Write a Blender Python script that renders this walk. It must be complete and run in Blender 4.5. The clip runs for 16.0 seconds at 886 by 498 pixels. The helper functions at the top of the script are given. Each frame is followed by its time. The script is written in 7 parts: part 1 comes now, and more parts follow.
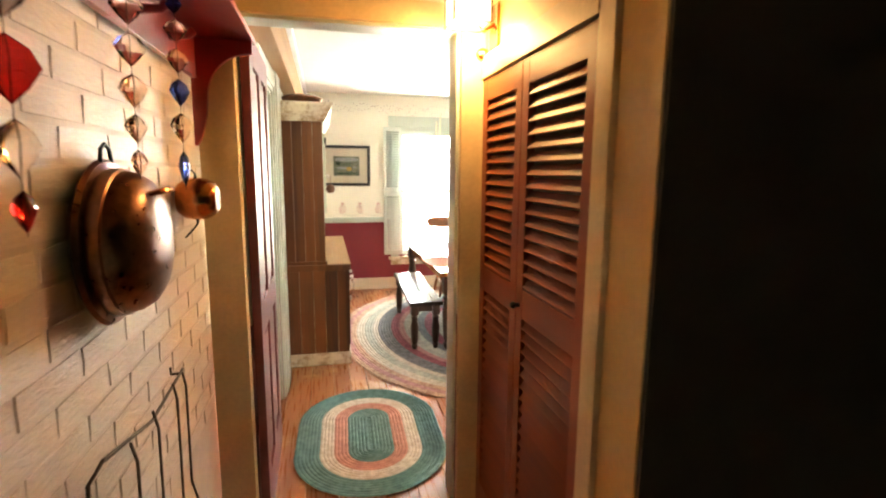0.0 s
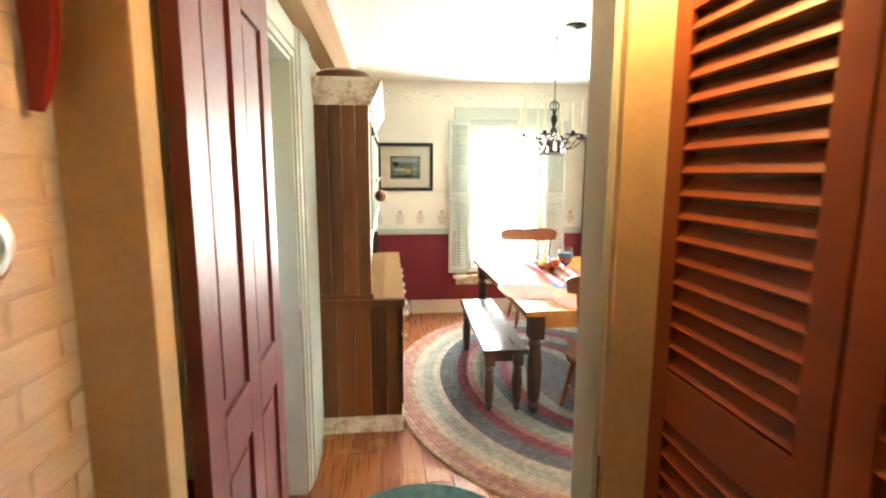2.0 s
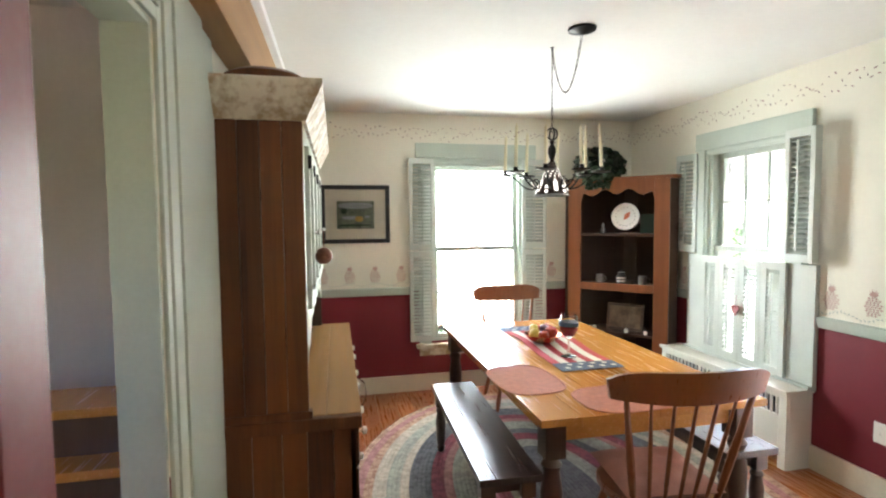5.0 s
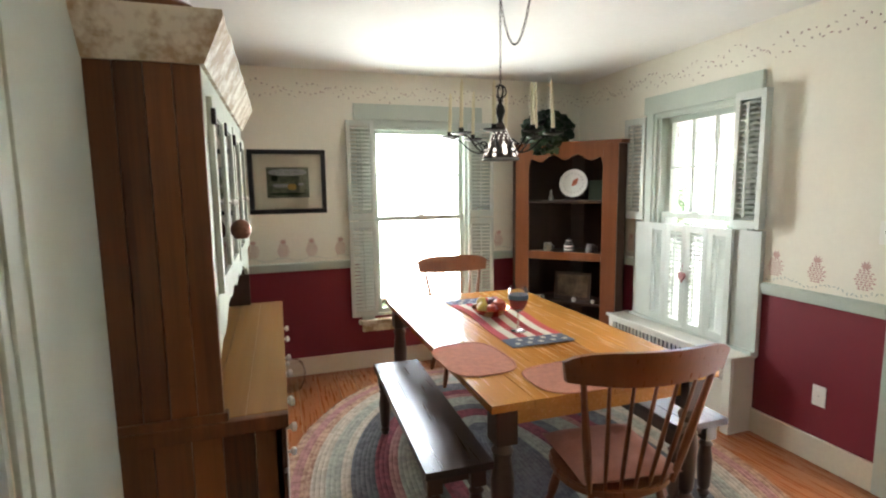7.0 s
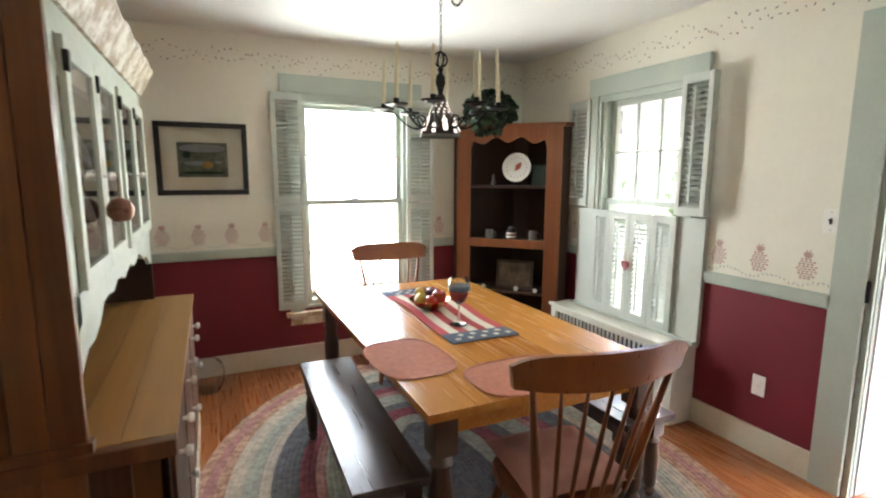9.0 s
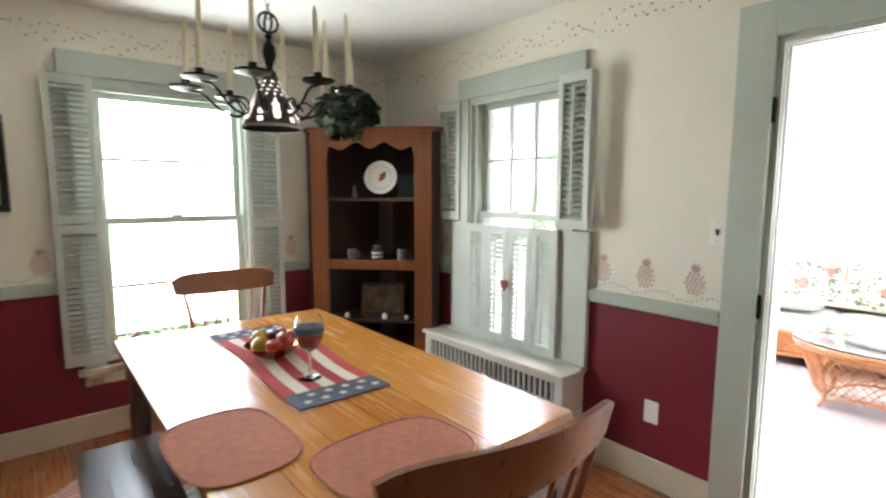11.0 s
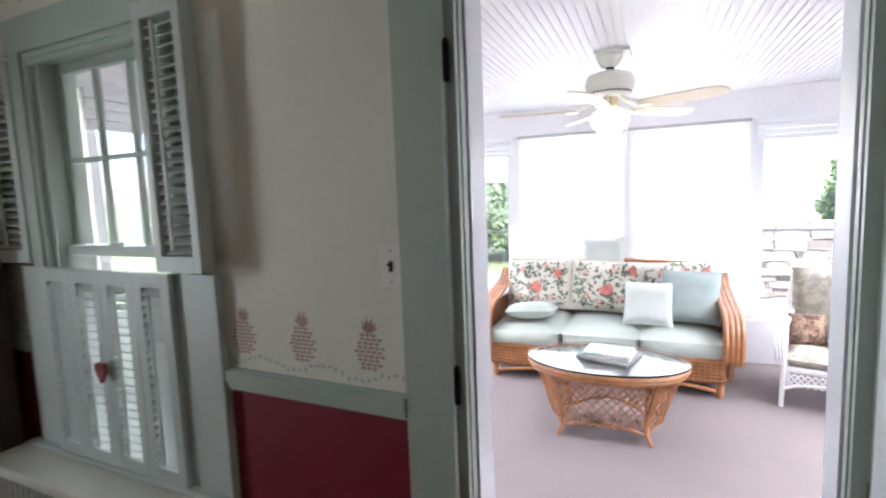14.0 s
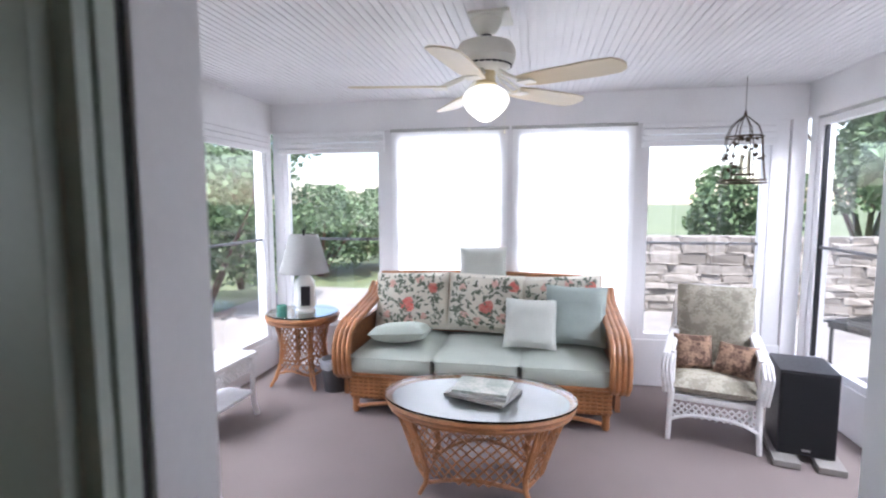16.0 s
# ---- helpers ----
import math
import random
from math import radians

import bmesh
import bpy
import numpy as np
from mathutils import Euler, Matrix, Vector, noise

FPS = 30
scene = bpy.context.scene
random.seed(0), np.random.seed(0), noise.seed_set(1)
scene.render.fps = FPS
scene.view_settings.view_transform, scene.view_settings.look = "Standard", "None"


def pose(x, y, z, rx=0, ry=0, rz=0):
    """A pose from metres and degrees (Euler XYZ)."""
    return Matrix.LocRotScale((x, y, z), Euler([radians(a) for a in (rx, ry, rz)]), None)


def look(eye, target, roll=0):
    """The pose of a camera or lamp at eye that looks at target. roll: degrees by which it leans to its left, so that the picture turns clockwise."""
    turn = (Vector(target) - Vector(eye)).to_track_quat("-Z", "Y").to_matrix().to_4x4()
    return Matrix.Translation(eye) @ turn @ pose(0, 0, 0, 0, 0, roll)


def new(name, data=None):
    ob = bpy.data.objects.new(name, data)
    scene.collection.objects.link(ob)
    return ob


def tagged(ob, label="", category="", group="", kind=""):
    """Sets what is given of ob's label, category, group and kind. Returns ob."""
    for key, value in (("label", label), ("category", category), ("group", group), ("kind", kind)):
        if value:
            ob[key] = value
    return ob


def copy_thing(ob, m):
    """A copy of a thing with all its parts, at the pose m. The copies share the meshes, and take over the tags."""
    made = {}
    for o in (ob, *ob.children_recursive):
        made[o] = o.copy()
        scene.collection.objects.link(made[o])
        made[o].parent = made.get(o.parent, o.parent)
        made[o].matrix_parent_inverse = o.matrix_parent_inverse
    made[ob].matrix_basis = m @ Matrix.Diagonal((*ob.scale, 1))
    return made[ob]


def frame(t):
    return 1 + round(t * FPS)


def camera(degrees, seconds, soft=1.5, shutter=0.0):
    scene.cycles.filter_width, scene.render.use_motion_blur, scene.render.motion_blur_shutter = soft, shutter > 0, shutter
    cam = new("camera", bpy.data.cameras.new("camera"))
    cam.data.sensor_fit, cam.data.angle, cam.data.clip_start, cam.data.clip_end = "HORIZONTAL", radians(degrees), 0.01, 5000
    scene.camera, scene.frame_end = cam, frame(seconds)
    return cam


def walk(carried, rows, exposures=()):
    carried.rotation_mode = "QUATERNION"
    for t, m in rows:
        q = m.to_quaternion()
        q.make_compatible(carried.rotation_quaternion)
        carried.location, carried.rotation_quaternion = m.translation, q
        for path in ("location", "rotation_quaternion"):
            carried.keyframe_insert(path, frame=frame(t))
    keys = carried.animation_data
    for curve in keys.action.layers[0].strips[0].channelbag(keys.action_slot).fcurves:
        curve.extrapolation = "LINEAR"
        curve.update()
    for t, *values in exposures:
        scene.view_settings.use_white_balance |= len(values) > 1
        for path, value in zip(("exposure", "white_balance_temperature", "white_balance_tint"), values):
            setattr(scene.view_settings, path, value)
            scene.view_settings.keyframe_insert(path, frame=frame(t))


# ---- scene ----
cam = camera(83.0, 16.0, soft=2.1, shutter=0.5)
PATH = [
    (0, (0.091, -0.1, 1.555), (0.545, 1.824, 1.246), 0.5),
    (0.5, (0.112, 0.142, 1.542), (0.492, 2.075, 1.194), 0.7),
    (1, (0.131, 0.422, 1.535), (0.435, 2.367, 1.178), 0.4),
    (1.5, (0.165, 0.714, 1.543), (0.416, 2.669, 1.202), 0.3),
    (2, (0.193, 1.005, 1.543), (0.404, 2.971, 1.244), 0.2),
    (2.5, (0.205, 1.273, 1.543), (0.406, 3.248, 1.298), 0.2),
    (3, (0.211, 1.469, 1.543), (0.427, 3.449, 1.369), 0.2),
    (3.5, (0.188, 1.632, 1.563), (0.44, 3.612, 1.429), 0.2),
    (4, (0.17, 1.766, 1.56), (0.477, 3.74, 1.46), 0.1),
    (6.5, (0.264, 2.169, 1.548), (0.832, 4.076, 1.345), -1.1),
    (7, (0.278, 2.207, 1.546), (0.897, 4.093, 1.302), -0.8),
    (7.5, (0.284, 2.241, 1.536), (0.965, 4.101, 1.263), -0.5),
    (8, (0.299, 2.275, 1.532), (1.028, 4.114, 1.241), -0.3),
    (10.5, (0.628, 2.801, 1.48), (1.757, 4.432, 1.225), 0.6),
    (11, (0.714, 2.895, 1.477), (1.988, 4.419, 1.244), 0.2),
    (11.5, (0.845, 2.949, 1.471), (2.251, 4.355, 1.257), -0.5),
    (12, (1.068, 3.004, 1.471), (2.581, 4.295, 1.262), -1.3),
    (12.5, (1.277, 3.038, 1.466), (2.877, 4.22, 1.26), -2.0),
    (13, (1.489, 3.087, 1.469), (3.161, 4.164, 1.261), -2.2),
    (13.5, (1.7, 3.116, 1.467), (3.441, 4.078, 1.256), -2.3),
    (14, (1.914, 3.112, 1.483), (3.709, 3.968, 1.267), -2.2),
    (14.5, (2.102, 3.113, 1.474), (3.938, 3.876, 1.26), -1.7),
    (15, (2.313, 3.154, 1.462), (4.19, 3.81, 1.25), -1.2),
    (15.5, (2.502, 3.162, 1.465), (4.412, 3.712, 1.248), -0.6),
    (16, (2.629, 3.126, 1.409), (4.565, 3.592, 1.222), -0.1),
]
walk(cam, [(t, look(eye, target, roll)) for t, eye, target, roll in PATH],
     exposures=[(0.0, 5.4, 7300, 10), (2.5, 5.3, 6900, 9), (3.5, 4.88, 6500, 8), (4.2, 4.55, 6350, 9), (6.5, 3.95, 6550, 12), (8.0, 3.85, 6600, 12), (10.5, 3.8, 6500, 12),
                (11.5, 3.45, 6300, 12), (12.0, 3.18, 6250, 13), (13.0, 2.75, 6000, 14), (14.0, 2.3, 5950, 15), (15.0, 1.7, 5900, 15), (16.0, 1.35, 5900, 15)])

# ---- light ----
world = bpy.data.worlds.new("sky")
scene.world = world
world.use_nodes = True
wt = world.node_tree
sky = wt.nodes.new("ShaderNodeTexSky")
sky.sky_type = "NISHITA"
sky.sun_disc = False
sky.sun_elevation = radians(55)
sky.sun_rotation = radians(120)
sky.air_density, sky.dust_density = 1.0, 1.5
wt.nodes["Background"].inputs["Strength"].default_value = 0.15
wt.links.new(sky.outputs["Color"], wt.nodes["Background"].inputs["Color"])


def lamp(name, kind, m, energy, colour=(1, 1, 1), **more):
    data = bpy.data.lights.new(name, kind)
    data.energy, data.color = energy, colour
    if kind == "AREA":
        data.shape, data.size, data.size_y = "RECTANGLE", more["size"][0], more["size"][1]
    elif kind == "SUN":
        data.angle = radians(more["angle"])
    else:
        data.shadow_soft_size = more["radius"]
    ob = new(name, data)
    ob.matrix_world = m
    return ob


SUN_DIR = (0.55, 0.05, -0.83)
lamp("sun", "SUN", look((0, 0, 20), (20 * SUN_DIR[0], 20 * SUN_DIR[1], 20 + 20 * SUN_DIR[2])), 4.5, (1, 0.95, 0.88), angle=1.0)
# daylight standing in the openings
lamp("daylight_north_window", "AREA", look((1.46, 6.60, 1.3), (1.46, 0, 0.9)), 4.6, (0.95, 1.0, 0.98), size=(0.8, 1.5))
for y in (3.05, 3.98):
    lamp("daylight_blind_window", "AREA", look((6.95 - 0.05 * (y - 3.5), y, 1.2), (0, y - 0.35, 1.1)), 14, (0.97, 0.98, 1.0), size=(0.76, 1.45))
# sky standing above the bare side windows of the porch
lamp("daylight_porch_south", "AREA", look((4.95, 0.75, 2.65), (4.9, 3.3, 0.5)), 100, (0.97, 0.98, 1.0), size=(3.2, 0.9))
lamp("daylight_porch_north", "AREA", look((4.75, 6.05, 2.65), (4.8, 3.7, 0.5)), 88, (0.97, 0.98, 1.0), size=(3.0, 0.9))


# ---- materials ----
def mat(name, colour, rough=0.5, metal=0.0, vary=0.12, scale=6.0, fine=60.0, bump=0.15, second=None, stretch=(1, 1, 1), coat=0.0, spec=0.5, per_object=0.0, sharp=0.5):
    """A surface with large stains and fine grain: colour wanders to second, relief follows the grain."""
    m = bpy.data.materials.new(name)
    m.use_nodes = True
    nt = m.node_tree
    b = nt.nodes["Principled BSDF"]
    co = nt.nodes.new("ShaderNodeTexCoord")
    mp = nt.nodes.new("ShaderNodeMapping")
    mp.inputs["Scale"].default_value = stretch
    nt.links.new(co.outputs["Object"], mp.inputs["Vector"])
    big = nt.nodes.new("ShaderNodeTexNoise")
    big.inputs["Scale"].default_value, big.inputs["Detail"].default_value = scale, 5
    small = nt.nodes.new("ShaderNodeTexNoise")
    small.inputs["Scale"].default_value, small.inputs["Detail"].default_value = fine, 4
    for n in (big, small):
        nt.links.new(mp.outputs["Vector"], n.inputs["Vector"])
    ramp = nt.nodes.new("ShaderNodeValToRGB")
    dark = second or tuple(c * (1 - 2.2 * vary) for c in colour)
    ramp.color_ramp.elements[0].position, ramp.color_ramp.elements[1].position = 0.5 - 0.3 * sharp, 0.5 + 0.3 * sharp
    ramp.color_ramp.elements[0].color, ramp.color_ramp.elements[1].color = (*dark, 1), (*colour, 1)
    mix = nt.nodes.new("ShaderNodeMix")
    mix.inputs["Factor"].default_value = 0.35
    nt.links.new(big.outputs["Fac"], mix.inputs["A"])
    nt.links.new(small.outputs["Fac"], mix.inputs["B"])
    source = mix.outputs["Result"]
    if per_object:
        info = nt.nodes.new("ShaderNodeObjectInfo")
        add = nt.nodes.new("ShaderNodeMath")
        add.operation = "MULTIPLY_ADD"
        add.inputs[1].default_value, add.inputs[2].default_value = per_object, -per_object / 2
        nt.links.new(info.outputs["Random"], add.inputs[0])
        total = nt.nodes.new("ShaderNodeMath")
        nt.links.new(source, total.inputs[0])
        nt.links.new(add.outputs["Value"], total.inputs[1])
        source = total.outputs["Value"]
    nt.links.new(source, ramp.inputs["Fac"])
    nt.links.new(ramp.outputs["Color"], b.inputs["Base Color"])
    rr = nt.nodes.new("ShaderNodeMapRange")
    rr.inputs["To Min"].default_value, rr.inputs["To Max"].default_value = max(0.02, rough - 0.1), min(1, rough + 0.12)
    nt.links.new(small.outputs["Fac"], rr.inputs["Value"])
    nt.links.new(rr.outputs["Result"], b.inputs["Roughness"])
    b.inputs["Metallic"].default_value = metal
    b.inputs["Coat Weight"].default_value = coat
    b.inputs["Coat Roughness"].default_value = max(0.15, 0.8 * rough)
    b.inputs["Specular IOR Level"].default_value = spec
    if bump:
        bp = nt.nodes.new("ShaderNodeBump")
        bp.inputs["Strength"].default_value, bp.inputs["Distance"].default_value = bump, 0.004
        nt.links.new(mix.outputs["Result"], bp.inputs["Height"])
        nt.links.new(bp.outputs["Normal"], b.inputs["Normal"])
    return m


def wood(name, colour, dark, rough=0.45, along="z", coat=0.0, per_object=0.5, bump=0.2):
    stretch = {"x": (0.35, 9, 9), "y": (9, 0.35, 9), "z": (9, 9, 0.35)}[along]
    return mat(name, colour, rough, second=dark, scale=1.6, fine=9, stretch=stretch, bump=bump, coat=coat, per_object=per_object, sharp=0.9)


def glass(name, colour=(1, 1, 1), rough=0.0):
    m = bpy.data.materials.new(name)
    m.use_nodes = True
    b = m.node_tree.nodes["Principled BSDF"]
    b.inputs["Base Color"].default_value = (*colour, 1)
    b.inputs["Transmission Weight"].default_value = 1
    b.inputs["Roughness"].default_value = rough
    b.inputs["IOR"].default_value = 1.45
    return m


def glow(name, colour, strength):
    m = mat(name, (0.9, 0.88, 0.8), 0.3, bump=0)
    b = m.node_tree.nodes["Principled BSDF"]
    b.inputs["Emission Color"].default_value = (*colour, 1)
    b.inputs["Emission Strength"].default_value = strength
    return m


def cloth_light(name, colour, through_colour):
    """Thin cloth that lets daylight through."""
    m = bpy.data.materials.new(name)
    m.use_nodes = True
    nt = m.node_tree
    tr = nt.nodes.new("ShaderNodeBsdfTranslucent")
    tr.inputs["Color"].default_value = (*through_colour, 1)
    df = nt.nodes["Principled BSDF"]
    df.inputs["Base Color"].default_value = (*colour, 1)
    df.inputs["Roughness"].default_value = 0.9
    wave = nt.nodes.new("ShaderNodeTexNoise")
    wave.inputs["Scale"].default_value = 40
    bp = nt.nodes.new("ShaderNodeBump")
    bp.inputs["Strength"].default_value = 0.15
    nt.links.new(wave.outputs["Fac"], bp.inputs["Height"])
    nt.links.new(bp.outputs["Normal"], df.inputs["Normal"])
    ms = nt.nodes.new("ShaderNodeMixShader")
    ms.inputs["Fac"].default_value = 0.6
    nt.links.new(df.outputs["BSDF"], ms.inputs[1])
    nt.links.new(tr.outputs["BSDF"], ms.inputs[2])
    nt.links.new(ms.outputs["Shader"], nt.nodes["Material Output"].inputs["Surface"])
    return m


STAIR_WALL = mat("pale_pink_plaster", (0.74, 0.66, 0.60), 0.8, vary=0.04, scale=1.5, fine=40, bump=0.2)
CREAM = mat("cream_wall", (0.80, 0.77, 0.66), 0.75, vary=0.03, scale=1.5, fine=40, bump=0.25)
MAROON = mat("maroon_wall", (0.20, 0.013, 0.025), 0.55, vary=0.08, scale=2, fine=60, bump=0.2)
WHITE_CEIL = mat("ceiling_plaster", (0.83, 0.83, 0.80), 0.85, vary=0.03, scale=1.2, fine=30, bump=0.3)
SAGE = mat("sage_trim_paint", (0.47, 0.53, 0.46), 0.4, vary=0.05, scale=3, fine=80, bump=0.12)
SAGE_PALE = mat("pale_sage_shutter_paint", (0.56, 0.60, 0.55), 0.4, vary=0.05, scale=4, fine=80, bump=0.12)
BASEBOARD = mat("cream_baseboard_paint", (0.72, 0.66, 0.52), 0.45, vary=0.06, scale=3, fine=60)
HALL_CREAM = mat("hall_cream_paint", (0.72, 0.50, 0.21), 0.35, vary=0.08, scale=2.5, fine=50, bump=0.15)
HALL_TRIM = mat("hall_trim_paint", (0.68, 0.54, 0.33), 0.45, vary=0.1, scale=5, fine=60)
BRICK_PAINT = mat("white_painted_brick", (0.75, 0.65, 0.56), 0.42, second=(0.68, 0.57, 0.48), scale=9, fine=38, bump=1.0, per_object=0.15, coat=0.25)
MORTAR = mat("painted_mortar", (0.71, 0.60, 0.51), 0.5, scale=10, fine=50, bump=0.9, vary=0.08)
# dark brown wall colour with the unlit room's shade put into it
BLACKISH = mat("dark_wall_painted_shade", (0.07, 0.06, 0.05), 0.9, vary=0.1, spec=0.1)
RED_GLOSS = mat("barn_red_gloss_paint", (0.13, 0.018, 0.016), 0.46, vary=0.06, scale=4, fine=50, bump=0.03, coat=0.25, spec=0.6)
RED_SHELF = mat("red_shelf_paint", (0.26, 0.012, 0.015), 0.35, vary=0.1, scale=5, fine=60, coat=0.2)
LOUVRE_WOOD = wood("red_brown_louvre_wood", (0.25, 0.055, 0.013), (0.15, 0.030, 0.008), 0.48, "y", coat=0.0, per_object=0.2)
FLOOR_WOOD = wood("orange_floor_boards", (0.38, 0.13, 0.04), (0.26, 0.078, 0.024), 0.28, "y", coat=0.3)


def worn(m, colour, scale, lo, hi):
    """Bare, worn patches over a finished surface."""
    nt = m.node_tree
    b = nt.nodes["Principled BSDF"]
    old = b.inputs["Base Color"].links[0].from_socket
    geo = nt.nodes.new("ShaderNodeNewGeometry")
    n1 = nt.nodes.new("ShaderNodeTexNoise")
    n1.inputs["Scale"].default_value, n1.inputs["Detail"].default_value, n1.inputs["Roughness"].default_value = scale, 9, 0.72
    nt.links.new(geo.outputs["Position"], n1.inputs["Vector"])
    r = nt.nodes.new("ShaderNodeMapRange")
    r.inputs["From Min"].default_value, r.inputs["From Max"].default_value = lo, hi
    nt.links.new(n1.outputs["Fac"], r.inputs["Value"])
    mx = nt.nodes.new("ShaderNodeMix")
    mx.data_type = "RGBA"
    nt.links.new(r.outputs["Result"], mx.inputs[0])
    nt.links.new(old, mx.inputs[6])
    mx.inputs[7].default_value = (*colour, 1)
    nt.links.new(mx.outputs[2], b.inputs["Base Color"])
    return m


worn(FLOOR_WOOD, (0.52, 0.30, 0.11), 1.7, 0.55, 0.66)
TABLE_WOOD = wood("honey_pine_tabletop", (0.64, 0.295, 0.068), (0.50, 0.20, 0.042), 0.24, "y", coat=0.4)
DARK_WOOD = wood("dark_turned_leg_wood", (0.10, 0.05, 0.028), (0.04, 0.02, 0.012), 0.35, "z", coat=0.3)
BENCH_WOOD = wood("black_brown_bench_seat", (0.065, 0.042, 0.033), (0.03, 0.019, 0.015), 0.30, "y", coat=0.4, bump=0.04)
CHAIR_WOOD = wood("orange_maple_chair", (0.27, 0.088, 0.025), (0.18, 0.054, 0.016), 0.3, "z", coat=0.35, per_object=0.2)
HUTCH_WOOD = wood("brown_hutch_boards", (0.20, 0.068, 0.016), (0.034, 0.010, 0.004), 0.42, "z", coat=0.12, per_object=0.5)
HUTCH_TOP = wood("pale_hutch_counter", (0.40, 0.205, 0.06), (0.22, 0.098, 0.027), 0.35, "y", coat=0.15)
CUPBOARD_WOOD = wood("cherry_corner_cupboard", (0.25, 0.082, 0.027), (0.13, 0.036, 0.013), 0.35, "z", coat=0.2, per_object=0.2)
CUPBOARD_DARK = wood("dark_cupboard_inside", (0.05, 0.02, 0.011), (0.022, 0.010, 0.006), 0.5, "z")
BEAM_WOOD = wood("tan_ceiling_beam", (0.48, 0.29, 0.13), (0.34, 0.18, 0.07), 0.6, "y")
CHIPPED = mat("chipped_cream_paint", (0.72, 0.68, 0.56), 0.6, second=(0.40, 0.30, 0.18), scale=9, fine=40, bump=0.5, sharp=0.25)
GREEN_CHIPPED = mat("pale_green_hutch_paint", (0.58, 0.64, 0.54), 0.5, vary=0.08, scale=6, fine=50, bump=0.3)
COPPER = mat("hammered_copper", (0.72, 0.30, 0.13), 0.2, 1.0, vary=0.18, scale=9, fine=70, bump=0.25)
COPPER_DARK = mat("aged_copper", (0.33, 0.165, 0.11), 0.30, 1.0, vary=0.3, scale=5, fine=50, bump=0.25)
TIN = mat("bright_tin_lining", (0.40, 0.40, 0.38), 0.5, 1.0, vary=0.15, scale=20, fine=80)
IRON = mat("black_iron", (0.025, 0.023, 0.022), 0.4, 0.8, vary=0.2, scale=20, fine=90, bump=0.3)
WIRE = mat("rusty_wire", (0.13, 0.09, 0.06), 0.45, 0.7, vary=0.3, scale=30, fine=120)
CANDLE = mat("cream_candle_wax", (0.80, 0.74, 0.52), 0.45, vary=0.04, bump=0.05)
LEAF = mat("dark_green_leaf", (0.035, 0.085, 0.035), 0.45, vary=0.25, scale=12, fine=50, per_object=0.4)
LEAF_OUT = mat("garden_foliage", (0.15, 0.22, 0.10), 0.6, second=(0.06, 0.11, 0.045), scale=1.5, fine=9)
GRASS = mat("lawn_grass", (0.17, 0.20, 0.10), 0.9, second=(0.10, 0.13, 0.06), scale=0.8, fine=40, bump=0.6)
STONE = mat("garden_wall_stone", (0.34, 0.31, 0.28), 0.85, second=(0.19, 0.17, 0.15), scale=3, fine=30, bump=0.6, per_object=0.4)
PAVING = mat("terrace_paving", (0.31, 0.29, 0.27), 0.85, vary=0.12, scale=2, fine=40, bump=0.3)
CARPET = mat("mauve_grey_carpet", (0.215, 0.175, 0.165), 0.95, vary=0.06, scale=1.3, fine=220, bump=0.7)
PORCH_WHITE = mat("white_porch_paint", (0.82, 0.81, 0.82), 0.4, vary=0.03, scale=3, fine=60)
RATTAN = mat("honey_rattan", (0.47, 0.20, 0.075), 0.4, vary=0.18, scale=14, fine=90, bump=0.4, coat=0.15)
RATTAN_DARK = mat("woven_rattan_dark", (0.34, 0.14, 0.055), 0.5, vary=0.22, scale=30, fine=120, bump=0.8)
WHITE_WICKER = mat("white_painted_wicker", (0.80, 0.78, 0.77), 0.45, vary=0.08, scale=30, fine=110, bump=0.6)
CUSHION = mat("pale_sage_cushion", (0.44, 0.48, 0.42), 0.9, vary=0.06, scale=5, fine=160, bump=0.4)
PILLOW_GREY = mat("sage_grey_pillow", (0.36, 0.42, 0.39), 0.9, vary=0.08, scale=6, fine=150, bump=0.4)
PILLOW_PALE = mat("pale_grey_pillow", (0.60, 0.62, 0.57), 0.9, vary=0.05, scale=6, fine=150, bump=0.4)
PINK_PAD = mat("dusty_pink_chair_pad", (0.42, 0.20, 0.16), 0.9, vary=0.12, scale=8, fine=140, bump=0.5)
PLACEMAT = mat("terracotta_woven_placemat", (0.52, 0.20, 0.12), 0.9, vary=0.12, scale=30, fine=170, bump=0.8)
RADIATOR = mat("cream_radiator_enamel", (0.72, 0.69, 0.60), 0.35, vary=0.04, scale=3, fine=60)
SWITCH = mat("almond_plastic", (0.84, 0.82, 0.76), 0.35, vary=0.02, bump=0)
STENCIL_PINK = mat("pink_stencil_paint", (0.60, 0.38, 0.33), 0.8, vary=0.12, scale=20, fine=70)
STENCIL_DARK = mat("faded_stencil_paint", (0.24, 0.21, 0.20), 0.8, vary=0.2, scale=20, fine=70, second=(0.42, 0.24, 0.22))
STENCIL_GREY = mat("grey_green_stencil_paint", (0.50, 0.53, 0.49), 0.8, vary=0.1, scale=20)
PANE = glass("window_glass")
CLEAR = glass("clear_glass")
BLIND = cloth_light("white_window_shade", (0.85, 0.85, 0.85), (0.9, 0.9, 0.9))
SHADE_PAPER = mat("pleated_grey_shade", (0.50, 0.50, 0.48), 0.8, vary=0.05)
BLACK = mat("black_laminate", (0.012, 0.012, 0.016), 0.35, vary=0.1)
WHITE_CHINA = mat("white_china", (0.80, 0.79, 0.75), 0.2, vary=0.02, bump=0, coat=0.4)
PEWTER = mat("grey_pewter", (0.33, 0.33, 0.32), 0.35, 0.9, vary=0.15, scale=15)


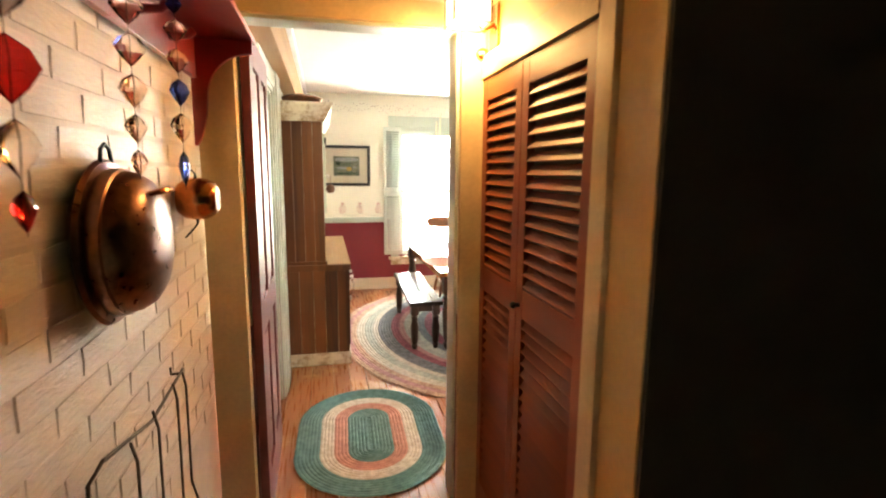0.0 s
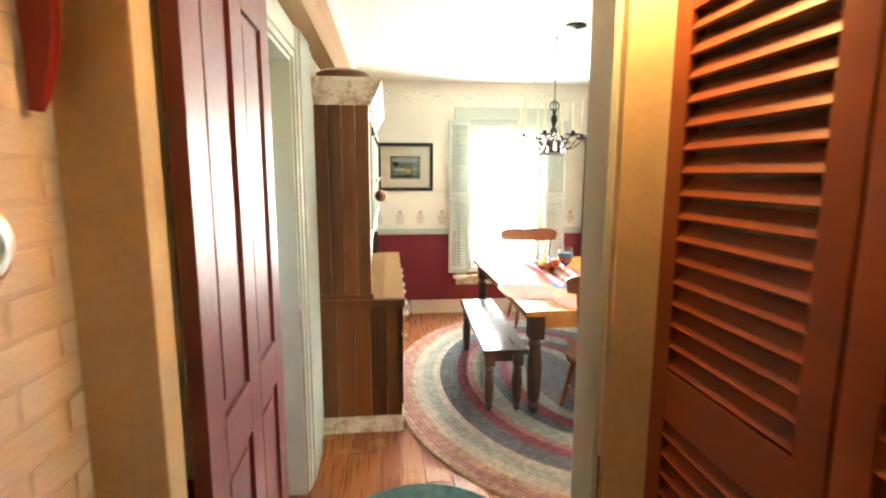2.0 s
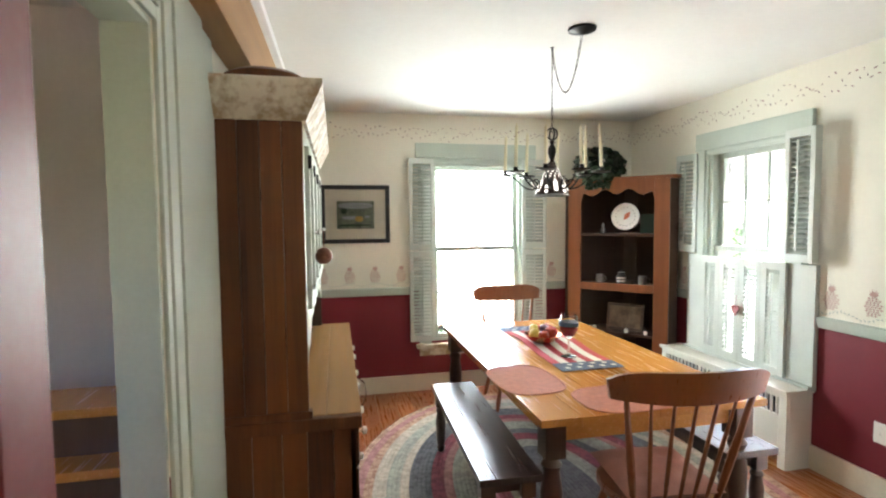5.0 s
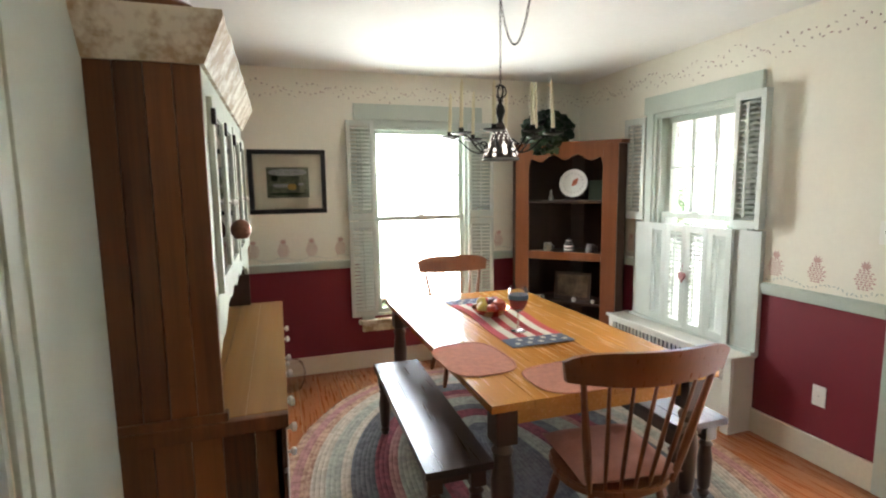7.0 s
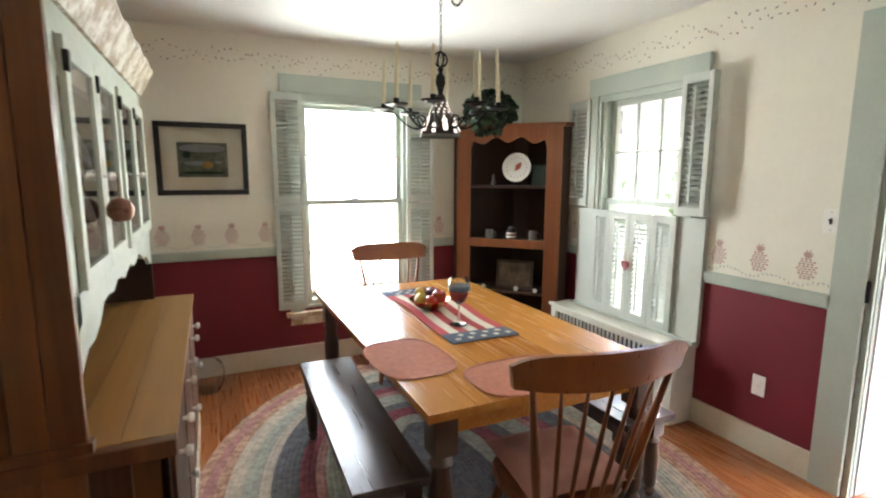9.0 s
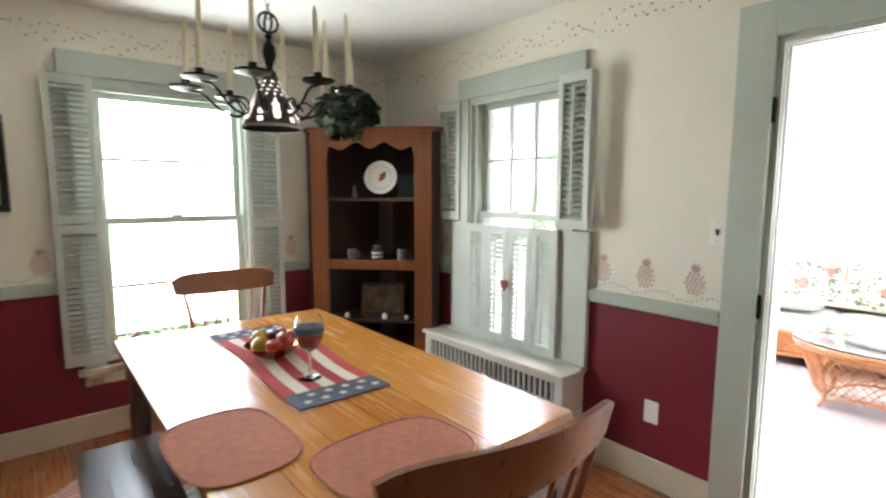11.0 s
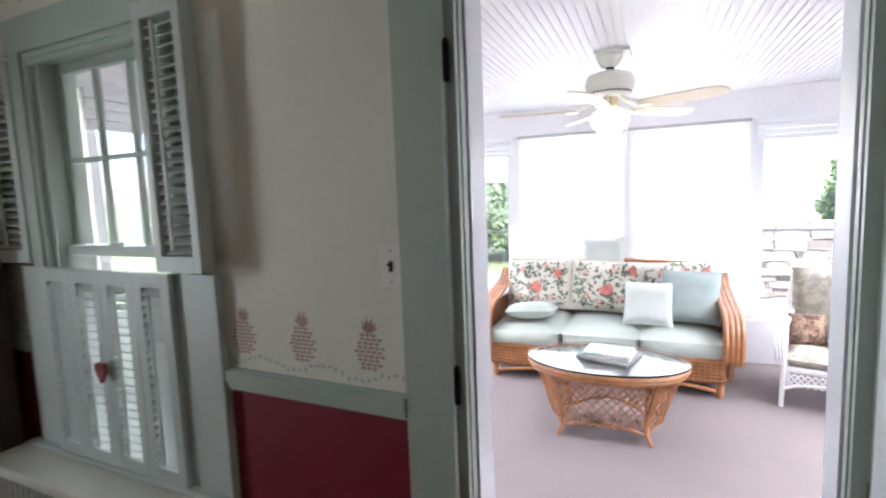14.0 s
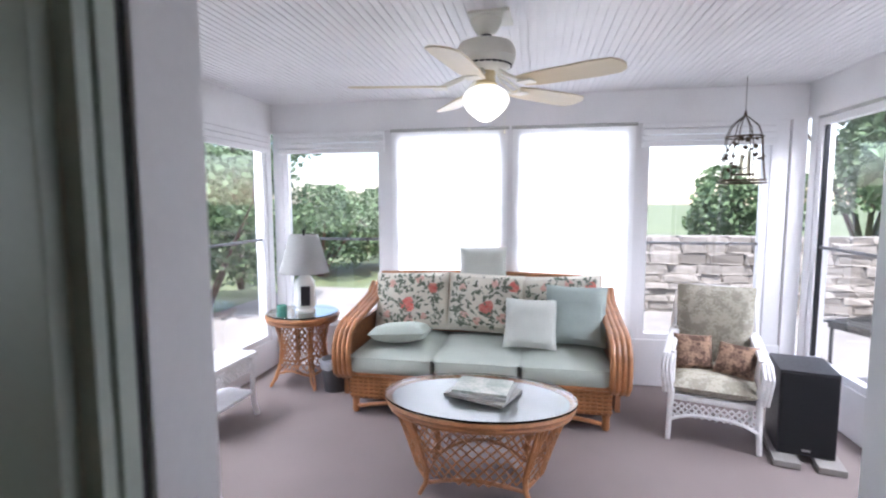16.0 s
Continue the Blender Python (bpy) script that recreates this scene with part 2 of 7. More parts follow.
# ---- shapes ----
def box(bm, x0, x1, y0, y1, z0, z1, bev=0.0, m=None):
    r = bmesh.ops.create_cube(bm, size=1)
    vs = r["verts"]
    t = Matrix.LocRotScale(((x0 + x1) / 2, (y0 + y1) / 2, (z0 + z1) / 2), None, (abs(x1 - x0), abs(y1 - y0), abs(z1 - z0)))
    bmesh.ops.transform(bm, matrix=t, verts=vs)
    if bev:
        es = list({e for v in vs for e in v.link_edges})
        out = bmesh.ops.bevel(bm, geom=es, offset=bev, segments=2, profile=0.6, affect="EDGES")
        vs = list({v for f in out["faces"] for v in f.verts} | {v for v in vs if v.is_valid})
    if m:
        bmesh.ops.transform(bm, matrix=m, verts=vs)
    return vs


def lathe(bm, profile, n=20, m=None):
    """A turned solid round z from rows of radius and height."""
    rings = []
    for r, z in profile:
        rings.append([bm.verts.new((r * math.cos(2 * math.pi * k / n), r * math.sin(2 * math.pi * k / n), z)) for k in range(n)])
    for a, b in zip(rings, rings[1:]):
        for k in range(n):
            bm.faces.new((a[k], a[(k + 1) % n], b[(k + 1) % n], b[k]))
    if profile[0][0] > 1e-4:
        bm.faces.new(rings[0][::-1])
    if profile[-1][0] > 1e-4:
        bm.faces.new(rings[-1])
    vs = [v for ring in rings for v in ring]
    if m:
        bmesh.ops.transform(bm, matrix=m, verts=vs)
    return vs


def tube(bm, pts, r, n=8, closed=False, flat=1.0, m=None):
    """A round bar along points; r may be one radius or one for each point."""
    pts = [Vector(p) for p in pts]
    k = len(pts)
    radii = r if isinstance(r, (list, tuple)) else [r] * k
    rings, side = [], None
    for i, p in enumerate(pts):
        a = pts[i - 1] if closed or i else p
        b = pts[(i + 1) % k] if closed or i < k - 1 else p
        d = (b - a).normalized()
        if side is None:
            side = d.orthogonal().normalized() if abs(d.z) > 0.9 else d.cross(Vector((0, 0, 1))).normalized()
        side = (side - d * side.dot(d)).normalized()
        up = side.cross(d).normalized()
        rings.append([bm.verts.new(p + radii[i] * (math.cos(2 * math.pi * j / n) * side + flat * math.sin(2 * math.pi * j / n) * up)) for j in range(n)])
    pairs = list(zip(rings, rings[1:])) + ([(rings[-1], rings[0])] if closed else [])
    for a, b in pairs:
        for j in range(n):
            bm.faces.new((a[j], a[(j + 1) % n], b[(j + 1) % n], b[j]))
    if not closed:
        bm.faces.new(rings[0][::-1])
        bm.faces.new(rings[-1])
    vs = [v for ring in rings for v in ring]
    if m:
        bmesh.ops.transform(bm, matrix=m, verts=vs)
    return vs


def slab(bm, outline, z0, z1, m=None):
    """An upright prism over a flat outline."""
    lo = [bm.verts.new((x, y, z0)) for x, y in outline]
    hi = [bm.verts.new((x, y, z1)) for x, y in outline]
    n = len(lo)
    bm.faces.new(lo[::-1])
    bm.faces.new(hi)
    for k in range(n):
        bm.faces.new((lo[k], lo[(k + 1) % n], hi[(k + 1) % n], hi[k]))
    if m:
        bmesh.ops.transform(bm, matrix=m, verts=lo + hi)
    return lo + hi


def pillow_shape(bm, w, h, d, m=None, pinch=0.5, seams=0):
    """A stuffed square cushion, w by h, d thick, corners drawn out."""
    n = 12
    grid = {}
    for s in (1, -1):
        for i in range(n + 1):
            for j in range(n + 1):
                u, v = 2 * i / n - 1, 2 * j / n - 1
                if s < 0 and (i in (0, n) or j in (0, n)):
                    grid[s, i, j] = grid[1, i, j]
                    continue
                bulge = ((1 - u ** 4) * (1 - v ** 4)) ** 0.5
                shrink = 1 - 0.06 * pinch * ((1 - u * u) * abs(v) ** 3 + (1 - v * v) * abs(u) ** 3)
                crease = 1 + 0.10 * noise.noise(Vector((u * 2.1, v * 2.3, s * 3.0 + w * 7)))
                grid[s, i, j] = bm.verts.new((u * w / 2 * shrink, v * h / 2 * shrink, s * d / 2 * bulge * crease))
    for s in (1, -1):
        for i in range(n):
            for j in range(n):
                q = [grid[s, i, j], grid[s, i + 1, j], grid[s, i + 1, j + 1], grid[s, i, j + 1]]
                bm.faces.new(q if s > 0 else q[::-1])
    vs = list(set(grid.values()))
    if m:
        bmesh.ops.transform(bm, matrix=m, verts=vs)
    return vs


def flat_face_normals(bm):
    """Corner normals weighted by area, so that broad faces stay flat and only their rounded edges turn."""
    bm.normal_update()
    bm.faces.index_update()
    area = [f.calc_area() for f in bm.faces]
    out = []
    for f in bm.faces:
        n0 = f.normal
        for v in f.verts:
            n = Vector((0, 0, 0))
            for g in v.link_faces:
                if g.normal.dot(n0) > 0.78:
                    n += g.normal * area[g.index]
            out.append(n.normalized() if n.length_squared > 1e-20 else n0.copy())
    return out


def finish(bm, name, material, smooth=True):
    bmesh.ops.recalc_face_normals(bm, faces=bm.faces)
    me = bpy.data.meshes.new(name)
    soft = flat_face_normals(bm) if smooth and len(bm.faces) < 4000 else None
    bm.to_mesh(me)
    bm.free()
    me.materials.append(material)
    if smooth:
        me.shade_smooth()
        me.set_sharp_from_angle(angle=radians(38))
    if soft:
        me.normals_split_custom_set(soft)
    return me


def part(name, bm, material, parent, label="", m=None):
    ob = new(name, finish(bm, name, material))
    ob.parent = parent
    if m:
        ob.matrix_basis = m
    return tagged(ob, label)


def same_part(name, me, parent, m):
    ob = new(name, me)
    ob.parent = parent
    ob.matrix_basis = m
    return ob


def thing(name, label, category, m=None, group="", kind=""):
    ob = new(name)
    ob.empty_display_size = 0.05
    if m:
        ob.matrix_basis = m
    return tagged(ob, label, category, group, kind)


def solid(name, bm, material, label, category, group="", kind=""):
    return tagged(new(name, finish(bm, name, material)), label, category, group, kind)


def structure(name, bm, material, label, category):
    return solid(name, bm, material, label, category, kind="structure")


def B():
    return bmesh.new()


# ---- structure ----
XW, XE, YN, YS = -0.22, 3.04, 6.42, 2.10
CEIL, RAIL, THICK = 2.49, 0.92, 0.14
HALL_L, HALL_R = -0.35, 0.76
DOOR_E = (2.79, 3.625, 2.08)       # porch doorway: y from, y to, head
WIN_N = (1.03, 1.90, 0.45, 2.06)   # north window: x from, x to, sill, head
WIN_E = (4.62, 5.36, 0.52, 2.06)   # east window: y from, y to, sill, head
DOOR_W = (2.80, 3.30, 2.03)        # west doorway


def wall_mesh(axis, at, thick, u0, u1, z0, z1, holes):
    """Boxes that fill a wall round its holes; axis is the wall's normal."""
    bm = B()
    cuts = sorted({u0, u1, *[h[0] for h in holes], *[h[1] for h in holes]})
    cuts = [c for c in cuts if u0 <= c <= u1]
    for a, b in zip(cuts, cuts[1:]):
        mid = (a + b) / 2
        spans = [(z0, z1)]
        for h in holes:
            if h[0] < mid < h[1]:
                spans = [s for lo, hi in spans for s in ((lo, min(hi, h[2])), (max(lo, h[3]), hi)) if s[1] - s[0] > 1e-4]
        for lo, hi in spans:
            if axis == "x":
                box(bm, at, at + thick, a, b, lo, hi)
            else:
                box(bm, a, b, at, at + thick, lo, hi)
    bmesh.ops.remove_doubles(bm, verts=bm.verts, dist=1e-5)
    return bm


hn = [WIN_N]
he = [(DOOR_E[0], DOOR_E[1], 0, DOOR_E[2]), WIN_E]
hw = [(DOOR_W[0], DOOR_W[1], 0, DOOR_W[2])]
hs = [(-0.215, 0.65, 0, 2.13)]
wall_north = structure("wall_north", wall_mesh("y", YN, THICK, XW - THICK, XE + THICK, RAIL, CEIL, hn), CREAM, "cream plaster wall with faded stencil borders", "wall")
structure("wall_north_lower", wall_mesh("y", YN, THICK, XW - THICK, XE + THICK, 0, RAIL, hn), MAROON, "dark maroon painted wainscot below the chair rail", "wall")
wall_east = structure("wall_east", wall_mesh("x", XE, THICK, YS, YN, RAIL, CEIL, he), CREAM, "cream plaster wall with faded stencil borders", "wall")
structure("wall_east_lower", wall_mesh("x", XE, THICK, YS, YN, 0, RAIL, he), MAROON, "dark maroon painted wainscot below the chair rail", "wall")
structure("wall_west", wall_mesh("x", XW - 0.095, 0.095, YS + 0.12, YN, RAIL, CEIL, hw), CREAM, "cream plaster wall behind the hutch", "wall")
structure("wall_west_lower", wall_mesh("x", XW - 0.095, 0.095, YS + 0.12, YN, 0, RAIL, hw), MAROON, "dark maroon painted wainscot below the chair rail", "wall")
structure("wall_south", wall_mesh("y", YS - 0.10, 0.12, HALL_L - 0.12, XE + THICK, RAIL, CEIL, hs), CREAM, "cream plaster wall with the hall doorway", "wall")
structure("wall_south_lower", wall_mesh("y", YS - 0.10, 0.12, HALL_L - 0.12, XE + THICK, 0, RAIL, hs), MAROON, "dark maroon painted wainscot below the chair rail", "wall")
bm = B()
box(bm, HALL_L - 0.3, XE + THICK, YS, YN + THICK, CEIL, CEIL + 0.12)
structure("ceiling", bm, WHITE_CEIL, "white plaster dining room ceiling", "ceiling")
bm = B()
box(bm, -1.8, XE + THICK, -1.6, YN + THICK, -0.12, -0.025)
structure("floor", bm, MORTAR, "dark subfloor beneath the boards", "floor")

# hall shell
bm = B()
box(bm, HALL_L - 0.14, HALL_L - 0.012, -1.6, YS - 0.12, 0, CEIL)
brick_wall = structure("wall_brick", bm, MORTAR, "white painted brick chimney wall in the hall", "wall")
bm = B()
box(bm, HALL_R, HALL_R + 0.1, 0.82, 1.04, 0, CEIL)
box(bm, HALL_R, HALL_R + 0.1, 1.985, YS - 0.10, 0, CEIL)
box(bm, HALL_R, HALL_R + 0.1, 1.04, 1.985, 1.93, CEIL)
box(bm, HALL_R + 0.55, HALL_R + 0.6, 0.82, YS - 0.10, 0, CEIL)
box(bm, HALL_R + 0.1, HALL_R + 0.6, 0.82, 0.88, 0, CEIL)
structure("wall_hall_right", bm, HALL_CREAM, "warm cream hall wall round the louvred closet", "wall")
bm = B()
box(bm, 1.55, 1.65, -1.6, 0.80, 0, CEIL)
# thin dark sheet over the closet's end wall, its shade painted as colour
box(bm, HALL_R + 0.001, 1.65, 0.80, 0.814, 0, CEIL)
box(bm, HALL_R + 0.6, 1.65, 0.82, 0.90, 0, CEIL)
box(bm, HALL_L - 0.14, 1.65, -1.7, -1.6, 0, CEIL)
structure("wall_hall_dark", bm, BLACKISH, "dark brown wall beside the closet, the unlit room's shade painted in", "wall")
bm = B()
box(bm, HALL_L - 0.14, 1.65, -1.7, YS, 2.36, 2.46)
structure("ceiling_hall", bm, HALL_CREAM, "cream hall ceiling", "ceiling")
# hall doorway trim
bm = B()
box(bm, HALL_L + 0.002, -0.215, 1.90, 1.975, 0, 2.20, 0.006)
box(bm, HALL_L + 0.002, -0.24, 1.975, 1.999, 0, 2.20)
box(bm, -0.24, 0.65, 1.972, 1.999, 2.13, 2.22, 0.004)
box(bm, 0.652, HALL_R - 0.001, 1.972, 1.999, 0, 2.22, 0.006)
structure("trim_hall_door", bm, HALL_TRIM, "worn cream casing round the hall doorway", "door casing")
bm = B()
box(bm, 0.638, 0.65, 2.0, 2.12, 0, 2.13)
box(bm, -0.21, 0.638, 2.0, 2.12, 2.118, 2.13)
structure("trim_hall_jamb", bm, SAGE, "sage green door jamb", "door casing")
bm = B()
box(bm, 0.70, 0.83, 2.121, 2.14, 0, 2.25, 0.004)
structure("trim_hall_door_inside", bm, SAGE, "sage green casing on the dining room side", "door casing")

# chair rails, baseboards
def rail_profile(bm, axis, at, u0, u1, sign):
    for d, z0, z1 in ((0.018, 0.885, 0.955), (0.034, 0.915, 0.950), (0.026, 0.893, 0.915)):
        if axis == "y":
            box(bm, u0, u1, at, at + sign * d, z0, z1, 0.003)
        else:
            box(bm, at, at + sign * d, u0, u1, z0, z1, 0.003)


bm = B()
rail_profile(bm, "y", YN, XW, 0.86, -1)
rail_profile(bm, "y", YN, 2.06, XE, -1)
structure("trim_rail_north", bm, SAGE, "sage green moulded chair rail", "chair rail")
bm = B()
rail_profile(bm, "x", XE, 3.765, 4.42, -1)
rail_profile(bm, "x", XE, 5.54, 6.40, -1)
structure("trim_rail_east", bm, SAGE, "sage green moulded chair rail", "chair rail")
bm = B()
box(bm, XW, XE - 0.02, YN - 0.018, YN, 0, 0.15, 0.004)
structure("baseboard_north", bm, BASEBOARD, "cream painted baseboard", "baseboard")
bm = B()
box(bm, XE - 0.018, XE, 3.765, YN, 0, 0.15, 0.004)
box(bm, XE - 0.018, XE, YS + 0.13, 2.72, 0, 0.15, 0.004)
structure("baseboard_east", bm, BASEBOARD, "cream painted baseboard", "baseboard")

# ceiling beam and cove above the west wall
bm = B()
box(bm, XW - 0.005, XW + 0.10, YS + 0.14, YN, 2.17, 2.44, 0.006)
structure("trim_beam", bm, BEAM_WOOD, "tan rough-grained timber beam along the ceiling", "beam")
bm = B()
box(bm, XW, XW + 0.135, YS + 0.14, YN, 2.44, 2.489, 0.012)
structure("trim_cove", bm, PORCH_WHITE, "white painted moulding above the beam", "moulding")

# west doorway casing with stepped moulding, and the stair room behind it
bm = B()
for y0, y1, d in ((3.30, 3.856, 0.012), (3.33, 3.70, 0.02), (3.39, 3.66, 0.028)):
    box(bm, XW, XW + d, y0, y1, 0, 2.17, 0.003)
for z0, z1, d in ((2.03, 2.165, 0.012), (2.06, 2.16, 0.02)):
    box(bm, XW, XW + d, 2.6, 3.30, z0, z1, 0.003)
structure("trim_west_door", bm, SAGE, "sage green stepped casing of the stair doorway", "door casing")
bm = B()
box(bm, XW - 0.105, XW - 0.002, 3.285, 3.30, 0, 2.03)
box(bm, XW - 0.105, XW - 0.002, 2.80, 3.30, 2.016, 2.03)
structure("trim_west_jamb", bm, SAGE, "sage green jamb of the stair doorway", "door casing")
bm = B()
box(bm, -1.70, -1.62, 2.2, 4.6, 0, CEIL)
box(bm, -1.70, XW - 0.096, 4.5, 4.6, 0, CEIL)
for x0, x1, z0, z1 in ((-1.70, -1.25, 0, CEIL), (-0.90, XW - 0.096, 0, CEIL), (-1.25, -0.90, 0, 1.25), (-1.25, -0.90, 1.75, CEIL)):
    box(bm, x0, x1, 2.2, 2.28, z0, z1)
box(bm, -1.70, XW - 0.096, 2.2, 4.6, CEIL, CEIL + 0.1)
box(bm, -0.445, XW - 0.096, 3.62, 3.70, 0, CEIL)
structure("wall_stair_room", bm, STAIR_WALL, "plain pale wall of the room beyond the doorway", "wall")
stairs = thing("staircase", "open wooden stair treads beyond the doorway", "staircase", pose(-0.95, 3.9, 0))
for k in range(5):
    bm = B()
    box(bm, -0.5, 0.48, -0.02, 0.24, 0.18 * (k + 1) - 0.035, 0.18 * (k + 1), 0.005)
    part("tread", bm, TABLE_WOOD, stairs, m=pose(0, -0.35 + 0.1 * k, 0))
    bm = B()
    box(bm, -0.5, 0.48, 0.0, 0.02, 0.18 * k, 0.18 * (k + 1) - 0.036)
    part("riser", bm, DARK_WOOD, stairs, m=pose(0, -0.35 + 0.1 * k + 0.01, 0))

# ---- windows of the dining room ----
def sash(bm, w, z0, z1, cols, rows, depth=0.03):
    """A sash frame with glazing bars, centred on x, facing -y."""
    f = 0.04
    for x in (-w / 2, w / 2 - f):
        box(bm, x, x + f, -depth / 2, depth / 2, z0, z1, 0.004)
    for z in (z0, z1 - f):
        box(bm, -w / 2 + f, w / 2 - f, -depth / 2, depth / 2, z, z + f, 0.004)
    for c in range(1, cols):
        x = -w / 2 + f + (w - 2 * f) * c / cols
        box(bm, x - 0.009, x + 0.009, -0.012, 0.012, z0 + f, z1 - f)
    for r in range(1, rows):
        z = z0 + f + (z1 - z0 - 2 * f) * r / rows
        box(bm, -w / 2 + f, w / 2 - f, -0.0115, 0.0115, z - 0.009, z + 0.009)


def dining_window(name, m, w, z0, z1, top, upper_bars, sill_low):
    win = thing(name, "sage green double-hung sash window", "window", m, kind="structure")
    mid = (z0 + z1) / 2 + 0.03
    bm = B()
    sash(bm, w - 0.06, mid - 0.02, z1 - 0.02, *upper_bars)
    part("upper_sash", bm, SAGE, win, m=pose(0, 0.075, 0))
    bm = B()
    sash(bm, w - 0.06, z0 + 0.02, mid + 0.02, 1, upper_bars[1])
    box(bm, -0.03, 0.03, -0.03, -0.012, mid + 0.02, mid + 0.035, 0.003)
    part("lower_sash", bm, SAGE, win, m=pose(0, 0.04, 0))
    for y, a, b in ((0.075, mid, z1 - 0.05), (0.04, z0 + 0.05, mid)):
        bm = B()
        box(bm, -w / 2 + 0.06, w / 2 - 0.06, -0.002, 0.002, a, b)
        part("pane", bm, PANE, win, m=pose(0, y, 0)).visible_shadow = False
    bm = B()
    for x in (-w / 2, w / 2 - 0.03):
        box(bm, x, x + 0.03, 0.0, THICK, z0, z1)
    box(bm, -w / 2, w / 2, 0.0, THICK, z1 - 0.02, z1)
    box(bm, -w / 2, w / 2, 0.0, THICK + 0.02, z0, z0 + 0.02)
    part("reveal", bm, SAGE, win)
    bm = B()
    cw = 0.11
    for x in (-w / 2 - cw, w / 2):
        box(bm, x, x + cw, -0.022, 0, z0 - 0.05, top - 0.13, 0.004)
        box(bm, x + 0.02, x + cw - 0.02, -0.034, -0.02, z0 - 0.05, top - 0.13, 0.004)
    part("casing", bm, SAGE, win)
    bm = B()
    box(bm, -w / 2 - cw - 0.02, w / 2 + cw + 0.02, -0.03, 0, top - 0.13, top, 0.004)
    box(bm, -w / 2 - 0.0, w / 2, -0.02, 0, z1 - 0.03, top - 0.13, 0.003)
    box(bm, -w / 2, w / 2, -0.028, 0, z1 - 0.012, z1 + 0.01, 0.003)
    part("head_board", bm, SAGE, win)
    if sill_low:
        bm = B()
        box(bm, -w / 2 - cw - 0.03, w / 2 + cw + 0.03, -0.06, 0.0, z0 - 0.055, z0 - 0.02, 0.006)
        box(bm, -w / 2 - cw, w / 2 + cw, -0.02, 0, z0 - 0.13, z0 - 0.055, 0.004)
        part("window_sill", bm, CHIPPED, win)
    return win


dining_window("window_1", pose((WIN_N[0] + WIN_N[1]) / 2, YN, 0), WIN_N[1] - WIN_N[0], WIN_N[2], WIN_N[3], 2.235, (1, 2), True)
dining_window("window_2", pose(XE, (WIN_E[0] + WIN_E[1]) / 2, 0, 0, 0, -90), WIN_E[1] - WIN_E[0], WIN_E[2], WIN_E[3], 2.205, (3, 2), False)


def shutter_panel(w, z0, z1, m, label, split=True, tilt=35, stile=0.032, depth=0.022, name="shutter"):
    """A louvred shutter leaf, hinged at x 0, spanning to x w, standing upright with its slats along x."""
    sh = thing(name, label, "shutter", m, group="window shutters")
    s, r, d = stile, 0.05, depth
    bm = B()
    for x in (0, w - s):
        box(bm, x, x + s, -d / 2, d / 2, z0, z1, 0.003)
    bars = [z0, z1 - r] + ([(z0 + z1) / 2 - r / 2] if split else [])
    for z in bars:
        box(bm, s, w - s, -d / 2, d / 2, z, z + r, 0.002)
    part("frame", bm, SAGE_PALE, sh)
    sm = B()
    box(sm, s, w - s, -0.016, 0.016, -0.0025, 0.0025)
    me = finish(sm, "slat", SAGE_PALE, False)
    spans = [(z0 + r, (z0 + z1) / 2 - r / 2), ((z0 + z1) / 2 + r / 2, z1 - r)] if split else [(z0 + r, z1 - r)]
    for a, b in spans:
        n = max(3, int((b - a) / 0.03))
        for k in range(n):
            same_part("slat", me, sh, pose(0, 0, a + (b - a) * (k + 0.5) / n, tilt, 0, 0))
    bm = B()
    for a, b in spans:
        box(bm, w / 2 - 0.005, w / 2 + 0.005, -d / 2 - 0.015, -d / 2 - 0.007, a + 0.02, b - 0.02)
    part("tilt_rod", bm, SAGE_PALE, sh)
    return sh


# north window: tall folding shutters opened flat beside the glass
for z0, z1 in ((0.465, 1.275), (1.285, 2.095)):
    shutter_panel(0.225, z0, z1, pose(0.83, YN - 0.055, 0), "sage green louvred shutter folded open beside the window", False)
    shutter_panel(0.225, z0, z1, pose(1.885, YN - 0.055, 0, 0, 0, -12), "sage green louvred shutter standing open beside the window", False)
# east window: lower leaves closed, upper leaves open
for k in range(4):
    shutter_panel(0.185, 0.52, 1.26, pose(XE - 0.05, 5.36 - 0.187 * k, 0, 0, 0, -90), "pale sage louvred shutter closed over the lower sash", False, tilt=(56, 30, 24, 52)[k], stile=0.042)
shutter_panel(0.20, 1.275, 2.06, pose(XE - 0.06, 5.44 + 0.225, 0, 0, 0, -80), "sage green louvred shutter standing open at the window", False)
shutter_panel(0.205, 1.275, 2.085, pose(XE - 0.077, 4.605, 0, 0, 0, -90), "sage green louvred shutter folded back in front of the casing", False, depth=0.05)
bm = B()
for y0, y1 in ((4.43, 4.64), (5.345, 5.55)):
    box(bm, XE - 0.035, XE - 0.001, y0, y1, 0.49, 1.26, 0.004)
box(bm, XE - 0.066, XE - 0.001, 4.43, 5.55, 0.5015, 0.519, 0.003)
structure("trim_window_panel", bm, SAGE_PALE, "flat sage board beside the closed shutters", "window trim")
heart = B()
pts = [(0.030 * math.sin(a) ** 3, 0.0026 * (13 * math.cos(a) - 5 * math.cos(2 * a) - 2 * math.cos(3 * a) - math.cos(4 * a))) for a in [2 * math.pi * k / 24 for k in range(24)]]
slab(heart, pts, -0.008, 0.008, Matrix.Translation((XE - 0.085, 4.985, 0.90)) @ pose(0, 0, 0, 90, 0, -90))
tube(heart, [(XE - 0.083, 4.985, 0.93), (XE - 0.078, 4.985, 1.0)], 0.0015, 5)
solid("heart_ornament", heart, RED_SHELF, "small dark red wooden heart hanging on the shutters", "ornament")

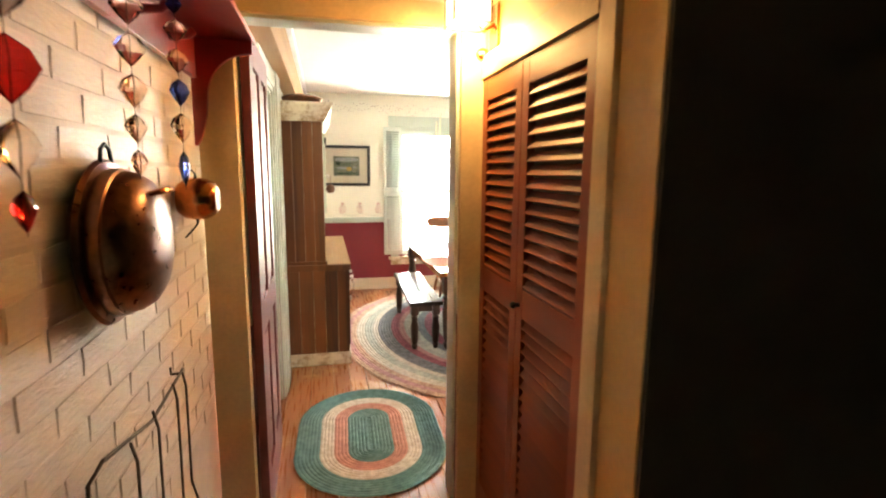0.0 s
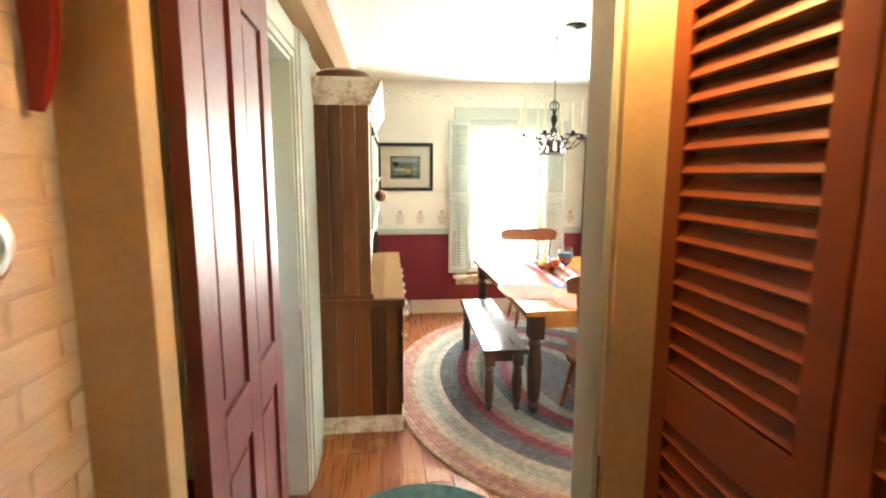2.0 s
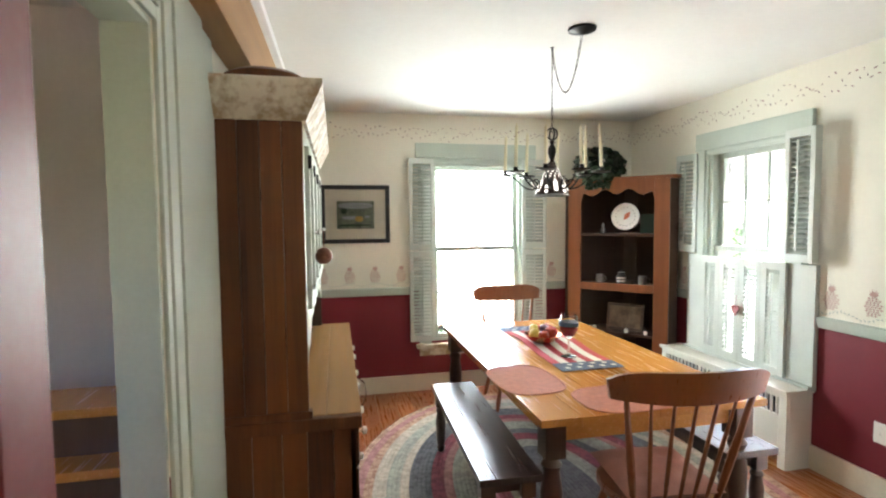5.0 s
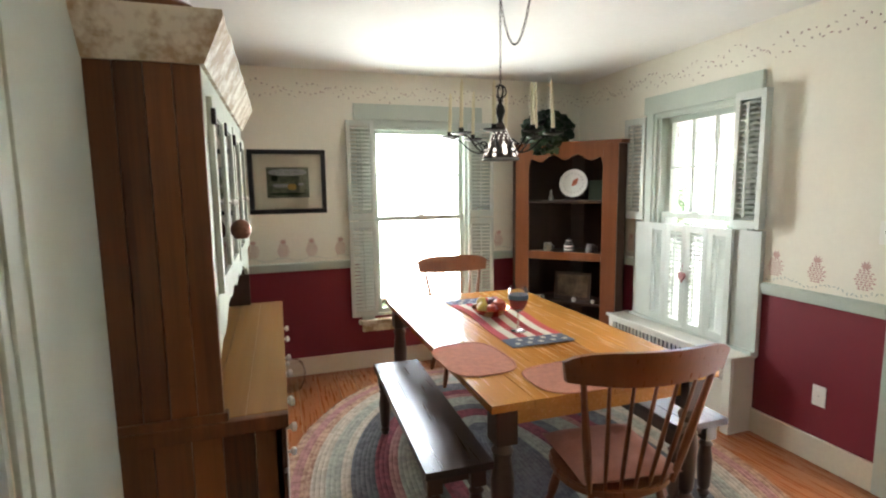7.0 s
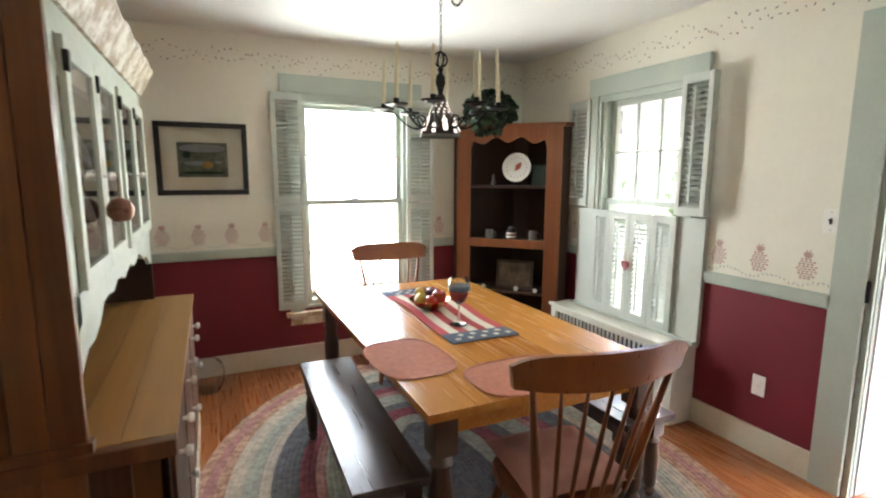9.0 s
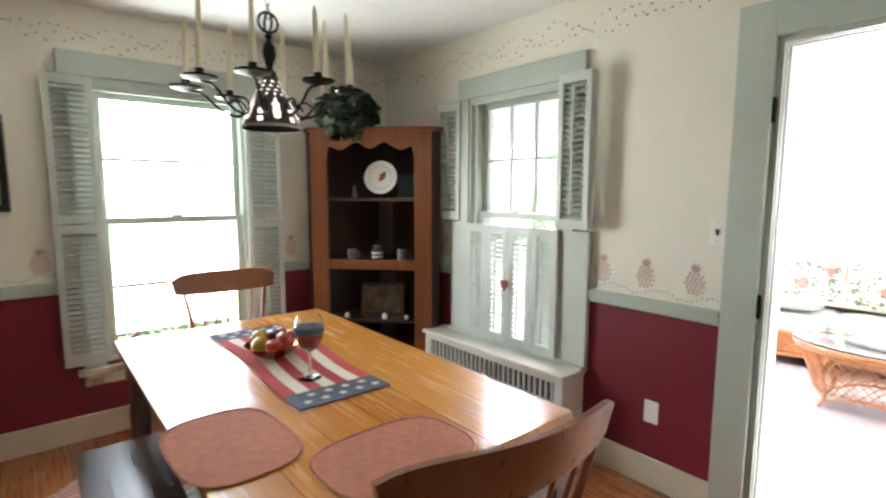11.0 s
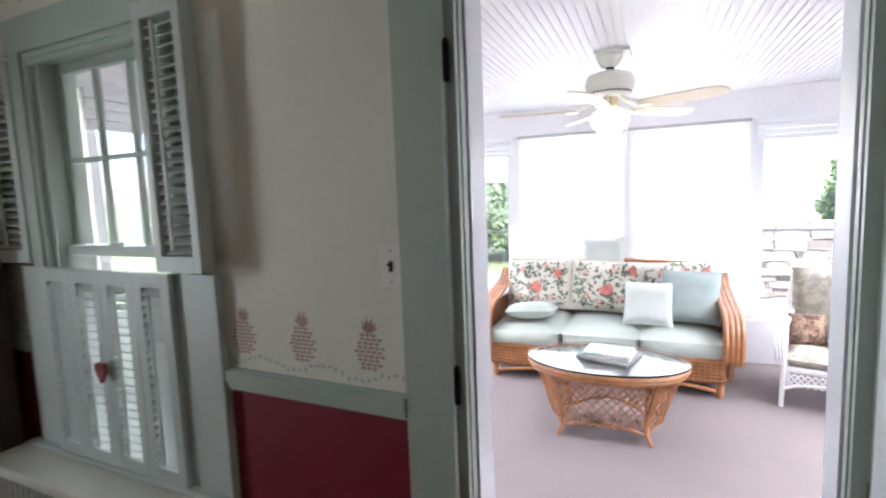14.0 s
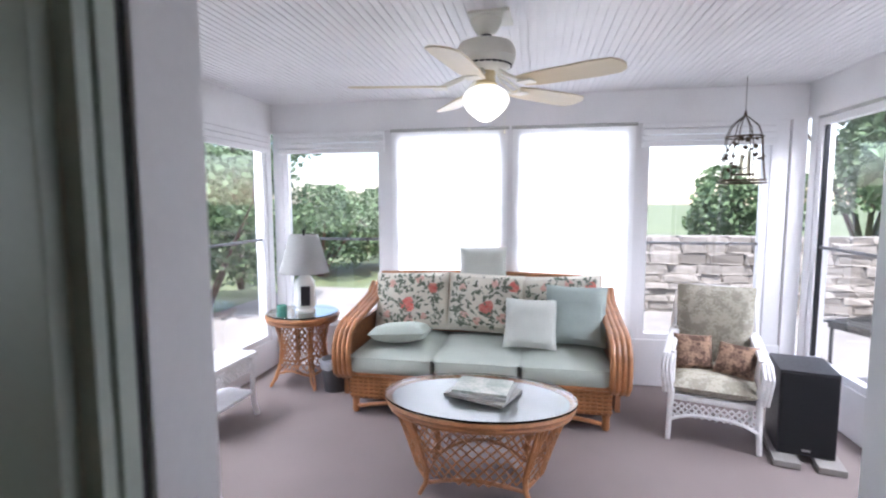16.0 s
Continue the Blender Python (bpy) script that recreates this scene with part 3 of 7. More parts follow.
# ---- radiator cover ----
rad = thing("radiator_cover", "cream enamelled metal radiator cover below the window", "radiator", pose(2.845, 4.45, 0))
bm = B()
box(bm, -0.02, XE - 2.847, -0.015, 1.20, 0.475, 0.50, 0.008)
part("top", bm, RADIATOR, rad)
bm = B()
box(bm, 0, 0.018, 0, 0.055, 0, 0.474, 0.003)
box(bm, 0, 0.018, 1.13, 1.185, 0, 0.474, 0.003)
box(bm, 0, 0.018, 0.055, 1.13, 0.44, 0.474)
box(bm, 0, 0.018, 0.055, 1.13, 0.08, 0.33)
part("front_panel", bm, RADIATOR, rad)
for y0 in (0.0, 1.167):
    bm = B()
    box(bm, 0.019, XE - 2.85, y0, y0 + 0.018, 0, 0.474)
    part("side_panel", bm, RADIATOR, rad)
bm = B()
box(bm, 0.03, 0.04, 0.05, 1.14, 0.32, 0.45)
part("backing", bm, BLACK, rad)
gm = B()
box(gm, 0.002, 0.016, -0.006, 0.006, 0.33, 0.44, 0.002)
me = finish(gm, "grille_bar", RADIATOR)
for k in range(27):
    same_part("grille_bar", me, rad, pose(0, 0.075 + 0.04 * k, 0))

# ---- porch doorway ----
bm = B()
for y0, y1 in ((DOOR_E[0] - 0.14, DOOR_E[0]), (DOOR_E[1], DOOR_E[1] + 0.138)):
    box(bm, XE - 0.024, XE, y0, y1, 0, 2.22, 0.005)
box(bm, XE - 0.0235, XE, DOOR_E[0], DOOR_E[1], DOOR_E[2], 2.219, 0.005)
structure("trim_porch_door", bm, SAGE, "sage green flat casing round the porch doorway", "door casing")
bm = B()
for y0, y1 in ((DOOR_E[0], DOOR_E[0] + 0.03), (DOOR_E[1] - 0.03, DOOR_E[1])):
    box(bm, XE + 0.066, XE + THICK + 0.037, y0, y1, 0, DOOR_E[2], 0.003)
box(bm, XE + 0.066, XE + THICK + 0.037, DOOR_E[0] + 0.03, DOOR_E[1] - 0.03, DOOR_E[2] - 0.03, DOOR_E[2], 0.003)
structure("trim_porch_jamb", bm, PORCH_WHITE, "white painted jamb of the porch doorway", "door casing")
bm = B()
for x0, x1, d in ((0.0, 0.017, 0.026), (0.017, 0.024, 0.016), (0.024, 0.048, 0.028)):
    box(bm, XE + x0, XE + x1, DOOR_E[0], DOOR_E[0] + d, 0, DOOR_E[2], 0.001)
    box(bm, XE + x0, XE + x1, DOOR_E[1] - d, DOOR_E[1], 0, DOOR_E[2], 0.001)
    box(bm, XE + x0, XE + x1, DOOR_E[0] + d, DOOR_E[1] - d, DOOR_E[2] - d, DOOR_E[2], 0.001)
structure("trim_porch_rebate", bm, SAGE, "sage green rebated door frame with worn grooves", "door casing")
bm = B()
for y0, y1 in ((DOOR_E[0], DOOR_E[0] + 0.022), (DOOR_E[1] - 0.022, DOOR_E[1])):
    box(bm, XE + 0.049, XE + 0.065, y0, y1, 0, DOOR_E[2])
box(bm, XE + 0.049, XE + 0.065, DOOR_E[0] + 0.022, DOOR_E[1] - 0.022, DOOR_E[2] - 0.022, DOOR_E[2])
structure("trim_weather_strip", bm, BLACK, "black weather strip in the porch door frame", "weather strip")
for z in (0.95, 1.75):
    bm = B()
    lathe(bm, [(0.009, 0), (0.009, 0.09), (0.005, 0.10)], 10)
    solid("hinge", bm, IRON, "small black hinge on the porch door frame", "hinge").matrix_basis = pose(XE - 0.006, DOOR_E[1] - 0.005, z)

porch_door = thing("door_2", "open white glazed porch door", "door", pose(XE - 0.03, DOOR_E[0] - 0.015, 0, 0, 0, 188), kind="structure")
bm = B()
for a, b in ((0, 0.10), (0.66, 0.76)):
    box(bm, a, b, -0.02, 0.02, 0.02, 2.04, 0.003)
for a, b in ((0.02, 0.22), (1.0, 1.09), (1.94, 2.04)):
    box(bm, 0.10, 0.66, -0.02, 0.02, a, b, 0.003)
part("door_frame", bm, PORCH_WHITE, porch_door)
for a, b in ((0.22, 1.0), (1.09, 1.94)):
    bm = B()
    box(bm, 0.10, 0.66, -0.003, 0.003, a, b)
    part("pane", bm, PANE, porch_door).visible_shadow = False

# ---- red panelled hall door, open along the west wall ----
hall_door = thing("door_1", "open barn-red gloss painted panelled door", "door", pose(-0.172, 1.985, 0, 0, 0, 1.0), kind="structure")
bm = B()
W, H = 0.75, 2.08
for y0, y1 in ((0, 0.11), (0.32, 0.43), (0.64, W)):
    box(bm, -0.036, 0, y0, y1, 0.01, H, 0.003)
for z0, z1 in ((0.01, 0.22), (0.86, 1.0), (1.96, H)):
    for y0, y1 in ((0.11, 0.32), (0.43, 0.64)):
        box(bm, -0.036, 0, y0, y1, z0, z1, 0.002)
part("stiles", bm, RED_GLOSS, hall_door)
for z0, z1 in ((0.22, 0.86), (1.0, 1.96)):
    for y0, y1 in ((0.11, 0.32), (0.43, 0.64)):
        bm = B()
        box(bm, -0.028, -0.012, y0, y1, z0, z1)
        box(bm, -0.030, -0.006, y0 + 0.028, y1 - 0.028, z0 + 0.03, z1 - 0.03, 0.005)
        part("panel", bm, RED_GLOSS, hall_door)

# ---- louvred closet doors in the hall ----
def louvre_leaf(y0, y1):
    lf = thing("louvred_door", "red-brown stained wooden louvred closet door, closed", "door", pose(HALL_R - 0.012, y0, 0), group="closet doors")
    w = y1 - y0
    s = 0.055
    bm = B()
    for a, b in ((0, s), (w - s, w)):
        box(bm, 0, 0.03, a, b, 0.02, 1.925, 0.003)
    for a, b in ((0.02, 0.14), (1.045, 1.15), (1.84, 1.925)):
        box(bm, 0.001, 0.029, s, w - s, a, b, 0.002)
    part("frame", bm, LOUVRE_WOOD, lf)
    sm = B()
    box(sm, -0.02, 0.02, s - 0.004, w - s + 0.004, -0.004, 0.004, 0.002)
    me = finish(sm, "slat", LOUVRE_WOOD)
    for a, b, n in ((0.14, 1.045, 21), (1.15, 1.84, 16)):
        for k in range(n):
            same_part("slat", me, lf, pose(0.015, 0, a + (b - a) * (k + 0.5) / n, 0, -55, 0))
    return lf


near_leaf = louvre_leaf(1.055, 1.54)
far_leaf = louvre_leaf(1.545, 1.975)
bm = B()
lathe(bm, [(0.008, 0), (0.008, 0.012), (0.014, 0.02), (0.010, 0.03), (0.0, 0.032)], 12, pose(-0.001, 0.455, 1.09, 0, -90, 0))
part("knob", bm, IRON, near_leaf)
for z in (0.30, 1.60):
    bm = B()
    box(bm, HALL_R - 0.026, HALL_R - 0.002, 1.982, 2.004, z - 0.03, z + 0.09, 0.003)
    solid("hinge", bm, IRON, "black iron hinge on the closet casing", "hinge")
bm = B()
box(bm, HALL_R - 0.02, HALL_R, 0.975, 1.05, 0, 2.02, 0.004)
box(bm, HALL_R - 0.022, HALL_R, 1.05, 2.0, 1.93, 2.02, 0.004)
structure("trim_closet", bm, HALL_TRIM, "cream casing round the closet doors", "door casing")

# ---- porch shell ----
PORCH = pose(XE + THICK, 3.3, 0, 0, 0, 3.0)   # porch frame: x outward, y along the house
PX, PY0, PY1, PZ = 3.42, -2.0, 2.06, 2.22    # depth, south end, north end, ceiling


def on_porch(ob):
    ob.matrix_basis = PORCH @ ob.matrix_basis
    return ob


def porch_structure(name, bm, material, label, category):
    return on_porch(structure(name, bm, material, label, category))


bm = B()
box(bm, -0.1, PX + 0.12, PY0 - 0.3, PY1 + 0.3, -0.10, -0.003)
porch_structure("floor_porch", bm, CARPET, "mauve grey porch carpet", "floor")
bm = B()
box(bm, 0.0, PX + 0.12, PY0 - 0.3, PY1 + 0.12, PZ + 0.006, PZ + 0.1)
y = PY0 - 0.02
while y < PY1:
    box(bm, 0.0, PX, y, y + 0.034, PZ, PZ + 0.008, 0.002)
    y += 0.042
porch_ceiling = bm
bm = B()
box(bm, 2.88, 3.02, PY0 - 0.66, PY0 - 0.30, PZ + 0.006, PZ + 0.1, 0.004)
porch_structure("trim_rafter", bm, PORCH_WHITE, "white rafter end outside the porch", "rafter")
bm = porch_ceiling
porch_structure("ceiling_porch", bm, PORCH_WHITE, "white beadboard porch ceiling", "ceiling")
for side, x0, x1, y0, y1 in (("east", PX - 0.02, PX + 0.12, PY0, PY1), ("north", 0.02, PX, PY1, PY1 + 0.14), ("south", 0.0, PX, PY0 - 0.14, PY0)):
    bm = B()
    box(bm, x0, x1, y0, y1, 1.98, PZ + 0.005, 0.004)
    porch_structure("trim_porch_beam_" + side, bm, PORCH_WHITE, "white painted header beam", "beam")
    bm = B()
    box(bm, x0, x1, y0, y1, 0.0, {"east": 0.36, "north": 0.24, "south": 0.30}[side], 0.004)
    porch_structure("wall_porch_" + side, bm, PORCH_WHITE, "low white painted porch wall", "wall")


def porch_window(name, m, w, z0, z1, shade, glazed=True):
    """A tall porch window, w wide, centred on x, facing -y, with its shade drawn down by the given share."""
    win = thing(name, "white framed tall porch window", "window", m, kind="structure")
    bm = B()
    f = 0.045
    for x in (-w / 2, w / 2 - f):
        box(bm, x, x + f, -0.03, 0.03, z0, z1, 0.004)
    for z in (z0, z1 - f):
        box(bm, -w / 2 + f, w / 2 - f, -0.03, 0.03, z, z + f, 0.004)
    part("window_frame", bm, PORCH_WHITE, win)
    bm = B()
    box(bm, -w / 2 + f, w / 2 - f, -0.012, 0.012, 1.09, 1.108)
    part("glazing_bar", bm, mat("grey_metal", (0.25, 0.25, 0.26), 0.4, 0.6), win)
    bm = B()
    box(bm, -w / 2 + f, w / 2 - f, -0.003, 0.003, z0 + f, z1 - f)
    part("pane", bm, PANE, win).visible_shadow = False
    if shade < 0:
        for x in (-w / 2 + f, w / 2 - f - 0.012):
            bm = B()
            box(bm, x, x + 0.012, -0.016, 0.016, z0 + f, z1 - f)
            part("gasket", bm, BLACK, win, "black rubber gasket")
        return win
    if shade > 0.5:
        bm = B()
        n = 14
        lo, hi = z1 - (z1 - z0) * shade, z1 + 0.01
        rows = [[bm.verts.new((-w / 2 - 0.02 + (w + 0.04) * i / n, -0.055 + 0.006 * noise.noise(Vector((i * 0.7, j * 0.5, w))), lo + (hi - lo) * j / 8)) for i in range(n + 1)] for j in range(9)]
        for a, b in zip(rows, rows[1:]):
            for i in range(n):
                bm.faces.new((a[i], a[i + 1], b[i + 1], b[i]))
        part("shade", bm, BLIND, win, "drawn white translucent shade")
        bm = B()
        tube(bm, [(-w / 2 - 0.03, -0.05, hi + 0.008), (w / 2 + 0.03, -0.05, hi + 0.008)], 0.014, 10)
        part("shade_roller", bm, SHADE_PAPER, win)
    else:
        bm = B()
        hi = z1 + 0.02
        for k in range(4):
            box(bm, -w / 2 - 0.02, w / 2 + 0.02, -0.075 + 0.006 * (k % 2), -0.045, hi - 0.17 + 0.043 * k, hi - 0.13 + 0.043 * k, 0.006)
        part("shade", bm, PORCH_WHITE, win, "gathered white fabric shade")
    return win


e = PX + 0.03
for k, (y0, y1, shade) in enumerate(((-1.78, -0.92, 0.0), (-0.84, 0.02, 0.97), (0.10, 0.99, 0.97), (1.09, 1.98, 0.0))):
    porch_window("window_%d" % (k + 3), PORCH @ pose(e, (y0 + y1) / 2, 0, 0, 0, -90), y1 - y0, 0.36, 1.96, shade)
for k, (x0, x1) in enumerate(((0.15, 1.72), (1.80, 3.30))):
    porch_window("window_%d" % (k + 7), PORCH @ pose((x0 + x1) / 2, PY1 + 0.04, 0), x1 - x0, 0.24, 1.96, 0.0)
for k, (x0, x1) in enumerate(((0.15, 1.50), (1.58, 3.28))):
    porch_window("window_%d" % (k + 9), PORCH @ pose((x0 + x1) / 2, PY0 - 0.04, 0, 0, 0, 180), x1 - x0, 0.30, 1.96, -1)
bm = B()
for y, w, d in ((-2.0, 0.10, 0.03), (-1.895, 0.115, 0.01), (-0.92, 0.08, 0.01), (0.02, 0.08, 0.01), (0.99, 0.10, 0.01), (1.98, 0.08, 0.01)):
    box(bm, PX - d, PX + 0.1, y, y + w, 0.0, 1.99, 0.004)
for x in (1.50, 3.28):
    box(bm, x, x + 0.08, PY0 - 0.12, PY0, 0.0, 1.99, 0.004)
for x in (1.72, 3.30):
    box(bm, x, x + 0.08, PY1, PY1 + 0.12, 0.0, 1.99, 0.004)
porch_structure("trim_porch_posts", bm, PORCH_WHITE, "white painted posts between the porch windows", "post")
bm = B()
box(bm, 0.0, 0.012, PY0, DOOR_E[0] - 3.3 - 0.05, 0, PZ)
box(bm, 0.03, 0.045, DOOR_E[1] - 3.3 + 0.02, 1.25, 0, 0.45)
box(bm, 0.0, 0.012, DOOR_E[1] - 3.3 + 0.02, 2.1, 2.1, PZ)
porch_structure("wall_porch_house", bm, PORCH_WHITE, "white painted house wall of the porch", "wall")

# ---- outdoors ----
bm = B()
box(bm, -300, 300, -300, 300, -0.45, -0.30)
structure("ground", bm, GRASS, "sunlit lawn round the house", "ground")
bm = B()
box(bm, 3.3, 11.5, -6, 1.4, -0.299, -0.24)
box(bm, 6.95, 11.5, 1.4, 8.2, -0.299, -0.24)
box(bm, 4.4, 6.95, 5.6, 8.2, -0.299, -0.24)
structure("terrace", bm, PAVING, "pale stone terrace outside the porch", "terrace")
# ---- dining room things ----
def turned_leg(bm, h, r, m=None, square=0.0):
    """A turned leg with beads, square block at the top."""
    top = h - square
    p = [(r * 0.55, 0), (r * 0.75, 0.02), (r * 0.9, 0.07 * h), (r * 0.6, 0.11 * h), (r * 0.85, 0.15 * h), (r * 0.95, 0.3 * h), (r * 1.05, 0.5 * h),
         (r * 0.75, 0.66 * h), (r * 1.0, 0.70 * h), (r * 0.62, 0.745 * h), (r * 1.0, 0.78 * h), (r * 0.8, top - 0.004), (r * 0.8, top)]
    p = [(a, z) for a, z in p if z <= top]
    lathe(bm, p, 16, m)
    if square:
        box(bm, -r, r, -r, r, top, h, 0.004, m)


TX0, TX1, TY0, TY1, TZ = 1.015, 2.135, 3.885, 5.86, 0.7125
table = thing("dining_table", "honey pine farmhouse dining table with dark turned legs", "table", pose((TX0 + TX1) / 2, (TY0 + TY1) / 2, 0.022))
tw, tl, th = TX1 - TX0, TY1 - TY0, TZ - 0.022
for k in range(6):
    bm = B()
    x = -tw / 2 + tw * k / 6
    box(bm, x + 0.0006, x + tw / 6 - 0.0006, -tl / 2, tl / 2, th - 0.034, th, 0.003)
    part("tabletop_board", bm, TABLE_WOOD, table)
bm = B()
for x in (-tw / 2 + 0.085, tw / 2 - 0.105):
    box(bm, x, x + 0.02, -tl / 2 + 0.1, tl / 2 - 0.1, th - 0.135, th - 0.035, 0.002)
for y in (-tl / 2 + 0.085, tl / 2 - 0.105):
    box(bm, -tw / 2 + 0.1, tw / 2 - 0.1, y, y + 0.02, th - 0.135, th - 0.035, 0.002)
part("apron", bm, TABLE_WOOD, table)
lm = B()
turned_leg(lm, th - 0.035, 0.047, square=0.16)
leg_me = finish(lm, "leg", DARK_WOOD)
for sx in (-1, 1):
    for sy in (-1, 1):
        same_part("leg", leg_me, table, pose(sx * (tw / 2 - 0.085), sy * (tl / 2 - 0.085), 0))


def bench(m, label):
    b = thing("bench", label, "bench", m, group="benches beside the table")
    L, w, h = 1.28, 0.285, 0.43
    bm = B()
    box(bm, -w / 2, w / 2, -L / 2, L / 2, h - 0.034, h, 0.005)
    part("seat", bm, BENCH_WOOD, b, "near-black polished seat plank")
    bm = B()
    for x in (-w / 2 + 0.04, w / 2 - 0.055):
        box(bm, x, x + 0.015, -L / 2 + 0.1, L / 2 - 0.1, h - 0.10, h - 0.035)
    for y in (-L / 2 + 0.07, L / 2 - 0.085):
        box(bm, -w / 2 + 0.06, w / 2 - 0.06, y, y + 0.015, h - 0.10, h - 0.035)
    part("apron", bm, DARK_WOOD, b)
    lm = B()
    turned_leg(lm, h - 0.035, 0.033, square=0.09)
    me = finish(lm, "leg", DARK_WOOD)
    for sx in (-1, 1):
        for sy in (-1, 1):
            same_part("leg", me, b, pose(sx * (w / 2 - 0.05), sy * (L / 2 - 0.075), 0))
    return b


left_bench = bench(pose(0.925, 4.585, 0.022, 0, 0, -1.5), "dark wooden bench with turned legs beside the table")
copy_thing(left_bench, pose(2.10, 4.56, 0.022, 0, 0, 0))


def windsor_chair(m, pad, crest=(0.43, 0.558), bow=0.065):
    """A spindle-back chair facing +y, its base at the middle of the seat."""
    c = thing("dining_chair", "orange maple spindle-back dining chair" + (" with a tufted pink pad" if pad else ""), "chair", m, group="chairs at the table ends")
    sh = 0.43
    bm = B()
    n = 28
    out = []
    for k in range(n):
        a = 2 * math.pi * k / n
        r = 1 + 0.06 * math.cos(2 * a)
        out.append((0.215 * r * math.copysign(abs(math.cos(a)) ** 0.75, math.cos(a)), 0.205 * math.copysign(abs(math.sin(a)) ** 0.75, math.sin(a)) + 0.0))
    slab(bm, out, sh - 0.035, sh)
    bmesh.ops.bevel(bm, geom=list(bm.edges), offset=0.008, segments=2, affect="EDGES")
    part("seat", bm, CHAIR_WOOD, c)
    for sx in (-1, 1):
        for sy in (-1, 1):
            bm = B()
            p0 = Vector((sx * 0.135, sy * 0.125, sh - 0.03))
            p1 = Vector((sx * 0.205, sy * 0.205, 0.0))
            ts = (0, 0.1, 0.25, 0.4, 0.5, 0.56, 0.62, 0.8, 0.92, 1)
            rs = (0.013, 0.014, 0.019, 0.021, 0.016, 0.02, 0.016, 0.019, 0.016, 0.012)
            tube(bm, [p0.lerp(p1, t) for t in ts], list(rs), 10)
            part("leg", bm, CHAIR_WOOD, c)
    bm = B()
    for sx in (-1, 1):
        tube(bm, [(sx * 0.177, -0.172, 0.17), (sx * 0.177, 0, 0.172), (sx * 0.177, 0.172, 0.17)], [0.008, 0.013, 0.008], 8)
    tube(bm, [(-0.17, 0, 0.171), (0, 0, 0.171), (0.17, 0, 0.171)], [0.008, 0.013, 0.008], 8)
    part("stretcher", bm, CHAIR_WOOD, c)

    def back(u, z):
        """A place on the curved, leaning back: u across from -1 to 1, z above the seat."""
        half = 0.185 + 0.10 * z / 0.55
        return Vector((u * half, -0.165 - 0.10 * z / 0.55 - bow * (1 - u * u) * (0.4 + z), sh + z))

    for k in range(7):
        u = -0.92 + 1.84 * k / 6
        bm = B()
        thick = 0.0125 if k in (0, 6) else 0.0068
        zs = (-0.01, 0.1, 0.2, 0.33, crest[0] + 0.03)
        rs = [thick * f for f in (0.9, 1.25, 1.3, 1.0, 0.85)]
        tube(bm, [back(u, z) for z in zs], rs, 8)
        part("spindle", bm, CHAIR_WOOD, c)
    bm = B()
    n = 20
    rows = []
    for k in range(n + 1):
        u = -1.12 + 2.24 * k / n
        e = 1 - 0.30 * abs(u / 1.12) ** 6
        lo, hi = crest[0] + 0.012 * u * u, crest[0] + (crest[1] - crest[0]) * e
        a, b = back(u, lo), back(u, hi)
        t = Vector((0, 0.011, 0))
        rows.append([bm.verts.new(p) for p in (a - t, a + t, b + t * 0.8, b - t * 0.8)])
    for p, q in zip(rows, rows[1:]):
        for j in range(4):
            bm.faces.new((p[j], p[(j + 1) % 4], q[(j + 1) % 4], q[j]))
    bm.faces.new(rows[0][::-1])
    bm.faces.new(rows[-1])
    bmesh.ops.bevel(bm, geom=[ed for ed in bm.edges if len(ed.link_faces) == 2 and ed.calc_face_angle(0) > 0.8], offset=0.004, segments=2, affect="EDGES")
    part("crest_rail", bm, CHAIR_WOOD, c)
    if pad:
        bm = B()
        pillow_shape(bm, 0.40, 0.39, 0.075, pose(0, 0.01, sh + 0.032), 0.3)
        for v in bm.verts:
            for tx in (-0.09, 0.09):
                for ty in (-0.08, 0.1):
                    d = math.hypot(v.co.x - tx, v.co.y - ty)
                    if v.co.z > sh + 0.03:
                        v.co.z -= 0.022 * math.exp(-(d / 0.035) ** 2)
        part("pad", bm, PINK_PAD, c, "dusty pink tufted seat pad")
    return c


windsor_chair(pose(1.485, 3.80, 0.022, 0, 0, -7), True)
windsor_chair(pose(1.64, 5.90, 0.022, 0, 0, 177), False, (0.385, 0.52), 0.03)

# ---- hutch ----
hutch = thing("hutch", "old plank-sided brown hutch with chipped cream crown", "hutch", pose(XW + 0.005, 3.86, 0))
HD, HU, HL, HC, HT = 0.47, 0.30, 1.74, 0.82, 2.0
bm = B()
box(bm, 0, HD + 0.012, -0.012, HL, 0.0, 0.10, 0.005)
part("plinth", bm, CHIPPED, hutch, "chipped cream painted plinth")
xs = [0.0, 0.095, 0.20, 0.29, 0.385, HD]
for a, b in zip(xs, xs[1:]):
    bm = B()
    box(bm, a + 0.001, b - 0.001, 0, 0.022, 0.10, HC - 0.05, 0.003)
    part("side_board", bm, HUTCH_WOOD, hutch)
bm = B()
box(bm, -0.001, HD + 0.022, -0.012, 0.026, HC - 0.05, HC, 0.008)
part("side_moulding", bm, HUTCH_WOOD, hutch)
bm = B()
box(bm, 0, 0.02, 0.022, HL, 0.10, HC - 0.03)
box(bm, 0.02, HD - 0.01, HL - 0.022, HL, 0.10, HC - 0.03)
part("lower_carcass", bm, HUTCH_WOOD, hutch)
xs = [0.0, 0.12, 0.25, 0.36, HD + 0.022]
for a, b in zip(xs, xs[1:]):
    bm = B()
    box(bm, a + 0.0006, b - 0.0006, 0.026, HL + 0.01, HC - 0.022, HC, 0.002)
    part("counter_board", bm, HUTCH_TOP, hutch)
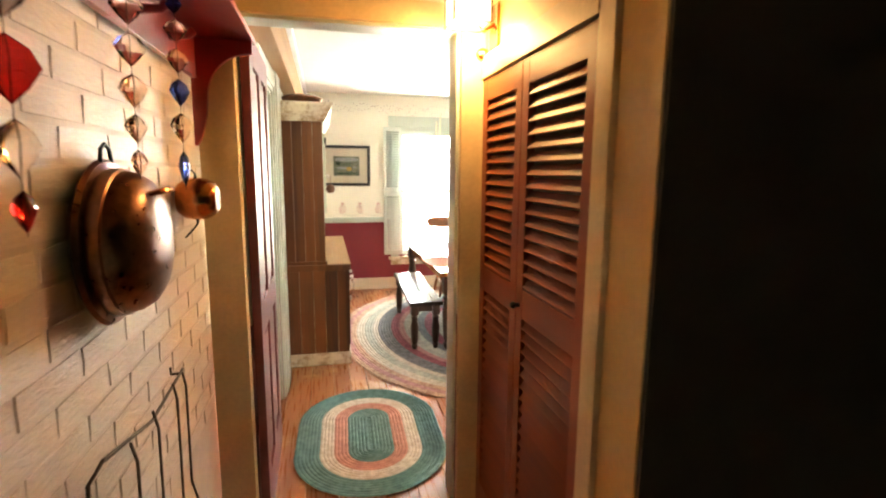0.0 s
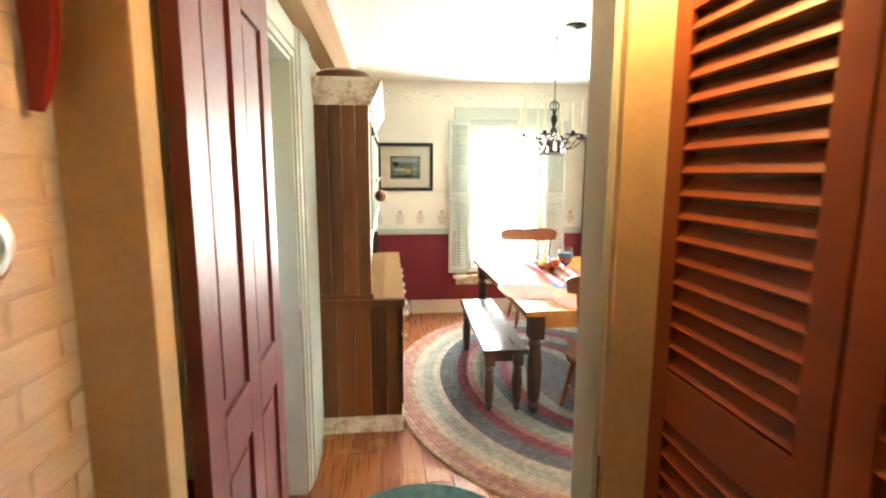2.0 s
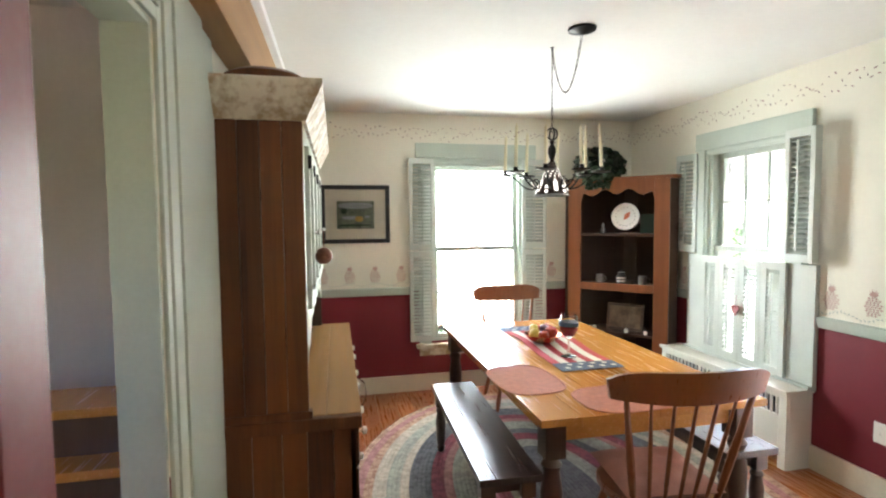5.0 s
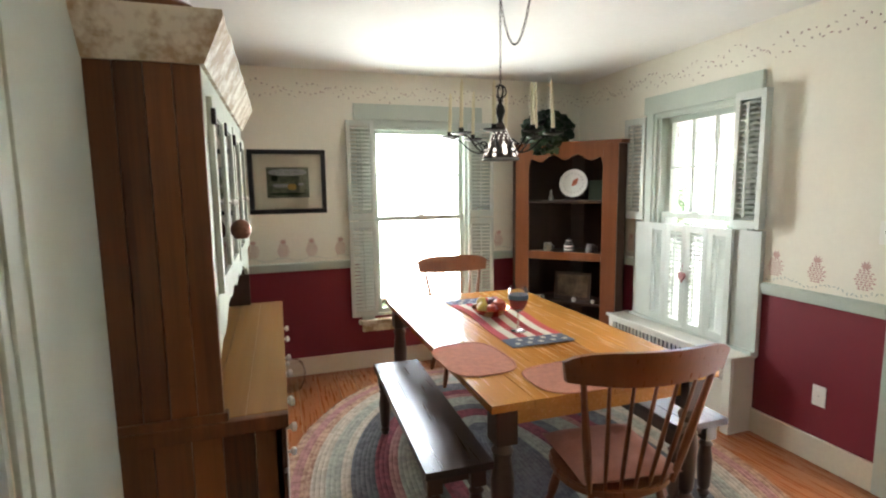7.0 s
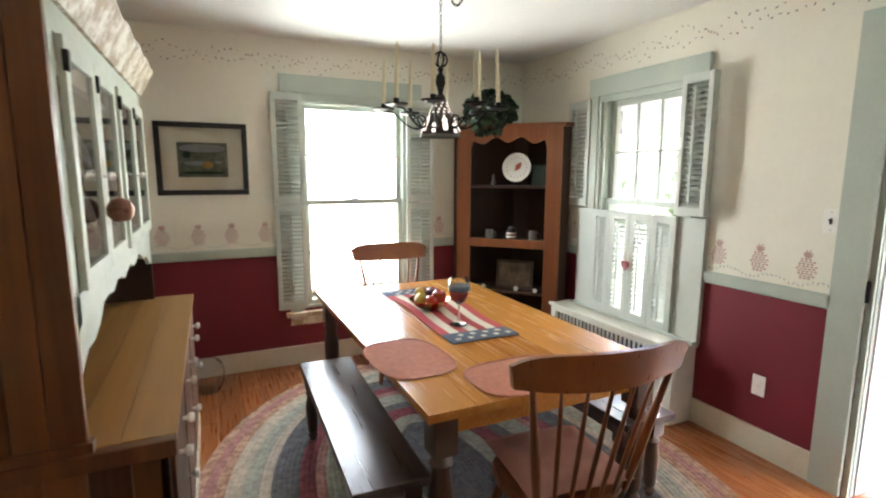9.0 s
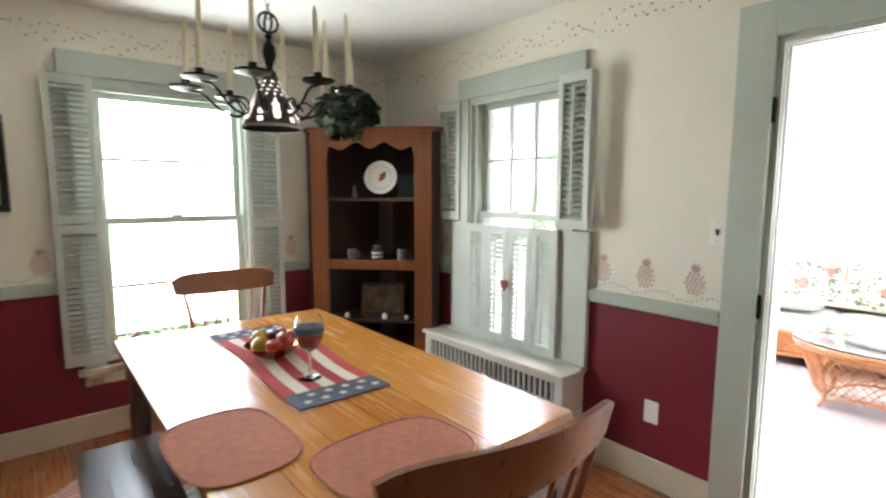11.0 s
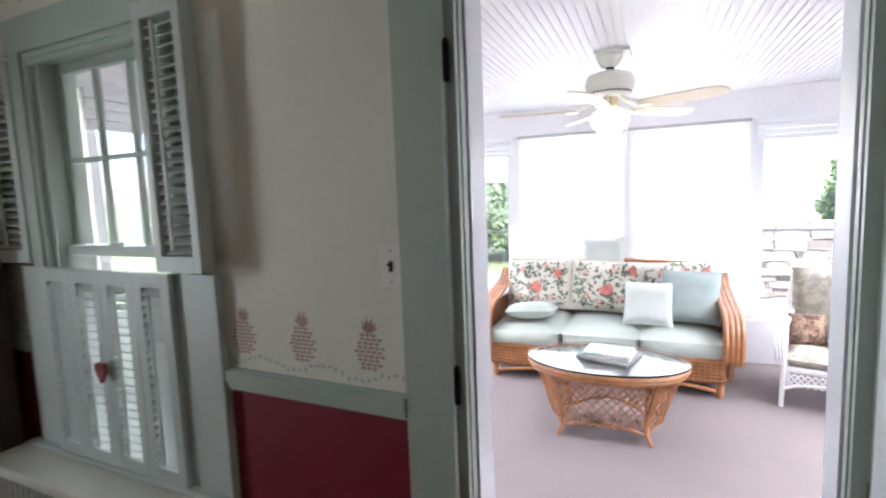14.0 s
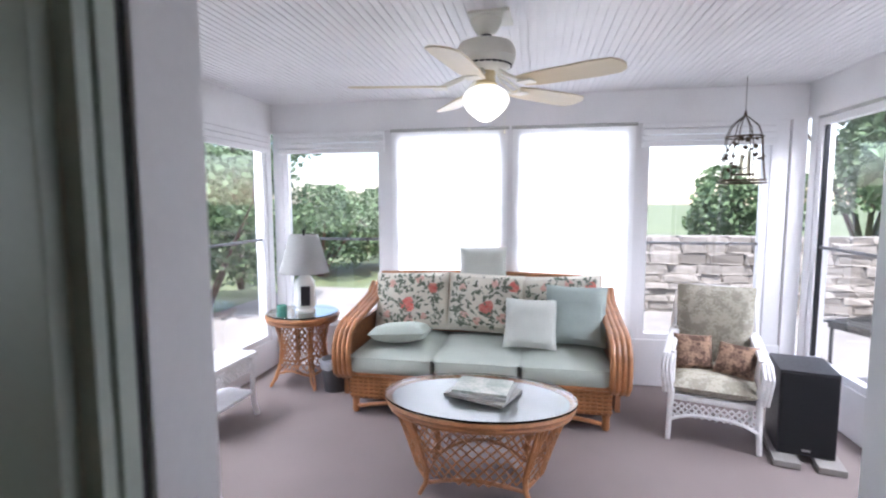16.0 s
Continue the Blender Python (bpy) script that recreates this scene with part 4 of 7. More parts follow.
# lower front: frame, drawers, doors
bm = B()
box(bm, HD - 0.02, HD, 0.0, HL, 0.10, 0.14)
box(bm, HD - 0.02, HD, 0.0, HL, HC - 0.06, HC - 0.023)
for y in (0, 0.56, 1.14, HL - 0.04):
    box(bm, HD - 0.02, HD, y, y + 0.04, 0.14, HC - 0.06)
part("face_frame", bm, HUTCH_WOOD, hutch)
for k in range(3):
    y0, y1 = 0.045 + 0.575 * k, 0.045 + 0.575 * k + 0.51
    bm = B()
    box(bm, HD - 0.012, HD + 0.012, y0, y1, 0.60, HC - 0.065, 0.004)
    dr = part("drawer", bm, HUTCH_WOOD, hutch, "worn brown drawer front")
    for y in (y0 + 0.14, y1 - 0.14):
        bm = B()
        lathe(bm, [(0.007, 0), (0.007, 0.014), (0.018, 0.022), (0.016, 0.036), (0.0, 0.04)], 12, pose(HD + 0.012, y, 0.68, 0, 90, 0))
        part("knob", bm, WHITE_CHINA, dr, "white china knob")
    bm = B()
    box(bm, HD - 0.012, HD + 0.01, y0, y1, 0.145, 0.585, 0.004)
    dd = part("cupboard_door", bm, HUTCH_WOOD, hutch, "worn brown cupboard door")
    bm = B()
    lathe(bm, [(0.007, 0), (0.007, 0.014), (0.018, 0.022), (0.016, 0.036), (0.0, 0.04)], 12, pose(HD + 0.01, y1 - 0.05, 0.42, 0, 90, 0))
    part("knob", bm, WHITE_CHINA, dd, "white china knob")
# upper case
xs = [0.0, 0.075, 0.15, 0.225, HU]
for a, b in zip(xs, xs[1:]):
    bm = B()
    box(bm, a + 0.001, b - 0.001, 0.0, 0.022, HC + 0.001, HT - 0.09, 0.003)
    part("side_board", bm, HUTCH_WOOD, hutch)
bm = B()
box(bm, 0, HU + 0.012, -0.01, 0.03, HC + 0.001, HC + 0.03, 0.005)
part("side_moulding", bm, HUTCH_WOOD, hutch)
bm = B()
box(bm, 0, 0.015, 0.022, HL - 0.02, HC + 0.001, HT - 0.09)
box(bm, 0.016, HU, HL - 0.045, HL - 0.02, HC + 0.001, HT - 0.09)
for z in (1.22, 1.50, 1.74):
    box(bm, 0.016, HU - 0.03, 0.023, HL - 0.046, z, z + 0.02)
part("upper_carcass", bm, CUPBOARD_DARK, hutch)
bm = B()
box(bm, HU - 0.02, HU, 0.022, 0.075, 1.13, HT - 0.09, 0.003)
box(bm, HU - 0.02, HU, 0.80, 0.88, 1.20, HT - 0.09, 0.003)
box(bm, HU - 0.02, HU, HL - 0.075, HL - 0.02, 1.13, HT - 0.09, 0.003)
box(bm, HU - 0.021, HU - 0.001, 0.075, HL - 0.075, HT - 0.16, HT - 0.09)
pts = [(0.022, 1.21), (0.022, 1.02)]
for k in range(21):
    y = 0.022 + (HL - 0.042) * k / 20
    pts.append((y, 1.02 + 0.11 * min(1, 4 * (k / 20), 4 * (1 - k / 20)) + 0.015 * math.sin(k * 1.9)))
pts += [(HL - 0.02, 1.02), (HL - 0.02, 1.21)]
slab(bm, pts, -0.01, 0.01, Matrix.Translation((HU - 0.01, 0, 0)) @ Matrix(((0, 0, 1, 0), (1, 0, 0, 0), (0, 1, 0, 0), (0, 0, 0, 1))))
part("upper_face_frame", bm, GREEN_CHIPPED, hutch, "pale green painted face frame with scalloped apron")
for y0, y1 in ((0.08, 0.44), (0.445, 0.80), (0.885, 1.27), (1.275, HL - 0.08)):
    bm = B()
    for a, b in ((y0, y0 + 0.045), (y1 - 0.045, y1)):
        box(bm, HU, HU + 0.018, a, b, 1.215, HT - 0.165, 0.003)
    for a, b in ((1.215, 1.265), (HT - 0.215, HT - 0.165)):
        box(bm, HU, HU + 0.018, y0 + 0.045, y1 - 0.045, a, b, 0.003)
    d = part("glass_door", bm, GREEN_CHIPPED, hutch, "pale green glazed cupboard door")
    bm = B()
    box(bm, HU + 0.006, HU + 0.010, y0 + 0.044, y1 - 0.044, 1.264, HT - 0.214)
    part("pane", bm, CLEAR, d)
    bm = B()
    lathe(bm, [(0.006, 0), (0.006, 0.012), (0.015, 0.02), (0.0, 0.034)], 12, pose(HU + 0.018, y1 - 0.02 if y0 in (0.08, 0.885) else y0 + 0.02, 1.50, 0, 90, 0))
    part("knob", bm, WHITE_CHINA, d)
    bm = B()
    box(bm, HU + 0.012, HU + 0.026, y0 - 0.006, y0 + 0.02, HT - 0.25, HT - 0.20, 0.003)
    part("hinge", bm, IRON, d)
# crown: flared and scalloped boards
bm = B()
prof = [(0.0, 0.0), (0.012, 0.0), (0.075, 0.115), (0.075, 0.135), (0.0, 0.135)]


def crown(bm, pts3):
    n = len(prof)
    rows = [[bm.verts.new(p) for p in row] for row in pts3]
    for a, b in zip(rows, rows[1:]):
        for j in range(n):
            bm.faces.new((a[j], a[(j + 1) % n], b[(j + 1) % n], b[j]))
    bm.faces.new(rows[0][::-1])
    bm.faces.new(rows[-1])


z0 = HT - 0.09
rows = [[(0.0, -d, z0 + z) for d, z in prof], [(HU + d, -d, z0 + z) for d, z in prof]]
n = 26
for k in range(1, n + 1):
    y = (HL - 0.02) * k / n
    wob = 0.010 * math.sin(k * 1.35)
    rows.append([(HU + d, y, z0 + z - (wob if z > 0.05 else 0)) for d, z in prof])
crown(bm, rows)
part("crown", bm, CHIPPED, hutch, "flared crown of chipped cream paint")
bm = B()
box(bm, 0, HU, 0.0, HL - 0.02, HT + 0.02, HT + 0.035)
part("top_board", bm, CHIPPED, hutch)
# plates behind the glass
for y in (0.25, 0.62, 1.08, 1.45):
    for z in (1.24, 1.52):
        bm = B()
        lathe(bm, [(0.0, 0), (0.05, 0.0), (0.095, 0.018), (0.098, 0.02), (0.05, 0.008), (0.0, 0.006)], 20, pose(0.06, y, z + 0.10, 0, 75, 0))
        solid("plate", bm, WHITE_CHINA, "white china plate stood up in the hutch", "plate", group="plates in the hutch").matrix_basis = pose(XW + 0.005, 3.86, 0)
bm = B()
lathe(bm, [(0.0, 0), (0.10, 0.0), (0.145, 0.03), (0.155, 0.06), (0.13, 0.075), (0.05, 0.082), (0, 0.085)], 22)
solid("lidded_basket", bm, HUTCH_WOOD, "round brown lidded basket on top of the hutch", "basket").matrix_basis = pose(XW + 0.16, 4.05, HT + 0.04)
bm = B()
lathe(bm, [(0.0, 0), (0.022, 0.002), (0.036, 0.02), (0.038, 0.045), (0.026, 0.066), (0.010, 0.074), (0, 0.076)], 14)
tube(bm, [(0, 0, 0.07), (0, 0, 0.15)], 0.002, 5)
solid("hanging_basket_ornament", bm, COPPER_DARK, "small reddish-brown gourd ornament hanging from a hutch knob", "ornament").matrix_basis = pose(XW + 0.005 + HU + 0.055, 3.86 + 0.42, 1.36)
bm = B()
lathe(bm, [(0.035, 0), (0.04, 0.01), (0.012, 0.02), (0.01, 0.08), (0.03, 0.10), (0.035, 0.17), (0.02, 0.18), (0.012, 0.2), (0, 0.2)], 16)
solid("candle_lantern", bm, COPPER, "small dark copper candle lamp on the hutch counter", "lamp").matrix_basis = pose(XW + 0.20, 4.20, HC)
bm = B()
lathe(bm, [(0.0, 0), (0.075, 0.0), (0.105, 0.06), (0.112, 0.13), (0.095, 0.20), (0.07, 0.22), (0.066, 0.22), (0.091, 0.198), (0.108, 0.13), (0.101, 0.06), (0.072, 0.005), (0.0, 0.005)], 20)
solid("glass_jar", bm, CLEAR, "large round clear glass jar on the floor beside the hutch", "jar").matrix_basis = pose(0.31, 6.15, 0.0)

# ---- corner cupboard ----
cup = thing("corner_cupboard", "cherry-stained open corner cupboard with scalloped top", "cupboard", pose(2.585, 5.925, 0, 0, 0, -46))
CW, CH = 0.86, 1.88
# local: front face along x at y 0, room towards -y, body behind
bm = B()
for x0, x1 in ((-CW / 2, -CW / 2 + 0.12), (CW / 2 - 0.12, CW / 2)):
    box(bm, x0, x1, -0.012, 0.012, 0, CH, 0.003)
part("stile", bm, CUPBOARD_WOOD, cup)
bm = B()
pts = [(-CW / 2 + 0.12, CH), (CW / 2 - 0.12, CH)]
for k in range(33):
    u = 1 - 2 * k / 32
    dip = 0.045 * (0.5 + 0.5 * math.cos(abs(u) * 3 * math.pi)) if abs(u) < 0.98 else 0.06
    pts.append((u * (CW / 2 - 0.12), CH - 0.075 - dip - 0.03 * abs(u) ** 3))
slab(bm, pts, -0.011, 0.011, pose(0, 0, 0, 90, 0, 0))
part("scalloped_header", bm, CUPBOARD_WOOD, cup)
bm = B()
box(bm, -CW / 2 + 0.12, CW / 2 - 0.12, -0.012, 0.012, 0.915, 0.985, 0.003)
part("shelf_rail", bm, CUPBOARD_WOOD, cup)
bm = B()
pts = [(-CW / 2 + 0.12, 0.16), (CW / 2 - 0.12, 0.16)]
for k in range(17):
    u = 1 - 2 * k / 16
    pts.append((u * (CW / 2 - 0.12), 0.02 + 0.06 * (1 - abs(u) ** 2)))
slab(bm, pts, -0.011, 0.011, pose(0, 0, 0, 90, 0, 0))
part("base_apron", bm, CUPBOARD_WOOD, cup)
# inside panels and shelves in a much darker brown than the cherry front
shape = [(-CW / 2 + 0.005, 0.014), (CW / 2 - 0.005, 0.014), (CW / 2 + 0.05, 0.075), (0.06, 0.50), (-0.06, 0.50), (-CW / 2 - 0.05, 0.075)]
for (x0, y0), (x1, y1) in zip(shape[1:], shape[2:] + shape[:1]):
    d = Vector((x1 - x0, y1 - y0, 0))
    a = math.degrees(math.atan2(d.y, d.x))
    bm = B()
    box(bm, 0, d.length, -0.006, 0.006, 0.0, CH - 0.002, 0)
    part("back_panel", bm, CUPBOARD_DARK, cup, "dark brown inside panel", m=pose(x0, y0, 0, 0, 0, a))
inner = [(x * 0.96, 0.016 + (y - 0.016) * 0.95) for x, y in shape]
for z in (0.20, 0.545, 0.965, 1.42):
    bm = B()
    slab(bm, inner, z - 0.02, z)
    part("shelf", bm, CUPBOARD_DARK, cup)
bm = B()
slab(bm, [(x * 1.05, y - 0.02 if y < 0.05 else y) for x, y in shape], CH, CH + 0.03)
part("cornice", bm, CUPBOARD_WOOD, cup)
CUPM = pose(2.585, 5.925, 0, 0, 0, -46)


def in_cupboard(ob, x, y, z, rx=0, rz=0):
    ob.matrix_basis = CUPM @ pose(x, y, z, rx, 0, rz)
    return ob


bm = B()
lathe(bm, [(0.0, 0), (0.07, 0.0), (0.115, 0.014), (0.12, 0.018), (0.07, 0.007), (0.0, 0.006)], 26)
plate = in_cupboard(solid("decorative_plate", bm, WHITE_CHINA, "white painted plate with a red bird on a stand", "plate"), 0.045, 0.13, 1.565, 80)
bm = B()
pts = [(0.035 * math.cos(a) * (1 + 0.4 * math.sin(2 * a)), 0.022 * math.sin(a)) for a in [2 * math.pi * k / 16 for k in range(16)]]
slab(bm, pts, 0.0065, 0.0082, pose(0.012, 0.008, 0, 0, 0, 40))
part("painted_bird", bm, mat("orange_red_glaze", (0.55, 0.12, 0.05), 0.3), plate)
bm = B()
for k in range(18):
    a = 2 * math.pi * k / 18
    slab(bm, [(0.083 + 0.006 * math.cos(q), 0.004 * math.sin(q)) for q in [2 * math.pi * j / 6 for j in range(6)]], 0.0135, 0.0155, pose(0, 0, 0, 0, 0, math.degrees(a)))
part("painted_rim", bm, PEWTER, plate)
bm = B()
for s in (-1, 1):
    tube(bm, [(s * 0.04, -0.05, 0.0), (s * 0.04, -0.04, 0.03), (s * 0.04, 0.01, 0.035), (s * 0.03, 0.035, 0.12)], 0.004, 6)
tube(bm, [(-0.04, -0.02, 0.033), (0.04, -0.02, 0.033)], 0.004, 6)
in_cupboard(solid("plate_stand", bm, IRON, "black wire plate stand on the cupboard shelf", "stand"), 0.045, 0.12, 1.42)
bm = B()
lathe(bm, [(0.0, 0), (0.02, 0.0), (0.024, 0.02), (0.012, 0.05), (0.014, 0.07), (0.008, 0.09), (0, 0.092)], 14)
in_cupboard(solid("pewter_figurine", bm, PEWTER, "small pale grey bell figurine on the shelf", "ornament"), -0.15, 0.12, 1.42)
bm = B()
box(bm, -0.065, 0.065, -0.006, 0.006, 0, 0.17, 0.003)
in_cupboard(solid("green_book", bm, mat("dark_green_cloth", (0.03, 0.07, 0.05), 0.6), "dark green book leaning in the cupboard", "book"), 0.23, 0.15, 1.42, -8)


def mug(x, y, z, rz):
    bm = B()
    lathe(bm, [(0.0, 0), (0.034, 0.0), (0.037, 0.01), (0.034, 0.085), (0.031, 0.085), (0.032, 0.012), (0.0, 0.01)], 18)
    tube(bm, [(0.034, 0, 0.07), (0.058, 0, 0.065), (0.06, 0, 0.035), (0.035, 0, 0.02)], 0.005, 8)
    return in_cupboard(solid("mug", bm, PEWTER, "grey pewter mug on the cupboard shelf", "mug", group="mugs on the shelf"), x, y, z, 0, rz)


mug(-0.165, 0.08, 0.965, -10)
mug(0.205, 0.08, 0.965, 5)
bm = B()
lathe(bm, [(0.0, 0), (0.035, 0.0), (0.042, 0.02), (0.042, 0.075), (0.03, 0.09), (0.03, 0.10), (0.022, 0.115), (0.006, 0.122), (0.008, 0.135), (0, 0.14)], 18)
jar = in_cupboard(solid("checked_jar", bm, BLACK, "small black and white striped lidded jar", "jar"), 0.025, 0.08, 0.965)
for z in (0.028, 0.055):
    bm = B()
    lathe(bm, [(0.0424, 0), (0.0434, 0.002), (0.0434, 0.012), (0.0424, 0.014)], 18, pose(0, 0, z))
    part("white_band", bm, WHITE_CHINA, jar)
for k in range(8):
    a = 2 * math.pi * k / 8
    bm = B()
    lathe(bm, [(0, 0), (0.006, 0.002), (0.006, 0.004), (0, 0.006)], 8, pose(0.024 * math.cos(a), 0.024 * math.sin(a), 0.108))
    part("white_dot", bm, WHITE_CHINA, jar)
frame_pic = in_cupboard(thing("framed_photo", "dark framed landscape picture leaning on the shelf", "picture"), 0.04, 0.15, 0.545, -10)
bm = B()
for a, b, c, d in ((-0.16, 0.16, 0.0, 0.025), (-0.16, 0.16, 0.215, 0.24), (-0.16, -0.135, 0.025, 0.215), (0.135, 0.16, 0.025, 0.215)):
    box(bm, a, b, -0.01, 0.01, c, d, 0.003)
part("frame", bm, DARK_WOOD, frame_pic)
bm = B()
box(bm, -0.136, 0.136, -0.002, 0.006, 0.024, 0.216)
part("print", bm, mat("sepia_landscape", (0.26, 0.17, 0.10), 0.5, second=(0.05, 0.03, 0.02), scale=9, fine=30, bump=0), frame_pic)
for x, r in ((-0.2, 0.02), (0.08, 0.022), (0.24, 0.018)):
    bm = B()
    lathe(bm, [(0, 0), (r * 0.7, 0.001), (r, r * 0.8), (r * 0.75, r * 1.6), (r * 0.3, r * 1.9), (0, r * 1.95)], 14)
    in_cupboard(solid("votive", bm, WHITE_CHINA, "tiny white china votive on the shelf", "votive", group="votives on the shelf"), x, 0.05, 0.545)
bm = B()
lathe(bm, [(0.0, 0), (0.06, 0.0), (0.10, 0.03), (0.125, 0.085), (0.12, 0.085), (0.092, 0.035), (0.0, 0.012)], 24)
in_cupboard(solid("wooden_bowl", bm, mat("pale_wooden_bowl", (0.55, 0.42, 0.28), 0.5), "pale wooden bowl of pine cones in the cupboard", "bowl"), 0.03, 0.12, 0.20)
for k in range(6):
    bm = B()
    for j in range(7):
        r = 0.026 * math.sin(math.pi * (j + 1) / 8.5)
        lathe(bm, [(r * 0.6, 0), (r, 0.004), (r * 0.7, 0.009)], 9, pose(0, 0, 0.008 * j))
    in_cupboard(solid("pine_cone", bm, DARK_WOOD, "brown pine cone in the bowl", "pine cone", group="cones in the bowl"), 0.02 + 0.055 * math.cos(k * 1.05), 0.12 + 0.05 * math.sin(k * 1.05), 0.235 + 0.008 * (k % 2), 40, 60 * k)


# ivy on top of the cupboard
def leaf_clump(bm, n, rx, ry, rz, size, seed, floor_z=-1):
    rnd = random.Random(seed)
    for _ in range(n):
        a, t = rnd.uniform(0, 2 * math.pi), rnd.uniform(-0.7, 1)
        rad = rnd.uniform(0.55, 1.05) * math.sqrt(max(0.05, 1 - t * t * 0.85))
        p = Vector((rx * rad * math.cos(a), ry * rad * math.sin(a), max(floor_z, rz * t)))
        s = size * rnd.uniform(0.6, 1.3)
        m = Matrix.Translation(p) @ pose(0, 0, 0, rnd.uniform(-70, 70), rnd.uniform(-70, 70), rnd.uniform(0, 360))
        pts = [(0, -s * 0.5, 0), (s * 0.42, -s * 0.12, s * 0.1), (s * 0.3, s * 0.3, s * 0.06), (0, s * 0.62, -s * 0.05), (-s * 0.3, s * 0.3, s * 0.06), (-s * 0.42, -s * 0.12, s * 0.1), (0, 0.05 * s, 0)]
        v = [bm.verts.new(m @ Vector(q)) for q in pts]
        for i in range(6):
            bm.faces.new((v[i], v[(i + 1) % 6], v[6]))


plant = thing("ivy_plant", "bushy dark green artificial ivy on the cupboard", "plant", pose(2.50, 6.08, CH + 0.03))
bm = B()
lathe(bm, [(0.0, 0), (0.07, 0.0), (0.095, 0.09), (0.10, 0.10), (0.09, 0.095), (0, 0.08)], 16)
part("pot", bm, DARK_WOOD, plant)
bm = B()
leaf_clump(bm, 560, 0.22, 0.18, 0.15, 0.06, 3)
bmesh.ops.translate(bm, vec=(0, 0, 0.10), verts=bm.verts)
before = len(bm.verts)
leaf_clump(bm, 150, 0.13, 0.08, 0.12, 0.06, 8)
bm.verts.ensure_lookup_table()
bmesh.ops.translate(bm, vec=(-0.13, -0.21, -0.02), verts=bm.verts[before:])
part("foliage", bm, LEAF, plant)

# ---- chandelier ----
CX, CY, CS = 1.372, 4.58, 0.89   # place and size of the fitting; CL is the ceiling in its own heights
CL = 1.668 + (CEIL - 1.682) / CS
chan = thing("chandelier", "black wrought-iron chandelier with cream candles and a pierced tin shade", "chandelier", pose(CX, CY, 1.682) @ Matrix.Diagonal((CS, CS, CS, 1)) @ pose(0, 0, -1.668))
bm = B()
lathe(bm, [(0.0, 0), (0.012, 0.0), (0.075, 0.018), (0.078, 0.03), (0.0, 0.03)], 22, pose(0.037, -0.309, CL - 0.03))
part("ceiling_canopy", bm, IRON, chan)


def chain(bm, pts, size=0.017):
    total = [Vector(p) for p in pts]
    for k in range(len(total) - 1):
        a, b = total[k], total[k + 1]
        mid, d = (a + b) / 2, (b - a)
        q = d.to_track_quat("X", "Z").to_matrix().to_4x4()
        ring = [(0.62 * d.length * math.cos(t), 0.0065 * math.sin(t), 0) for t in [2 * math.pi * j / 10 for j in range(10)]]
        tube(bm, ring, 0.0018, 5, True, m=Matrix.Translation(mid) @ q @ pose(0, 0, 0, 90 * (k % 2), 0, 0))


bm = B()
n = 20
chain(bm, [(0, 0, CL - 0.025 - (CL - 2.085) * k / n) for k in range(n + 1)])
part("drop_chain", bm, IRON, chan)
bm = B()
n = 30
sw = []
for k in range(n + 1):
    u = k / n
    sw.append((0.037 * (1 - u), -0.309 * (1 - u), CL - 0.03 - 0.28 * (1 - (2 * u - 1) ** 2)))
chain(bm, sw)
part("swag_chain", bm, IRON, chan)
bm = B()
lathe(bm, [(0.0, 0), (0.006, 0.0), (0.006, 0.02), (0.012, 0.026), (0.0, 0.028)], 10, pose(0, 0, CL - 0.03))
part("ceiling_hook", bm, IRON, chan)
bm = B()
tube(bm, [(0.036 * math.cos(t), 0, 2.048 + 0.036 * math.sin(t)) for t in [2 * math.pi * k / 18 for k in range(18)]], 0.005, 6, True)
tube(bm, [(0, 0.036 * math.cos(t), 2.048 + 0.036 * math.sin(t)) for t in [2 * math.pi * k / 18 for k in range(18)]], 0.005, 6, True)
part("ring", bm, IRON, chan)
bm = B()
lathe(bm, [(0.0, 1.80), (0.012, 1.80), (0.024, 1.83), (0.014, 1.86), (0.012, 1.89), (0.026, 1.935), (0.022, 1.965), (0.009, 1.985), (0.016, 2.0), (0.006, 2.012), (0, 2.014)], 16)
part("stem", bm, IRON, chan)
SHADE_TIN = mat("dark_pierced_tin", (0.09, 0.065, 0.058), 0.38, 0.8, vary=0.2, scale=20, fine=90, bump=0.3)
shade_line = [(0.020, 1.875), (0.036, 1.835), (0.062, 1.775), (0.090, 1.715), (0.102, 1.668)]
bm = B()
lathe(bm, shade_line + [(r - 0.003, z) for r, z in shade_line[::-1]], 26)
shade = part("tin_shade", bm, SHADE_TIN, chan, "dark pierced tin shade")
bm = B()
lathe(bm, [(0.1055, 1.664), (0.1055, 1.676), (0.0985, 1.676), (0.0985, 1.664), (0.1055, 1.664)], 26)
part("shade_rim", bm, TIN, shade, "bright tin rim")
hm = B()
lathe(hm, [(0, -0.002), (0.0050, 0), (0, 0.002)], 8)
SHADE_GLOW = glow("lamp_glow_hole", (1.0, 0.90, 0.80), 0.13)
hole_me = finish(hm, "pierced_hole", SHADE_GLOW)
for r, z, n in ((0.0385, 1.832, 9), (0.045, 1.816, 10), (0.052, 1.80, 12), (0.0585, 1.785, 13)):
    for k in range(n):
        a = 2 * math.pi * (k + 0.5 * (n % 2)) / n
        same_part("pierced_hole", hole_me, shade, pose((r + 0.001) * math.cos(a), (r + 0.001) * math.sin(a), z, 0, 66, math.degrees(a)))
